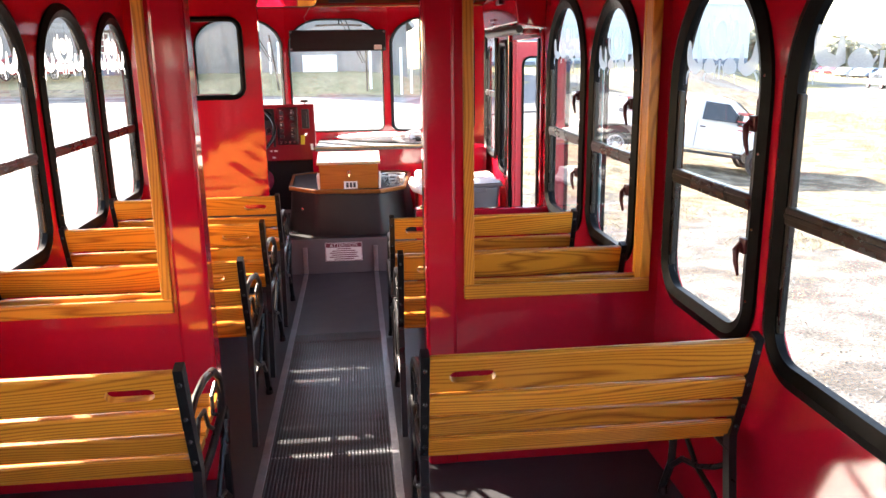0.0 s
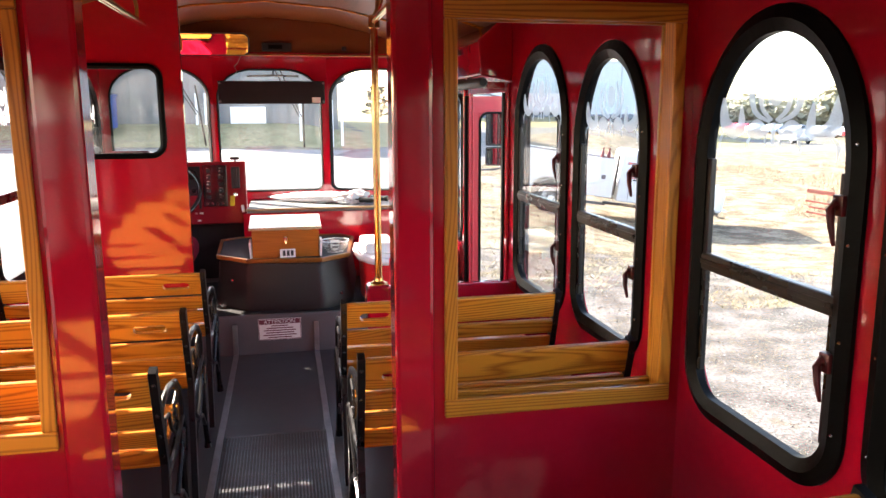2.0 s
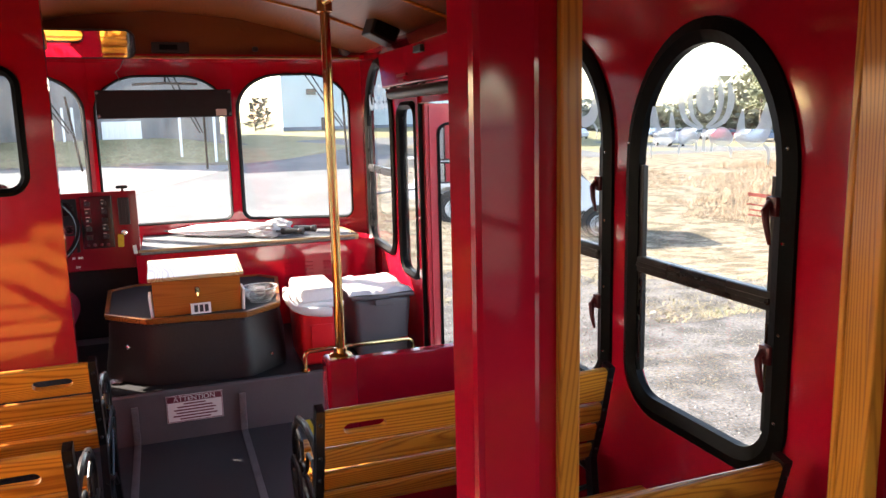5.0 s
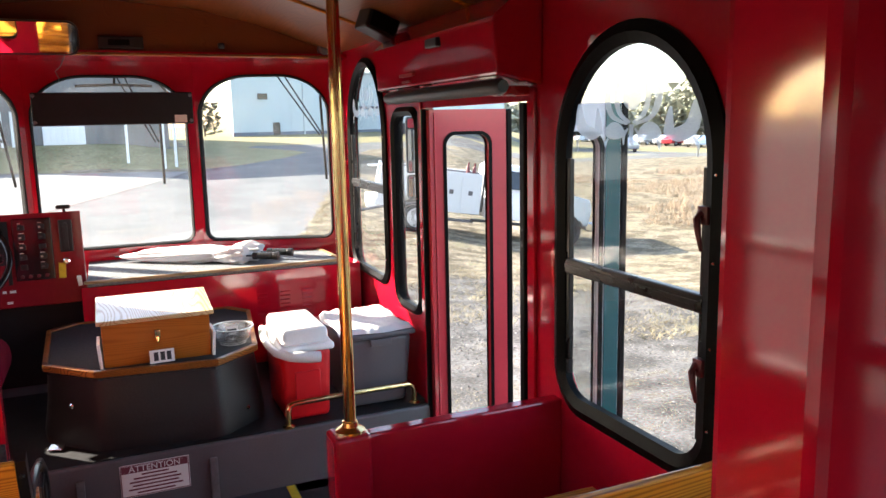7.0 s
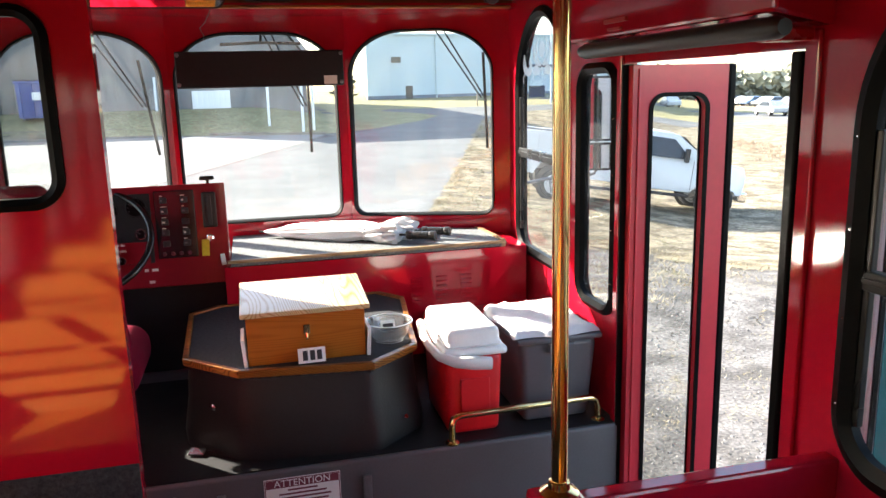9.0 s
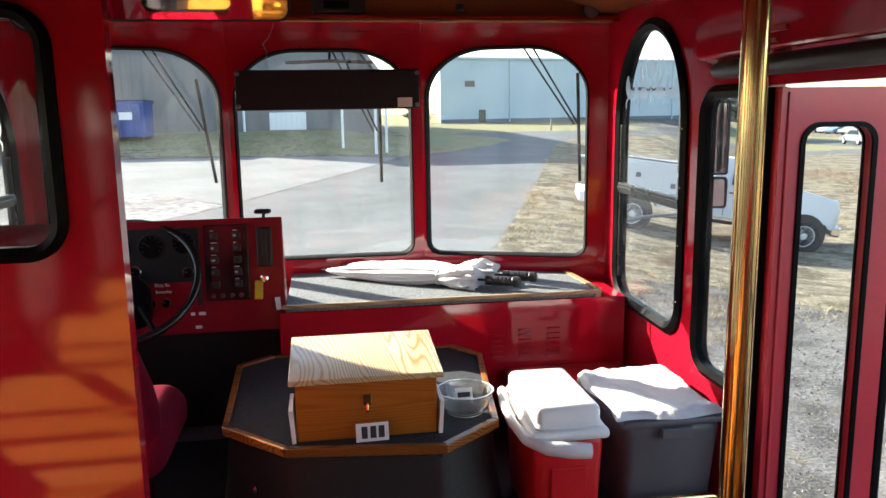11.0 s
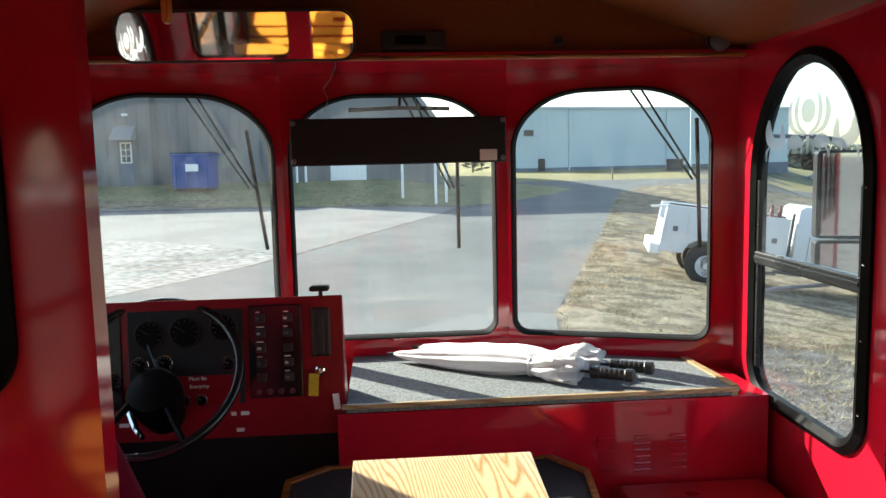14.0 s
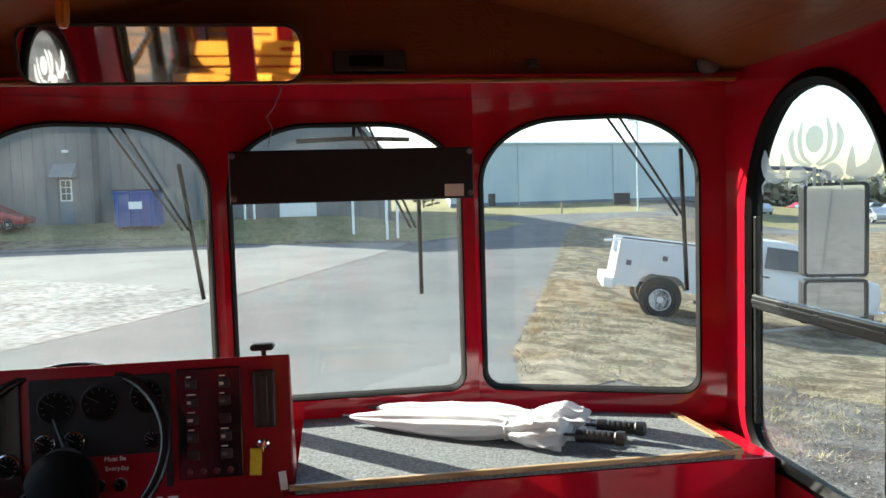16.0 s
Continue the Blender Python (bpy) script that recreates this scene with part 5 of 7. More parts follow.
smooth(part("operator_tube", bm, BLACK_P, hd, "black operator cylinder"))
bm = bmesh.new()
box(bm, (0.90, 4.72, 1.755), (0.925, 4.82, 1.785), 0.004)
part("latch", bm, BLACK_P, hd, "small black latch")
boxed("bracket", (0.97, 4.36, 1.575), (1.06, 4.45, 1.605), RED_DULL, hd, 0.006)
bm = bmesh.new()
box(bm, (0.915, 4.98, 1.672), (0.925, 5.12, 1.684), 0)
box(bm, (0.917, 5.02, 1.650), (0.927, 5.10, 1.658), 0)
part("label_plate", bm, RED_DULL, hd)

# ---- above the windscreens ----
vs = thing("sun_visor", "wide matt black sun visor across the centre windscreen", "visor")
bm = bmesh.new()
box(bm, (-0.490, 6.805, 1.522), (0.313, 6.82, 1.695), 0.006)
part("board", bm, CAB_BLACK, vs)
for x in (-0.478, 0.301):
    for z in (1.540, 1.679):
        bm = bmesh.new()
        lathe(bm, [(0.010, 0), (0.010, 0.004), (0.005, 0.007)], basis((x, 6.805, z), (1, 0, 0), (0, 0, 1)), 12)
        part("screw", bm, BIN_GREY, vs)
for x in (-0.478, 0.301):
    boxed("bracket", (x - 0.01, 6.818, 1.672), (x + 0.01, 6.918, 1.692), BLACK_P, vs, 0.002)
boxed("label_plate", (0.213, 6.802, 1.530), (0.278, 6.8055, 1.571), TAN, vs, 0.0005)

mr = thing("rear_view_mirror", "long rounded interior rear-view mirror", "mirror", m=Matrix.Translation((-0.600, 6.43, 1.930)) @ Matrix.Rotation(radians(-0.5), 4, "Z") @ Matrix.Rotation(radians(15), 4, "X"))
mm = basis((0, 0, -0.078), (1, 0, 0), (0, 0, 1))
bm = bmesh.new()
o = shape(0.745, 0.160, 0.05, 0.05, 0.05)
i1 = moved(shape(0.73, 0.145, 0.043, 0.043, 0.043), 0, 0.0075)
ring_band(bm, [(o, -0.02), (o, 0.004), (i1, 0.004), (i1, 0.0)], mm, closed=False)
bm.faces.new([bm.verts.new(mm @ Vector((x, y, -0.02))) for x, y in reversed(o)])
part("housing", bm, BLACK_P, mr, "black mirror housing")
bm = bmesh.new()
bm.faces.new([bm.verts.new(mm @ Vector((x, y, 0.001))) for x, y in i1])
part("mirror_glass", bm, MIRROR_M, mr)
for x in (-0.25, 0.25):
    bm = bmesh.new()
    tube(bm, [(x, 0.02, 0.02), (x, 0.06, 0.05), (x, 0.095, 0.03)], 0.007, 8)
    part("arm", bm, BLACK_P, mr)
bp = thing("bell_pull", "turned wooden bell-pull handle hanging on a cord", "bell pull", m=pose(-0.605, 5.65, 1.83))
bm = bmesh.new()
lathe(bm, [(0.006, 0.0), (0.011, 0.008), (0.012, 0.04), (0.009, 0.075), (0.006, 0.09)], Matrix(), 14)
smooth(part("handle", bm, OAK_Z, bp))
bm = bmesh.new()
tube(bm, [(0, 0, 0.088), (0, 0, 0.255)], 0.0025, 6)
part("cord", bm, TAN, bp, "thin cord")
db = thing("display_box", "small black display unit on the veneer panel", "display")
boxed("case", (-0.145, 6.495, 1.895), (0.065, 6.532, 1.955), BLACK_P, db, 0.006)
boxed("face", (-0.10, 6.492, 1.91), (0.0, 6.496, 1.94), RUBBER, db, 0.001)
for x, y, z, k in ((1.0, 6.50, 1.915, 1.0), (-1.16, 6.40, 1.875, 1.6)):
    dl = thing("dome_lamp", "small grey round lamp in the upper corner" if k == 1.0 else "round grey lamp on the corner beside the driver", "lamp", "corner lamps", m=Matrix.Translation((x, y, z)) @ Matrix.Rotation(radians(90), 4, "X"))
    bm = bmesh.new()
    lathe(bm, [(0.036 * k, -0.035 * k), (0.036 * k, 0.0), (0.030 * k, 0.016 * k), (0.012 * k, 0.024 * k)], Matrix(), 24)
    smooth(part("lens", bm, BIN_GREY, dl))
    bm = bmesh.new()
    tube(bm, [(0.037 * k * math.cos(a), 0.037 * k * math.sin(a), -0.004) for a in [2 * math.pi * i / 28 for i in range(28)]], 0.004 * k, 6, closed=True)
    part("bezel", bm, BLACK_P, dl)
spk = thing("speaker", "square black loudspeaker under the ceiling", "speaker", m=pose(0.93, 5.37, 1.93, 0, 22, 12))
boxed("case", (-0.075, -0.05, -0.075), (0.075, 0.05, 0.065), BLACK_P, spk, 0.008)
boxed("grille", (-0.062, -0.056, -0.062), (0.062, -0.050, 0.052), RUBBER, spk, 0.003)
gs = thing("panel_clip", "small black clip on the veneer panel", "clip")
boxed("clip_body", (0.43, 6.505, 1.905), (0.465, 6.5295, 1.935), BLACK_P, gs, 0.008)

# ---- wipers ----
def wiper(m, arm_top, arm_low, blade_a, blade_b, label):
    ob = thing("wiper", label, "wiper", "windscreen wipers", m=m)
    for dx in (0, 0.045):
        bm = bmesh.new()
        tube(bm, [(arm_top[0] + dx, arm_top[1], 0.085), (arm_low[0] + dx * 0.4, arm_low[1], 0.085)], 0.0042, 6)
        part("arm", bm, RUBBER, ob)
    bm = bmesh.new()
    tube(bm, [(*blade_a, 0.078), (*blade_b, 0.078)], 0.0075, 6)
    part("blade", bm, RUBBER, ob)


facet = []
for (ax, ay), (bx_, by_) in FRONT:
    facet.append(basis(((ax + bx_) / 2, (ay + by_) / 2, 0), (bx_ - ax, by_ - ay, 0), (0, 0, 1)) @ Matrix.Diagonal((1, 1, -1, 1)))
wiper(facet[0], (0.055, 1.84), (0.308, 1.44), (0.305, 1.665), (0.365, 1.20), "black pantograph wiper resting on the driver's windscreen")
wiper(facet[1], (0.00, 1.86), (0.215, 1.42), (0.246, 1.56), (0.246, 1.18), "black pantograph wiper resting on the centre windscreen")
wiper(facet[2], (-0.01, 1.84), (0.258, 1.44), (0.270, 1.67), (0.287, 1.18), "black pantograph wiper resting on the entrance-side windscreen")
ob = thing("washer_bar", "black wiper linkage bar across the top of the windscreen", "wiper")
bm = bmesh.new()
tube(bm, [(-0.28, 7.01, 1.738), (-0.08, 7.01, 1.745), (0.12, 7.01, 1.738)], 0.009, 6)
tube(bm, [(-0.08, 7.01, 1.745), (-0.07, 7.01, 1.86)], 0.007, 6)
part("bar", bm, RUBBER, ob)

# ---- exterior mirror ----
em = thing("exterior_mirror", "tall black-framed exterior mirror outside the corner window", "mirror", m=Matrix.Translation((1.785, 7.00, 1.0)) @ Matrix.Rotation(radians(-17.6), 4, "Z"))
mm = basis((0, 0, 0), (1, 0, 0), (0, 0, 1))
for z0, h, nm in ((0.17, 0.37, "upper"), (0.0, 0.16, "lower")):
    bm = bmesh.new()
    box(bm, (-0.12, 0.004, z0), (0.12, 0.07, z0 + h), 0.014, 3)
    part("housing", bm, BLACK_P, em)
    bm = bmesh.new()
    bm.faces.new([bm.verts.new(mm @ Vector((x, y + z0 + 0.012, 0.0005 + 0.004))) for x, y in shape(0.216, h - 0.024, 0.012, 0.012, 0.012, 4)])
    part("mirror_glass", bm, MIRROR_M, em)
    bm = bmesh.new()
    o, i1 = shape(0.24, h, 0.02, 0.02, 0.02, 4), moved(shape(0.216, h - 0.024, 0.012, 0.012, 0.012, 4), 0, 0.012)
    ring_band(bm, [(moved(o, 0, z0), -0.008), (moved(i1, 0, z0), -0.008), (moved(i1, 0, z0), 0.012), (moved(o, 0, z0), 0.012)], Matrix.Translation((0, 0, 0)) @ basis((0, 0, 0), (1, 0, 0), (0, 0, 1)) @ Matrix.Diagonal((1, 1, 1, 1)))
    part("frame", bm, BLACK_P, em)
bm = bmesh.new()
tube(bm, [(0.0, 0.08, 0.58), (-0.10, 0.04, 0.60), (-0.513, -0.44, 0.60)], 0.008, 8)
tube(bm, [(0.02, 0.07, 0.01), (0.0, 0.06, -0.025), (-0.05, 0.04, -0.035), (-0.30, -0.13, -0.03), (-0.513, -0.44, -0.03)], 0.009, 8)
tube(bm, [(0.0, 0.08, 0.58), (0.02, 0.07, 0.01)], 0.010, 8)
smooth(part("arm", bm, BIN_GREY, em, "bent grey mirror arm"))

# notice decal on the forward window panes
DECAL_RED = frosted("faded_red_print", (0.80, 0.16, 0.14), 0.35, 0.60)


def decal(y, z):
    ob = thing("window_notice", "red printed emergency notice stuck on the window glass", "notice", m=side_matrix(True, y, z) @ Matrix.Translation((0, 0, 0.001)))
    bm = bmesh.new()
    for i, w in enumerate((0.085, 0.09, 0.07, 0.08)):
        h = 0.008 if i == 0 else 0.0035
        yy = -0.012 * i - (0.008 if i else 0)
        box(bm, (-w / 2, yy, 0), (w / 2, yy + h, 0.0008))
    part("text_line", bm, DECAL_RED, ob)


for y in (2.07, 2.96):
    decal(y, 1.29)

wr = thing("loose_wire", "thin loose grey wire hanging beside the visor", "wire")
bm = bmesh.new()
tube(bm, [(-0.30, 6.62, 1.868), (-0.33, 6.70, 1.82), (-0.36, 6.78, 1.80), (-0.345, 6.80, 1.765), (-0.36, 6.808, 1.715)], 0.0018, 5)
part("wire", bm, BIN_GREY, wr)


# ---- outdoors ----
def ease(v):
    v = min(1.0, max(0.0, v))
    return v * v * (3 - 2 * v)


def gz(x, y):
    """Height of the ground: level round the car, rising gently ahead, falling away to the field on the right."""
    ahead = -1.0 + 0.026 * max(0.0, y - 22.0) * (1.0 if y < 110 else 110.0 / y)
    ahead += (0.70 - ahead) * ease((y - 42.5) / 9.0) * (1 - ease(x / 7.0)) * (1 - ease((y - 75) / 30))
    R = math.hypot(x, y - 6)
    low = -1.65 - 0.0065 * max(0.0, min(R, 300.0) - 22.0) - 0.20 * ease((y - 12) / 6) * (1 - ease((R - 24) / 14))
    edge = 1.5 + 0.18 * (y - 10) if y < 16.3 else 2.65 + 0.35 * (y - 16.3)
    bank = ease((x - edge + 0.2) / 8.3) * ease((y - 9) / 6) * (1 - ease((R - 24) / 20))
    side = ease((math.degrees(math.atan2(x, y - 6)) - 25) / 8) * ease((R - 14) / 10) if x > 0 else 0.0
    w = max(bank, side)
    return ahead * (1 - w) + low * w


def two_tone(name, a, b, scale, rough=0.95, bump=0.6, c=None, fine=30.0, dist=0.03):
    """Ground cover: two colours in patches with a fine speckle."""
    m = bpy.data.materials.new(name)
    m.use_nodes = True
    n, l = m.node_tree.nodes, m.node_tree.links
    b_ = n["Principled BSDF"]
    co = n.new("ShaderNodeTexCoord")
    n1, n2 = n.new("ShaderNodeTexNoise"), n.new("ShaderNodeTexNoise")
    n1.inputs["Scale"].default_value, n1.inputs["Detail"].default_value = scale, 6
    n2.inputs["Scale"].default_value, n2.inputs["Detail"].default_value = fine, 8
    l.new(co.outputs["Object"], n1.inputs["Vector"])
    l.new(co.outputs["Object"], n2.inputs["Vector"])
    r1 = n.new("ShaderNodeValToRGB")
    r1.color_ramp.elements[0].position, r1.color_ramp.elements[1].position = 0.40, 0.60
    r1.color_ramp.elements[0].color, r1.color_ramp.elements[1].color = (*a, 1), (*b, 1)
    if c:
        e = r1.color_ramp.elements.new(0.72)
        e.color = (*c, 1)
    l.new(n1.outputs["Fac"], r1.inputs["Fac"])
    r2 = n.new("ShaderNodeMapRange")
    r2.inputs["From Min"].default_value, r2.inputs["From Max"].default_value = 0.3, 0.7
    r2.inputs["To Min"].default_value, r2.inputs["To Max"].default_value = 0.45, 1.48
    l.new(n2.outputs["Fac"], r2.inputs["Value"])
    mul = n.new("ShaderNodeVectorMath")
    mul.operation = "MULTIPLY"
    l.new(r1.outputs["Color"], mul.inputs[0])
    l.new(r2.outputs["Result"], mul.inputs[1])
    l.new(mul.outputs["Vector"], b_.inputs["Base Color"])
    b_.inputs["Roughness"].default_value = rough
    b_.inputs["Specular IOR Level"].default_value = 0.2
    bp = n.new("ShaderNodeBump")
    bp.inputs["Strength"].default_value, bp.inputs["Distance"].default_value = bump, dist
    l.new(n2.outputs["Fac"], bp.inputs["Height"])
    l.new(bp.outputs["Normal"], b_.inputs["Normal"])
    return m


GRAVEL = two_tone("gravel_with_straw", (0.074, 0.070, 0.065), (0.155, 0.148, 0.141), 2.0, c=(0.135, 0.116, 0.085), fine=30, bump=0.4)
STRAW = two_tone("dry_grass_ground", (0.108, 0.090, 0.058), (0.262, 0.222, 0.158), 1.9, c=(0.160, 0.160, 0.080), fine=13)
LAWN = two_tone("winter_lawn", (0.205, 0.192, 0.095), (0.27, 0.240, 0.125), 0.6, c=(0.165, 0.165, 0.075), fine=8)
ASPHALT = two_tone("sun_bleached_asphalt", (0.116, 0.122, 0.122), (0.142, 0.148, 0.148), 0.5, bump=0.25, fine=90, dist=0.01)
APRON = two_tone("smooth_concrete", (0.185, 0.187, 0.18), (0.22, 0.222, 0.215), 0.4, bump=0.2, fine=40, dist=0.01)
RUBBER_JOINT = two_tone("dark_tar_joint", (0.05, 0.05, 0.05), (0.08, 0.08, 0.08), 0.5, bump=0.2, fine=20)
LOT = two_tone("pale_concrete_lot", (0.185, 0.18, 0.172), (0.26, 0.255, 0.247), 0.5, c=(0.165, 0.152, 0.13), bump=0.4, fine=5)


CUTS_Y = [1.5 * k for k in range(4, 30)] + [45 + 5 * k for k in range(16)] + [140, 180, 240, 320, 400]
CUTS_X = [1.5 * k for k in range(0, 18)] + [27 + 5 * k for k in range(14)] + [110, 150, 220, 300]


def sheet(name, label, category, poly, mat, lift):
    """A ground sheet on a polygon, cut across so that it follows the rise and the fall."""
    bm = bmesh.new()
    bm.faces.new([bm.verts.new((x, y, 0)) for x, y in poly])
    for axis, cuts in ((0, CUTS_X), (1, CUTS_Y)):
        lo, hi = min(p[axis] for p in poly), max(p[axis] for p in poly)
        for c in cuts:
            if lo < c < hi:
                at, no = [0, 0, 0], [0, 0, 0]
                at[axis], no[axis] = c, 1
                bmesh.ops.bisect_plane(bm, geom=bm.verts[:] + bm.edges[:] + bm.faces[:], plane_co=at, plane_no=no)
    for v in bm.verts:
        v.co.z = gz(v.co.x, v.co.y) + (lift if not v.is_boundary else min(lift, 0.004))
    return tagged(part(name, bm, mat), label, category, kind="structure")


sheet("ground", "pale gravel ground with straw and dry grass", "ground", [(-2500, -2500), (2500, -2500), (2500, 4000), (-2500, 4000)], GRAVEL, 0.0)
rnd = random.Random(21)
near = [(10.5, -200), (600, -200), (600, 900), (70, 900), (64, 58.5), (30, 55.8), (20, 54.8), (16.5, 52.6), (13.2, 47)]
for (ax, ay), (bx, by) in zip([(13.2, 47), (10.7, 40), (7.4, 30), (4.85, 22.6), (2.6, 16.2), (2.0, 13.4), (5.6, 14.6)], [(10.7, 40), (7.4, 30), (4.85, 22.6), (2.6, 16.2), (2.0, 13.4), (5.6, 14.6), (10.5, 9)]):
    loose = 0.5 if by < 15 else 0.16
    steps = int(math.hypot(bx - ax, by - ay) / 0.3)
    for k in range(1, steps + 1):
        t = k / steps
        near.append((ax + (bx - ax) * t + rnd.uniform(-loose, loose) * 0.7, ay + (by - ay) * t + rnd.uniform(-loose, loose)))
sheet("field", "field of dry yellow winter grass", "field", near, STRAW, 0.014)
sheet("road", "sun-bleached grey asphalt drive", "road", [(-3.5, 4), (1.0, 4), (1.5, 10), (2.65, 16.3), (4.9, 22.7), (7.5, 30.0), (10.9, 40), (13.4, 47), (16.5, 52.4), (20, 54.6), (30, 55.6), (64, 58.3), (64, 64.5), (24, 62.5), (17.8, 62.7), (10.5, 63.6), (8.8, 60.5), (11.2, 55.5), (11.9, 52), (9.3, 47), (6.0, 42.4), (2.5, 37.3), (-2.7, 25.2), (-9.5, 12.5)], ASPHALT, 0.012)
sheet("gravel_lot", "bright rough gravel parking lot", "gravel", [(-120, 6), (-9.7, 12.2), (-2.9, 25.2), (-5.5, 28.5), (-15, 33.5), (-120, 36)], LOT, 0.009)
sheet("concrete_apron", "smooth grey concrete apron before the barn", "pavement", [(-120, 36), (-15, 33.5), (-5.5, 28.5), (-2.85, 25.3), (2.35, 37.2), (3.4, 40.5), (-5.9, 43.2), (-22, 44.5), (-120, 47)], APRON, 0.0105)
sheet("grass_verge", "strip of sunlit straw-coloured grass along the apron", "grass verge", [(-22, 44.5), (-5.9, 43.2), (3.4, 40.5), (4.0, 42.3), (-5.8, 45.4), (-22, 46.4)], STRAW, 0.013)
sheet("lawn", "short yellowish-green winter lawn", "lawn", [(-120, 47.2), (-22, 44.8), (-5.9, 43.5), (3.5, 40.9), (6.2, 43.0), (9.6, 47.6), (13, 54), (14, 60), (64, 62), (140, 66), (140, 140), (-120, 140)], LAWN, 0.007)
sheet("highway", "grey road along the far side of the field", "road", [(68, 150), (57, 125), (52, 98), (48, 70), (51, 40), (67, -40), (74, -40), (57.5, 40), (54.5, 70), (58.5, 98), (63, 125), (74, 150)], ASPHALT, 0.06)

sheet("lot_joint", "dark joint between the gravel lot and the concrete apron", "joint", [(-40, 57.0), (-15.3, 39.3), (-10.4, 35.8), (-6.1, 32.5), (-6.1, 32.35), (-10.4, 35.6), (-15.3, 39.1), (-40, 56.7)], RUBBER_JOINT, 0.02)

# tall dry grass: countless blades
rnd = random.Random(7)
verts, faces = [], []
for k in range(60000):
    u = rnd.random()
    x = 13 + 46 * u ** 1.5
    y = rnd.uniform(-14, 40)
    inside = x - 14 - max(0, y - 16) * 0.4 - 2.5 * noise.noise((x * 0.3, y * 0.3, 9))
    if inside < 0 or noise.noise((x * 0.16, y * 0.16, 0)) < -0.22:
        continue
    tuft = (0.40 + 0.85 * (noise.noise((x * 0.22, y * 0.22, 5)) + 0.5)) * (0.35 + 0.65 * ease(inside / 5))
    for j in range(4):
        a, h, w = rnd.uniform(0, 6.28), rnd.uniform(0.16, 0.46) * tuft, rnd.uniform(0.006, 0.015)
        px, py = x + rnd.uniform(-0.16, 0.16), y + rnd.uniform(-0.16, 0.16)
        z = gz(px, py) + 0.02
        i = len(verts)
        dx, dy = math.cos(a) * w, math.sin(a) * w
        verts += [(px - dx, py - dy, z), (px + dx, py + dy, z), (px + rnd.uniform(-0.12, 0.12), py + rnd.uniform(-0.12, 0.12), z + max(0.10, h))]
        faces.append((i, i + 1, i + 2))
me = bpy.data.meshes.new("tall_grass")
me.from_pydata(verts, [], faces)
BLADE = two_tone("dry_grass_blades", (0.32, 0.24, 0.165), (0.40, 0.315, 0.225), 0.3, c=(0.29, 0.195, 0.125), bump=0, fine=3)
me.materials.append(BLADE)
tagged(new("tall_grass", me), "tall dry golden grass standing in the field", "grass", kind="stuff")

# short straw along the road and under the truck
verts, faces = [], []
rnd = random.Random(17)
for k in range(42000):
    y = 9 + 36 * rnd.random() ** 1.4
    edge = 1.5 + 0.18 * (y - 10) if y < 16.3 else 2.65 + 0.35 * (y - 16.3)
    x = edge + 0.1 + 17 * rnd.random() ** 1.5
    if y < 11.5 and x < 5.5 - (y - 9):
        continue
    if noise.noise((x * 0.5, y * 0.5, 1)) + 0.5 * noise.noise((x * 2.1, y * 2.1, 4)) < rnd.uniform(-0.35, 0.3):
        continue
    z = gz(x, y) + 0.015
    for j in range(3):
        a, h, w = rnd.uniform(0, 6.28), rnd.uniform(0.015, 0.06), rnd.uniform(0.003, 0.008)
        px, py = x + rnd.uniform(-0.08, 0.08), y + rnd.uniform(-0.08, 0.08)
        dx, dy, i = math.cos(a) * w, math.sin(a) * w, len(verts)
        verts += [(px - dx, py - dy, z - 0.02), (px + dx, py + dy, z - 0.02), (px + rnd.uniform(-0.14, 0.14), py + rnd.uniform(-0.14, 0.14), z + h)]
        faces.append((i, i + 1, i + 2))
me = bpy.data.meshes.new("short_grass")
me.from_pydata(verts, [], faces)
me.materials.append(two_tone("short_straw_blades", (0.28, 0.23, 0.14), (0.36, 0.31, 0.20), 0.5, c=(0.20, 0.21, 0.085), bump=0, fine=3))
tagged(new("short_grass", me), "short trodden straw and dry grass beside the drive", "grass", kind="stuff")

# loose stones and bits of straw on the gravel beside the bus
def island_tones(name, tones, rough=0.9):
    """Every little piece takes one of several tones."""
    m = bpy.data.materials.new(name)
    m.use_nodes = True
    n, l = m.node_tree.nodes, m.node_tree.links
    g, r = n.new("ShaderNodeNewGeometry"), n.new("ShaderNodeValToRGB")
    el = r.color_ramp.elements
    while len(el) < len(tones):
        el.new(0.5)
    for i, c in enumerate(tones):
        el[i].position, el[i].color = i / (len(tones) - 1), (*c, 1)
    l.new(g.outputs["Random Per Island"], r.inputs["Fac"])
    l.new(r.outputs["Color"], n["Principled BSDF"].inputs["Base Color"])
    n["Principled BSDF"].inputs["Roughness"].default_value = rough
    return m


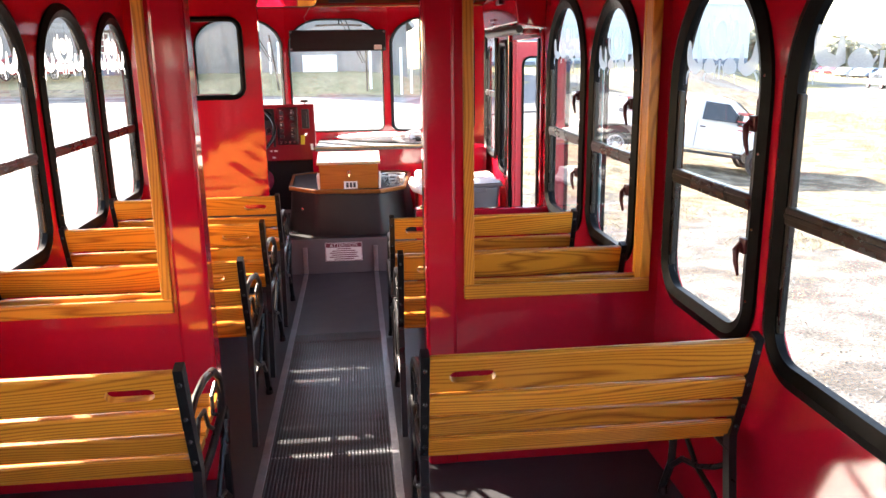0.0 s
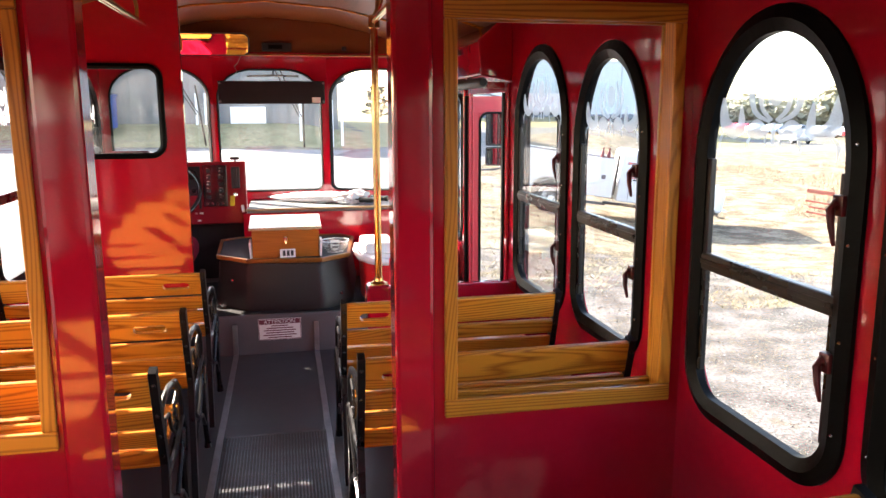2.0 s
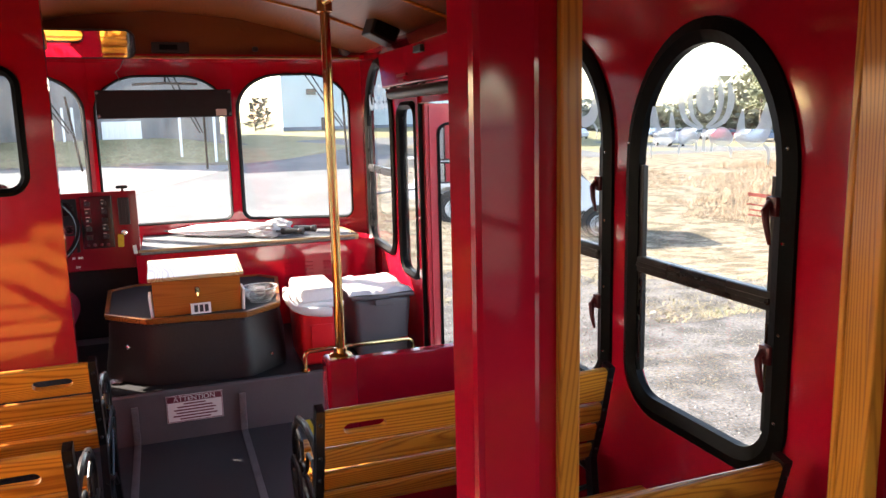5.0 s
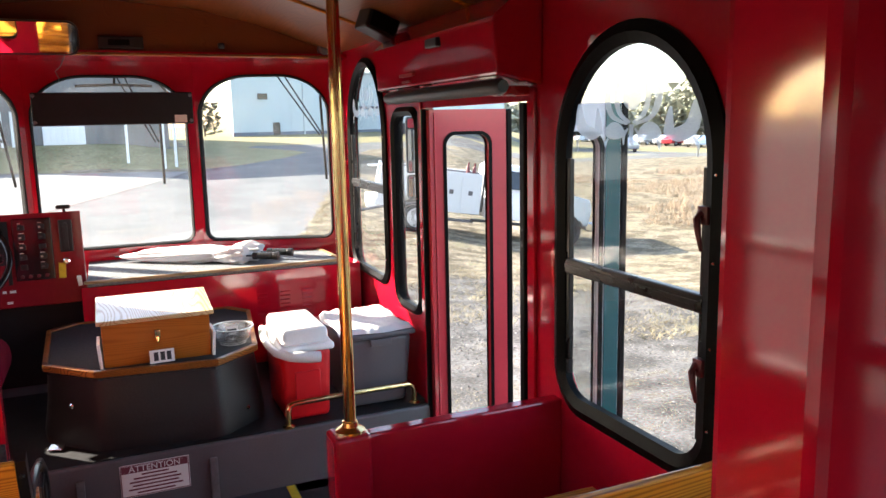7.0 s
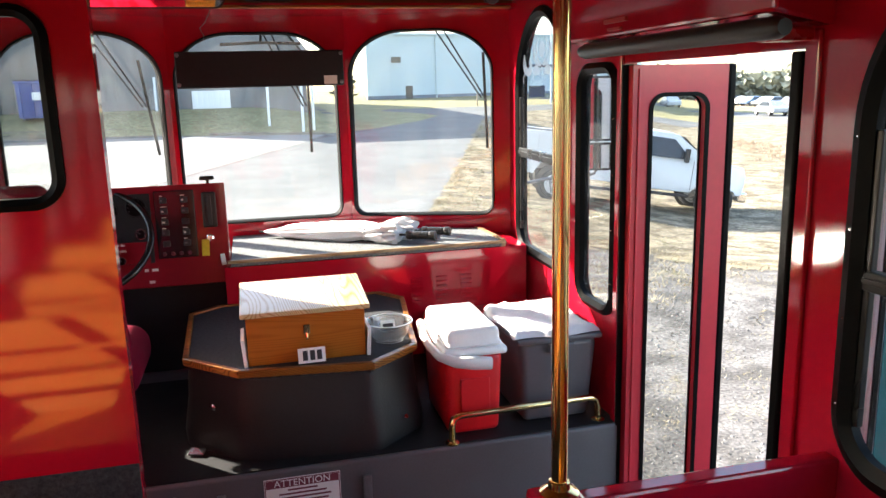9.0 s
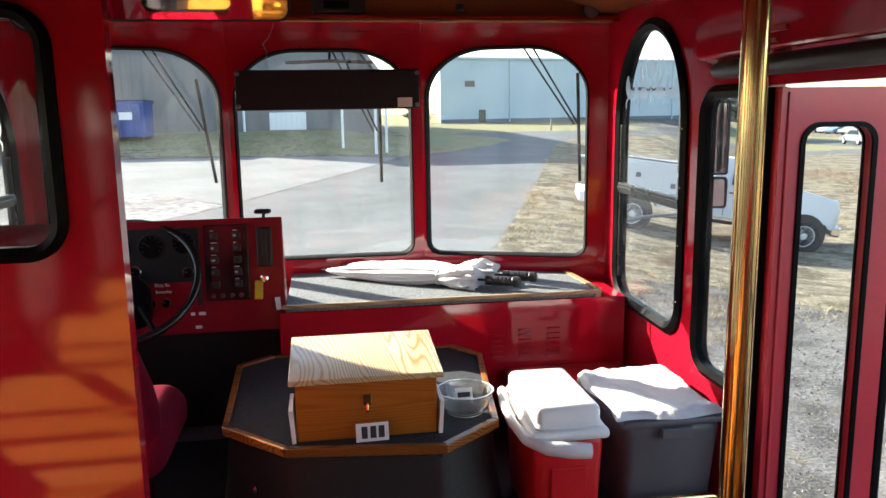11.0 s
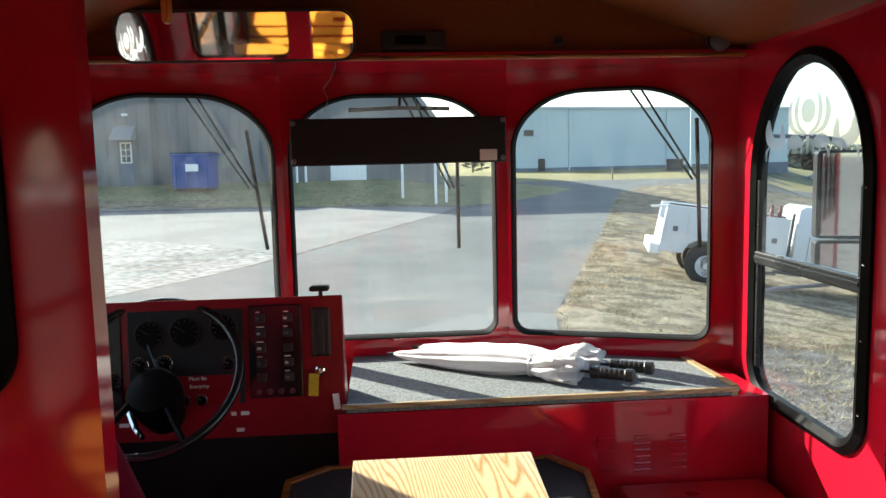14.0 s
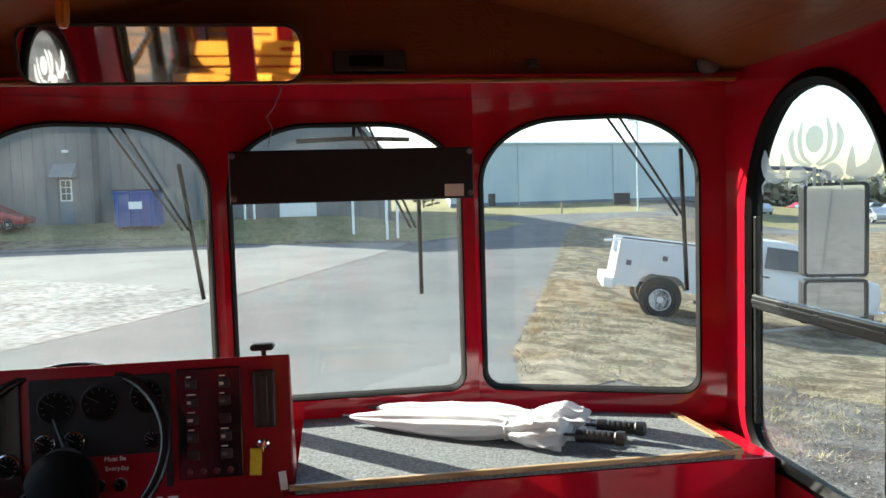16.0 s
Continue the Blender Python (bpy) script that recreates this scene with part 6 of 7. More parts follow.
rnd = random.Random(41)
verts, faces = [], []
sv, sf = [], []
for k in range(80000):
    u = rnd.random()
    x, y = 1.5 + 10.5 * u ** 1.4, rnd.uniform(-2.0, 18.0)
    patch = noise.noise((x * 0.55, y * 0.55, 3)) + 0.5 * noise.noise((x * 1.9, y * 1.9, 8))
    if y > 9 and x < 2.2 + 0.18 * (y - 10):
        continue
    z = gz(x, y) - 0.002
    a = rnd.uniform(0, 6.28)
    if rnd.random() < 0.75 - 0.5 * patch:
        s = 0.005 + 0.013 * rnd.random() ** 3
        i = len(verts)
        for q in range(4):
            t = a + q * 1.57 + rnd.uniform(-0.4, 0.4)
            e = s * rnd.uniform(0.7, 1.3)
            verts.append((x + math.cos(t) * e, y + math.sin(t) * e, z))
        verts.append((x + rnd.uniform(-0.4, 0.4) * s, y + rnd.uniform(-0.4, 0.4) * s, z + s * rnd.uniform(0.6, 1.2)))
        faces += [(i + q, i + (q + 1) % 4, i + 4) for q in range(4)]
    elif patch > 0.0 or x > 6:
        for j in range(3):
            L, w = rnd.uniform(0.018, 0.06), rnd.uniform(0.0015, 0.0035)
            px, py, a = x + rnd.uniform(-0.06, 0.06), y + rnd.uniform(-0.06, 0.06), rnd.uniform(0, 6.28)
            i = len(sv)
            sv += [(px - math.sin(a) * w, py + math.cos(a) * w, z + 0.004), (px + math.sin(a) * w, py - math.cos(a) * w, z + 0.004), (px + math.cos(a) * L, py + math.sin(a) * L, z + rnd.uniform(0.006, 0.028))]
            sf.append((i, i + 1, i + 2))
me = bpy.data.meshes.new("loose_stones")
me.from_pydata(verts, [], faces)
me.materials.append(island_tones("loose_stone", ((0.05, 0.048, 0.045), (0.13, 0.125, 0.115), (0.17, 0.16, 0.145), (0.20, 0.19, 0.18), (0.30, 0.29, 0.27))))
tagged(new("loose_stones", me), "loose grey stones scattered over the gravel", "gravel", kind="stuff")
me = bpy.data.meshes.new("loose_straw")
me.from_pydata(sv, [], sf)
me.materials.append(island_tones("loose_straw", ((0.12, 0.10, 0.06), (0.26, 0.21, 0.12), (0.34, 0.29, 0.18), (0.20, 0.19, 0.08))))
tagged(new("loose_straw", me), "bits of dry straw lying on the gravel", "straw", kind="stuff")

# ---- trees ----
BARK = material("grey_brown_bark", (0.11, 0.085, 0.065), rough=0.95, vary=0.3, scale=3, fine=20, bump=0.6, stretch=(1, 1, 0.2))
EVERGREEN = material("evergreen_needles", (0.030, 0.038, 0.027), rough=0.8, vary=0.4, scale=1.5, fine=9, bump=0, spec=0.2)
# Paler than real needles: distance haze is put into the base colour.
NEEDLE = material("haze_paled_pine_needles", (0.28, 0.30, 0.20), rough=0.8, vary=0.4, scale=0.8, fine=5, bump=0, spec=0.2)
# No haze in the air; the woods' pale colour carries it instead.
NEEDLE_PALE = material("haze_paled_woods_foliage", (0.30, 0.31, 0.24), rough=0.9, vary=0.35, scale=0.3, fine=2, bump=0, spec=0.1)


def tree(height, seed, leaf_mat, label, leaves=2600, low=0.30):
    r = random.Random(seed)
    ob = thing("tree", label, "tree")
    bm = bmesh.new()
    pts = [Vector((0, 0, -0.3))]
    for i in range(1, 9):
        pts.append(Vector((r.uniform(-0.12, 0.12) * i * 0.4, r.uniform(-0.12, 0.12) * i * 0.4, height * i / 8)))
    tube(bm, pts, [0.22 * (1 - i / 9.5) * height / 9 + 0.02 for i in range(9)], 8)
    tips = []
    for k in range(22):
        t = low + (0.98 - low) * k / 21
        i = min(7, int(t * 8))
        base = pts[i].lerp(pts[i + 1], t * 8 - i)
        a = k * 2.4 + r.uniform(-0.4, 0.4)
        reach = height * (0.26 * (1.08 - t) + 0.05) * r.uniform(0.7, 1.25)
        end = base + Vector((math.cos(a) * reach, math.sin(a) * reach, reach * r.uniform(0.05, 0.45)))
        tube(bm, [base, base.lerp(end, 0.5) + Vector((0, 0, reach * 0.08)), end], [0.045 * height / 9, 0.03 * height / 9, 0.01], 5)
        tips.append((base, end))
    part("trunk", bm, BARK, ob)
    vs, fs = [], []
    for k in range(leaves):
        base, end = tips[r.randrange(len(tips))]
        p = base.lerp(end, r.uniform(0.35, 1.08)) + Vector((r.gauss(0, 1), r.gauss(0, 1), r.gauss(0, 0.7))) * height * 0.030
        s = height * r.uniform(0.014, 0.034)
        d = [Vector((r.uniform(-1, 1), r.uniform(-1, 1), r.uniform(-0.6, 0.6))).normalized() * s for _ in range(3)]
        i = len(vs)
        vs += [p + d[0], p + d[1], p + d[2], p - d[0] * 0.8]
        fs += [(i, i + 1, i + 2), (i, i + 3, i + 1)]
    me = bpy.data.meshes.new("crown")
    me.from_pydata(vs, [], fs)
    me.materials.append(leaf_mat)
    c = new("crown", me)
    c.parent = ob
    return ob


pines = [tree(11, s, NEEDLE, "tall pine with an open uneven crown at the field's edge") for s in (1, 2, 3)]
rnd = random.Random(3)
first = True
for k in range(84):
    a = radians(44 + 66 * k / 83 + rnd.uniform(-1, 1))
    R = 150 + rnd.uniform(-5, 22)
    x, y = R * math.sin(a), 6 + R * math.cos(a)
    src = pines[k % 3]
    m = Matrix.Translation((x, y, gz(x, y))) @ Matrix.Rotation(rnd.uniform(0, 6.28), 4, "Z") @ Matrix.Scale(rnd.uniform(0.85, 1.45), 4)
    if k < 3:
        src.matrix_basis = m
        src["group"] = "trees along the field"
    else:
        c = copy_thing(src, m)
small = tree(3.4, 9, EVERGREEN, "small young evergreen on the lawn", 2200, 0.08)
small.matrix_basis = pose(11.1, 90, gz(11.1, 90))
copy_thing(small, pose(9.4, 84, gz(9.4, 84)))
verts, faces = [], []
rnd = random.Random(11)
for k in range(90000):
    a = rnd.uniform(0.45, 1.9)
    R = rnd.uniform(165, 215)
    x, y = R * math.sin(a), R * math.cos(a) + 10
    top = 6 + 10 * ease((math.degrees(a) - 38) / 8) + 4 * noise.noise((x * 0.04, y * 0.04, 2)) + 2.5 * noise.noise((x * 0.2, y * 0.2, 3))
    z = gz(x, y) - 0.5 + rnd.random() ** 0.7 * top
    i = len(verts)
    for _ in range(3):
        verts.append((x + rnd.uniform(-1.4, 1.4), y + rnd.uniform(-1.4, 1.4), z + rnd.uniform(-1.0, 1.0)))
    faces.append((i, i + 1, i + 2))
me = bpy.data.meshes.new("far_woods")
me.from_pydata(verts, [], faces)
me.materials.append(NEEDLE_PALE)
tagged(new("far_woods", me), "line of far woods behind the field, paled for haze", "woods", kind="stuff")

# ---- buildings ----
SIDING = material("weathered_grey_siding", (0.20, 0.195, 0.19), rough=0.85, vary=0.2, scale=0.6, fine=9, bump=0.2, stretch=(1, 1, 0.08))
STEEL_BLUE = material("pale_blue_metal_cladding", (0.54, 0.61, 0.62), rough=0.6, vary=0.07, scale=0.3, fine=3, bump=0.05)
ROOF_M = material("grey_metal_roof", (0.25, 0.25, 0.25), rough=0.6, vary=0.15, scale=0.5, fine=4, bump=0.1)
DARKGLASS = material("dark_window_glass", (0.03, 0.035, 0.04), rough=0.1, vary=0.1, bump=0)


DOOR_BLUE = material("blue_grey_door_paint", (0.13, 0.16, 0.20), rough=0.6, vary=0.15, scale=2, fine=12, bump=0.1)


def barn():
    ob = thing("barn", "weathered grey vertical-boarded barn with a gabled wing raised for shade", "barn")
    zb = gz(0, 52) - 0.6
    bm = bmesh.new()
    prism(bm, [(-46, 52), (-14.0, 52), (-14.0, 70), (-46, 70)], zb, 7.0)
    part("wall", bm, SIDING, ob)
    bm = bmesh.new()
    # Unseen upper gable is added tall and deep to shade road and lawn.
    gable = [(-13.99, zb), (3.6, zb), (3.6, 3.7), (-2.6, 11.5), (-13.99, 11.5)]
    a, b = [[bm.verts.new((x, y, z)) for x, z in gable] for y in (53.0, 80.0)]
    bm.faces.new(a), bm.faces.new(b)
    for i in range(5):
        bm.faces.new((a[i], a[(i + 1) % 5], b[(i + 1) % 5], b[i]))
    part("shade_gable_wall", bm, SIDING, ob)
    bm = bmesh.new()
    rake = [(4.0, 3.35), (-2.5, 11.62), (-14.3, 11.62), (-14.3, 11.85), (-2.4, 11.85), (4.2, 3.50)]
    a, b = [[bm.verts.new((x, y, z)) for x, z in rake] for y in (52.5, 80.4)]
    bm.faces.new(a), bm.faces.new(b)
    for i in range(6):
        bm.faces.new((a[i], a[(i + 1) % 6], b[(i + 1) % 6], b[i]))
    part("shade_gable_roof", bm, ROOF_M, ob)
    bm = bmesh.new()
    a = [(-47, 51.3, 6.9), (-14.03, 51.3, 6.9), (-14.03, 61, 8.6), (-47, 61, 8.6), (-47, 71, 6.9), (-14.03, 71, 6.9)]
    v = [bm.verts.new(p) for p in a]
    w = [bm.verts.new((x, y, z + 0.2)) for x, y, z in a]
    for q in ((0, 1, 2, 3), (3, 2, 5, 4)):
        bm.faces.new([v[i] for i in q]), bm.faces.new([w[i] for i in q])
    bm.faces.new((v[1], w[1], w[2], v[2])), bm.faces.new((v[0], v[1], w[1], w[0])), bm.faces.new((v[2], w[2], w[5], v[5]))
    part("roof", bm, ROOF_M, ob)
    x = -45.8
    while x < -14.1:
        boxed("board_batten", (x, 51.95, zb), (x + 0.06, 52.0, 6.9), SIDING, ob, 0)
        x += 0.62
    x = -13.9
    while x < 3.5:
        boxed("board_batten", (x, 52.95, zb), (x + 0.06, 53.0, min(11.4, 3.6 + (3.6 - x) * 1.258)), SIDING, ob, 0)
        x += 0.62
    for x0, z0 in ((-15.75, 2.1), (-30, 2.1)):
        boxed("window_frame", (x0 - 0.08, 51.93, z0 - 0.08), (x0 + 0.58, 51.99, z0 + 1.18), PAPER, ob, 0.01)
        boxed("window_glass", (x0, 51.915, z0), (x0 + 0.5, 51.93, z0 + 1.1), DARKGLASS, ob, 0)
        for k in range(1, 3):
            boxed("glazing_bar", (x0, 51.905, z0 + 1.1 * k / 3 - 0.02), (x0 + 0.5, 51.915, z0 + 1.1 * k / 3 + 0.02), PAPER, ob, 0)
        boxed("glazing_bar", (x0 + 0.23, 51.905, z0), (x0 + 0.27, 51.915, z0 + 1.1), PAPER, ob, 0)
        bm = bmesh.new()
        hood = [(51.0, z0 + 1.30), (51.98, z0 + 1.30), (51.98, z0 + 2.15), (51.05, z0 + 1.42)]
        a, b = [bm.verts.new((x0 - 0.38, y, z)) for y, z in hood], [bm.verts.new((x0 + 0.88, y, z)) for y, z in hood]
        bm.faces.new(a), bm.faces.new(b)
        for q in range(4):
            bm.faces.new((a[q], a[(q + 1) % 4], b[(q + 1) % 4], b[q]))
        part("awning", bm, ROOF_M, ob, "pitched grey hood over the door")
        boxed("door_panel", (x0 - 0.16, 51.93, zb), (x0 + 0.66, 51.985, z0 - 0.12), DOOR_BLUE, ob, 0.01)
        boxed("wall_lamp", (x0 + 0.15, 51.80, z0 + 2.75), (x0 + 0.5, 51.95, z0 + 2.9), WHITE_P, ob, 0.02)
    bm = bmesh.new()
    box(bm, (-3.35, 52.80, 0.62), (-1.1, 53.0, 1.75), 0.02)
    part("louvred_door", bm, WHITE_P, ob, "white louvred doors")
    for k in range(7):
        boxed("louvre", (-3.25 + 0.31 * k, 52.76, 0.68), (-3.05 + 0.31 * k, 52.80, 1.68), WHITE_P, ob, 0.01)
    return ob


barn()


def warehouse():
    ob = thing("warehouse", "long pale blue metal-clad warehouse with a flat roofline", "warehouse")
    zb, top = gz(20, 84) - 0.9, 7.1
    bm = bmesh.new()
    prism(bm, [(11.9, 82), (47, 90.1), (47, 125), (17.8, 125)], zb, top)
    part("wall", bm, STEEL_BLUE, ob)
    face = basis((11.9, 82, 0), (35.1, 8.1, 0), (0, 0, 1))

    def fitting(name, x0, x1, z0, z1, proud, mat, bevel=0.0):
        """A piece on the front: x along the wall from its near corner."""
        boxed(name, (x0, z0, -0.02), (x1, z1, proud), mat, ob, bevel, m=face)

    fitting("roof_edge", -0.2, 36.2, top - 0.12, top + 0.14, 0.2, STEEL_BLUE, 0.04)
    for k in range(36):
        fitting("cladding_rib", 0.4 + k, 0.44 + k, zb, top - 0.12, 0.015, STEEL_BLUE)
    fitting("girt_line", 0, 36, 4.2, 4.3, 0.03, STEEL_BLUE)
    fitting("base_flashing", 0, 36, zb, 0.95, 0.04, DOOR_BLUE)
    fitting("vent", 2.75, 3.8, 4.25, 4.85, 0.12, DARKGLASS, 0.02)
    fitting("door", 4.3, 5.1, zb, 1.9, 0.05, DARKGLASS, 0.02)
    for x0 in (7.8, 19.6, 28.8):
        fitting("downpipe", x0, x0 + 0.12, zb, top - 0.15, 0.15, STEEL_BLUE, 0.02)
    return ob


warehouse()
POST_M = material("weathered_post", (0.30, 0.24, 0.17), rough=0.9, vary=0.2, bump=0.3)


def post(x, y, h, r, label, mat):
    ob = thing("post", label, "post", m=pose(x, y, gz(x, y)))
    bm = bmesh.new()
    tube(bm, [(0, 0, -0.2), (0, 0, h * 0.5), (0, 0, h)], r, 8)
    part("shaft", bm, mat, ob)
    return ob


post(17.9, 63.1, 0.95, 0.07, "short wooden post on the lawn", POST_M)
for x, y, h in ((-5.2, 50.5, 1.9), (-4.7, 50.8, 1.9), (2.55, 42.6, 2.5), (0.95, 45.0, 2.3), (3.15, 43.4, 2.3)):
    post(x, y, h, 0.07, "white post beside the barn", WHITE_P)
lp = post(24.2, 63.0, 7.2, 0.08, "tall pale lamp post beside the drive", STEEL_BLUE)
bm = bmesh.new()
tube(bm, [(0, 0, 7.0), (-0.5, -0.3, 7.25), (-1.0, -0.5, 7.2)], [0.06, 0.05, 0.09], 8)
part("lamp_arm", bm, STEEL_BLUE, lp)
sb = thing("sign_board", "small dark sign board on legs on the lawn", "sign", m=pose(27.2, 74, gz(27.2, 74)))
boxed("board", (-0.80, -0.06, 0.12), (0.80, 0.06, 1.22), INK, sb, 0.02)
for x in (-0.6, 0.55):
    boxed("leg", (x, -0.05, -0.2), (x + 0.08, 0.05, 0.4), POST_M, sb, 0.01)

# dumpster
DUMP_BLUE = material("blue_dumpster_paint", (0.02, 0.075, 0.30), rough=0.5, vary=0.2, scale=1.5, fine=9, bump=0.1)
dp = thing("dumpster", "blue steel dumpster in front of the barn", "dumpster", m=pose(-10.6, 48.3, gz(-10.6, 48.3), 0, 0, -4))
bm = bmesh.new()
box(bm, (-1.05, -0.9, 0.12), (1.05, 0.9, 1.95), 0.03)
for v in bm.verts:
    if v.co.z < 0.5:
        v.co.y *= 0.85
box(bm, (-1.12, -0.97, 1.90), (1.12, 0.97, 2.03), 0.03)
part("body", bm, DUMP_BLUE, dp)
for x in (-0.9, -0.30, 0.25, 0.80):
    boxed("rib", (x, -0.96, 0.2), (x + 0.09, -0.86, 1.90), DUMP_BLUE, dp, 0.01)
bm = bmesh.new()
box(bm, (-1.1, -0.95, 2.03), (1.1, 0.95, 2.10), 0.03)
part("lid", bm, BLACK_P, dp, "black lid")
boxed("label_plate", (-0.25, -0.975, 1.05), (0.45, -0.962, 1.45), WHITE_P, dp, 0.0)
for x in (-0.9, 0.75):
    boxed("foot", (x, -0.7, 0.0), (x + 0.15, 0.7, 0.14), BLACK_P, dp, 0.01)

# ---- vehicles ----
TRUCK_WHITE = material("white_truck_paint", (0.62, 0.63, 0.65), rough=0.22, vary=0.03, scale=1, fine=8, bump=0.0, coat=0.4)
TYRE = material("tyre_rubber", (0.018, 0.018, 0.018), rough=0.8, vary=0.2, fine=30, bump=0.2)
HEADLIGHT = material("clear_lamp_lens", (0.6, 0.62, 0.64), rough=0.12, vary=0.05, bump=0)


def wheel(parent, x, y, r, w):
    wh = bmesh.new()
    side = 1 if y > 0 else -1
    mm = basis((x, y, r), (1, 0, 0), (0, 0, 1))
    lathe(wh, [(r * 0.68, -w / 2), (r * 0.92, -w / 2), (r, -w * 0.35), (r, w * 0.35), (r * 0.92, w / 2), (r * 0.68, w / 2)], mm, 28)
    t = smooth(part("wheel", wh, TYRE, parent, "black tyre with bright rim"))
    rim = bmesh.new()
    for s in (-1, 1):
        lathe(rim, [(r * 0.68, s * w * 0.50), (r * 0.64, s * w * 0.52), (r * 0.57, s * w * 0.40), (r * 0.24, s * w * 0.42), (r * 0.20, s * w * 0.52), (r * 0.08, s * w * 0.54)], mm, 24)
    part("rim", rim, STEEL, t)
    return t


def profile_body(bm, prof, half, taper=None):
    """A solid from a side outline (x, z), half wide; taper gives a narrower half width above a height."""
    sides = []
    for s in (-1, 1):
        sides.append([bm.verts.new((x, s * (half if taper is None or z < taper[0] else half - taper[1] * (z - taper[0])), z)) for x, z in prof])
    a, b = sides
    bm.faces.new(a), bm.faces.new(b)
    for i in range(len(prof)):
        j = (i + 1) % len(prof)
        bm.faces.new((a[i], a[j], b[j], b[i]))


def truck(m):
    ob = thing("utility_truck", "white utility pickup with a service body of tool lockers", "truck", m=m)
    # local x forward, origin on the ground between the rear wheels; wheelbase 4.15
    bm = bmesh.new()
    cab = [(0.75, 0.55), (3.55, 0.55), (3.62, 0.75), (4.64, 0.75), (4.66, 0.60), (4.86, 0.60), (4.89, 1.12), (4.80, 1.34), (3.75, 1.47), (3.10, 1.98), (2.85, 2.04), (2.02, 2.04), (1.90, 1.95), (1.86, 0.55)][1:]
    profile_body(bm, cab, 0.98, (1.40, 0.28))
    bmesh.ops.bevel(bm, geom=bm.edges[:], offset=0.035, segments=2, profile=0.5, affect="EDGES")
    smooth(part("cab", bm, TRUCK_WHITE, ob, "white cab and bonnet"), 30)
    for s in (-1, 1):
        bm = bmesh.new()
        pts = [(2.26, 1.40), (3.42, 1.40), (3.30, 1.54), (2.96, 1.88), (2.30, 1.90)]
        off = lambda z: 0.985 - 0.28 * max(0, z - 1.40)
        va = [bm.verts.new((x, s * (off(z) + 0.004), z)) for x, z in pts]
        bm.faces.new(va)
        part("side_window", bm, DARKGLASS, ob, "dark side window")
        boxed("door_gap", (3.50, s * 0.981 - 0.004, 0.62), (3.512, s * 0.981 + 0.004, 1.38), BLACK_P, ob, 0)
        boxed("door_gap", (2.16, s * 0.981 - 0.004, 0.62), (2.172, s * 0.981 + 0.004, 1.38), BLACK_P, ob, 0)
        boxed("door_handle", (2.24, s * 0.985 - 0.012, 1.18), (2.40, s * 0.985 + 0.012, 1.22), BLACK_P, ob, 0.004)
        boxed("side_mirror", (3.22, s * 1.10 - 0.10, 1.32), (3.32, s * 1.10 + 0.10, 1.68), BLACK_P, ob, 0.03)
        boxed("side_step", (1.5, s * 0.95 - 0.06, 0.42), (3.5, s * 0.95 + 0.06, 0.50), BLACK_P, ob, 0.02)
        boxed("headlight", (4.74, s * 0.74 - 0.16, 0.92), (4.88, s * 0.74 + 0.16, 1.22), HEADLIGHT, ob, 0.03)
        for x in (0.0, 4.15):
            bm = bmesh.new()
            lathe(bm, [(0.50, -0.03), (0.50, 0.03)], basis((x, s * 0.975, 0.42), (1, 0, 0), (0, 0, 1)), 28)
            part("wheel_arch", bm, BLACK_P, ob)
            wheel(ob, x, s * 0.92, 0.38, 0.25)
    bm = bmesh.new()
    pts = [(3.18, -0.80, 1.93), (3.18, 0.80, 1.93), (3.76, 0.86, 1.47), (3.76, -0.86, 1.47)]
    bm.faces.new([bm.verts.new((x + 0.03, y, z + 0.03)) for x, y, z in pts])
    part("windscreen", bm, DARKGLASS, ob)
    boxed("grille", (4.84, -0.55, 0.85), (4.91, 0.55, 1.22), BLACK_P, ob, 0.02)
    boxed("front_bumper", (4.78, -0.98, 0.45), (5.00, 0.98, 0.72), CHROME, ob, 0.05)
    # service body
    bm = bmesh.new()
    box(bm, (-1.08, -0.62, 0.72), (1.72, 0.62, 1.15), 0.01)
    part("bed", bm, TRUCK_WHITE, ob)
    for s in (-1, 1):
        bm = bmesh.new()
        prof = [(-1.14, 0.62), (-0.58, 0.62), (-0.48, 0.85), (-0.30, 0.97), (0.30, 0.97), (0.48, 0.85), (0.58, 0.62), (1.70, 0.62), (1.70, 1.72), (-1.06, 1.72)]
        v1 = [bm.verts.new((x, s * 0.60, z)) for x, z in prof]
        v2 = [bm.verts.new((x, s * 1.03, z)) for x, z in prof]
        bm.faces.new(v1), bm.faces.new(v2)
        for i in range(len(prof)):
            j = (i + 1) % len(prof)
            bm.faces.new((v1[i], v1[j], v2[j], v2[i]))
        part("locker", bm, TRUCK_WHITE, ob, "white tool locker side")
        for x0, x1, z0, z1 in ((-1.04, -0.60, 0.72, 1.64), (-0.54, 0.54, 1.08, 1.64), (0.62, 1.12, 0.72, 1.64), (1.16, 1.64, 0.72, 1.64)):
            boxed("locker_door", (x0, s * 1.035 - 0.008, z0), (x1, s * 1.035 + 0.008, z1), TRUCK_WHITE, ob, 0.006)
            boxed("latch", ((x0 + x1) / 2 - 0.06, s * 1.046 - 0.006, (z0 + z1) / 2 - 0.06), ((x0 + x1) / 2 + 0.06, s * 1.046 + 0.006, (z0 + z1) / 2 + 0.06), BIN_GREY, ob, 0.004)
    boxed("rear_bumper", (-1.36, -0.98, 0.52), (-1.10, 0.98, 0.78), WHITE_P, ob, 0.03)
    boxed("tailgate", (-1.12, -0.60, 0.74), (-1.06, 0.60, 1.35), TRUCK_WHITE, ob, 0.01)
    bm = bmesh.new()
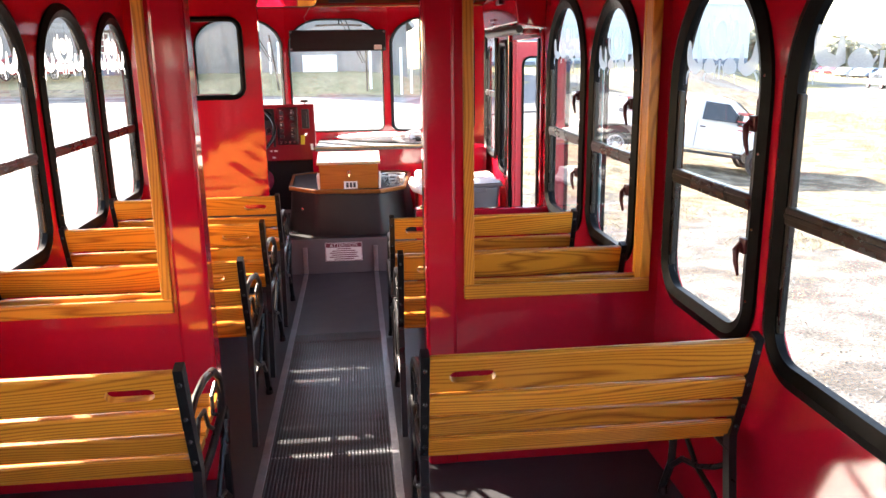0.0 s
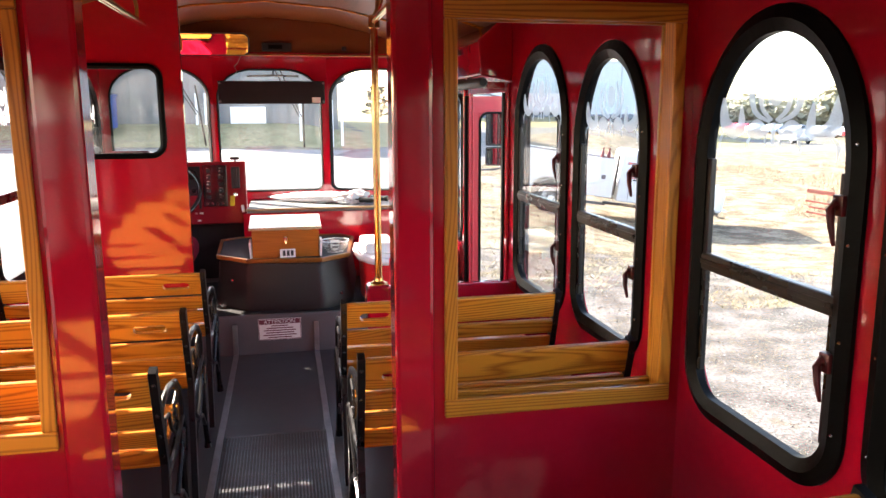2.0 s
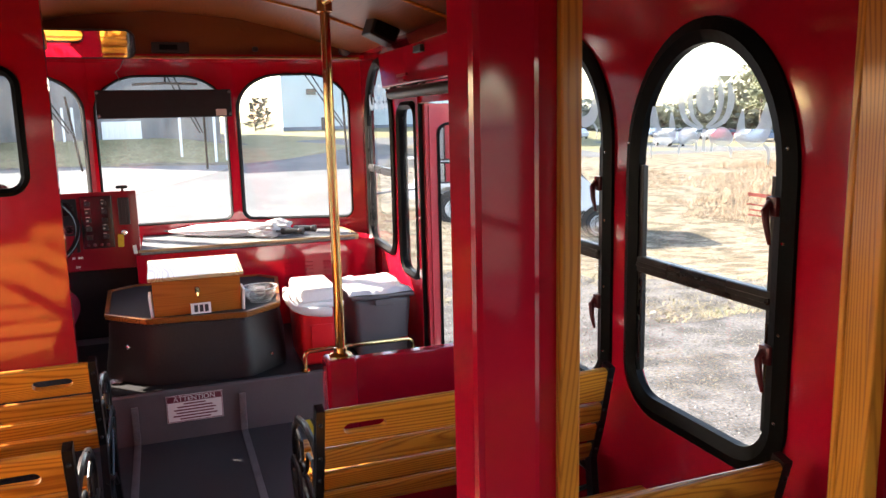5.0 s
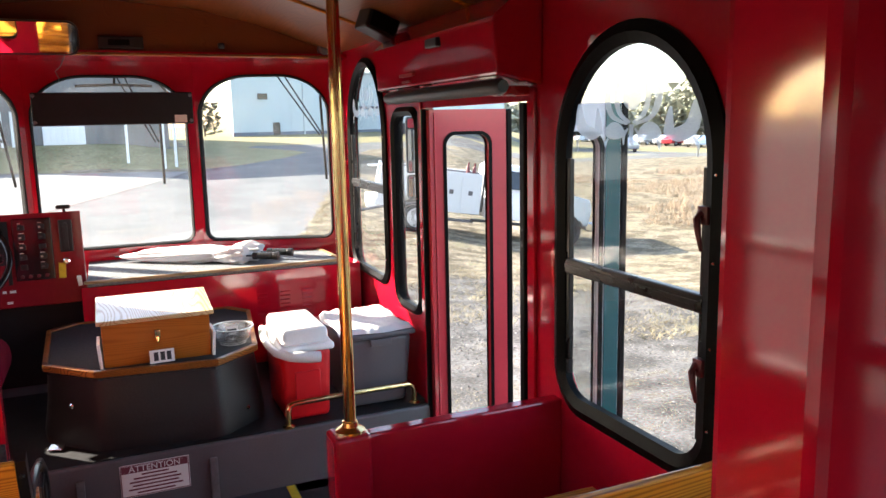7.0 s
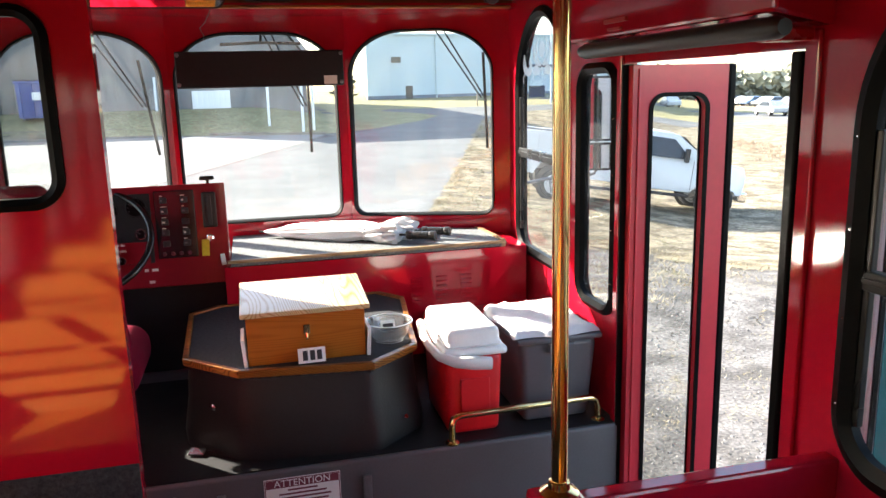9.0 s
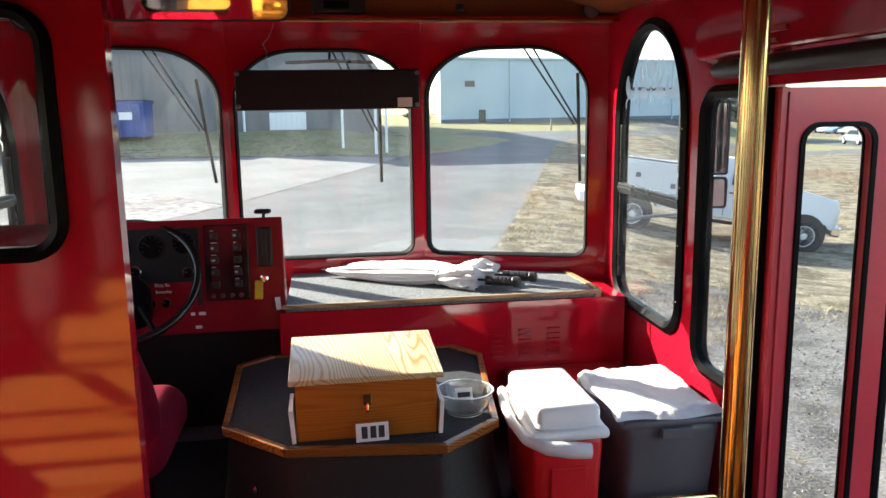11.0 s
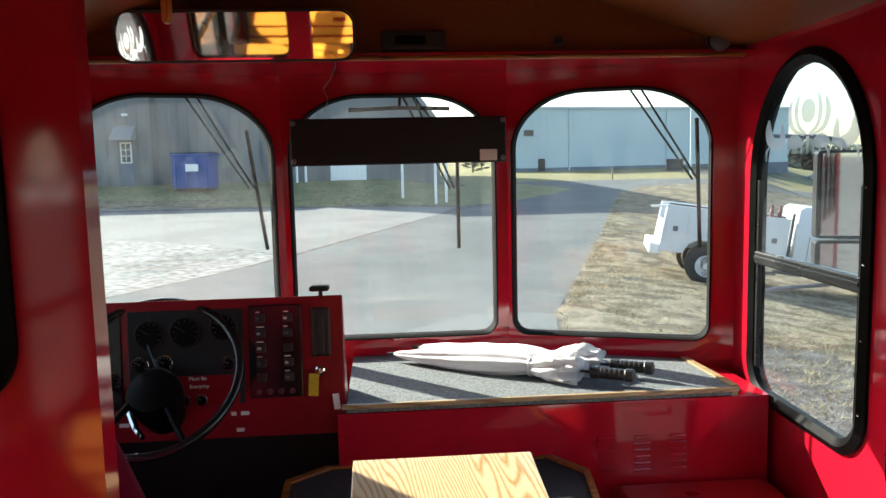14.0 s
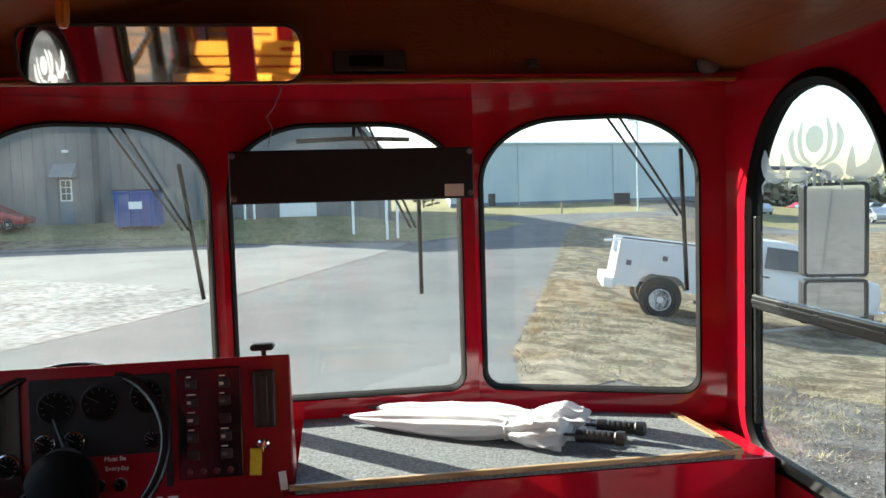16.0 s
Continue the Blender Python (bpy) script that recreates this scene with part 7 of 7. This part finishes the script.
    tube(bm, [(-1.04, -0.98, 1.70), (-1.30, -0.98, 1.66), (-1.45, -0.98, 1.64)], 0.03, 8)
    part("rack_bar", bm, WHITE_P, ob)
    boxed("stack", (1.735, -0.98, 0.70), (1.79, -0.90, 1.86), BLACK_P, ob, 0.015, "black upright behind the cab")
    for x in (1.30, 1.48):
        bm = bmesh.new()
        lathe(bm, [(0.055, 0.0), (0.055, 0.14), (0.03, 0.19), (0.018, 0.20), (0.03, 0.22), (0.025, 0.28)], Matrix.Translation((x, -0.80, 1.72)), 12)
        smooth(part("gas_bottle", bm, MAROON, ob, "small dark red bottle on the locker"))
    boxed("lashing_rail", (-1.0, -0.70, 1.72), (1.66, -0.67, 1.76), BIN_GREY, ob, 0.008)
    boxed("exhaust", (0.8, -0.9, 0.36), (1.6, -0.8, 0.44), BIN_GREY, ob, 0.02)
    return ob


yaw = -0.28
fwd = Vector((math.cos(yaw), math.sin(yaw), 0))
lft = Vector((-fwd.y, fwd.x, 0))
org = Vector((7.27, 21.42, 0))
z_rear, z_front = [gz(p.x, p.y) for p in (org, org + fwd * 4.13)]
fwd = Vector((fwd.x, fwd.y, (z_front - z_rear) / 4.13)).normalized()
upw = fwd.cross(lft)
truck(Matrix(((fwd.x, lft.x, upw.x, org.x), (fwd.y, lft.y, upw.y, org.y), (fwd.z, lft.z, upw.z, z_rear + 0.01), (0, 0, 0, 1))) @ Matrix.Scale(0.95, 4))


def car(m, paint, label):
    ob = thing("parked_car", label, "car", "cars along the far road", m=m)
    bm = bmesh.new()
    profile_body(bm, [(-2.2, 0.35), (2.2, 0.35), (2.25, 0.70), (1.25, 0.92), (0.55, 1.42), (-1.0, 1.45), (-1.75, 0.98), (-2.25, 0.90)], 0.88, (0.9, 0.35))
    bmesh.ops.bevel(bm, geom=bm.edges[:], offset=0.05, segments=2, profile=0.5, affect="EDGES")
    smooth(part("body", bm, paint, ob), 30)
    for s in (-1, 1):
        bm = bmesh.new()
        bm.faces.new([bm.verts.new((x, s * (0.895 - 0.35 * (z - 0.9)), z)) for x, z in ((-1.45, 0.98), (1.0, 0.98), (0.48, 1.36), (-0.95, 1.38))])
        part("side_window", bm, DARKGLASS, ob)
        for x in (-1.35, 1.4):
            wheel(ob, x, s * 0.80, 0.32, 0.2)
    return ob


SILVER = material("silver_car_paint", (0.45, 0.47, 0.50), rough=0.25, metal=0.5, vary=0.05, bump=0, coat=0.4)
CARBLUE = material("blue_car_paint", (0.16, 0.24, 0.36), rough=0.25, vary=0.05, bump=0, coat=0.4)
CARRED = material("red_car_paint", (0.30, 0.02, 0.03), rough=0.25, vary=0.05, bump=0, coat=0.4)
for x, y, a, p, lab in ((54.5, 96, 75, TRUCK_WHITE, "white car on the far road"), (51.2, 71, 80, SILVER, "silver car on the far road"), (53.2, 42, 96, CARBLUE, "blue car on the far road"), (-18.7, 48.9, 0, CARRED, "dark red car parked beside the barn")):
    car(pose(x, y, gz(x, y) + (0.06 if x > 0 else 0.0), 0, 0, a), p, lab)
rnd = random.Random(5)
kinds = [(TRUCK_WHITE, "white car in the row parked beyond the field"), (SILVER, "silver car in the row parked beyond the field"), (CARBLUE, "blue car in the row parked beyond the field"), (CARRED, "dark red car in the row parked beyond the field")]
row = []
for k in range(22):
    if k % 3 == 1:
        continue
    t = k / 21
    x, y = 86 - 22 * t + 0.01 * k * k, 136 - 60 * t
    m = pose(x, y, gz(x, y) + 0.03, 0, 0, 12 + rnd.uniform(-4, 4) + 180 * rnd.randrange(2))
    p, lab = kinds[rnd.choice((0, 1, 2, 2, 3, 3))]
    known = [c for c in row if c["label"] == lab]
    if known:
        copy_thing(known[0], m)
    else:
        row.append(car(m, p, lab))
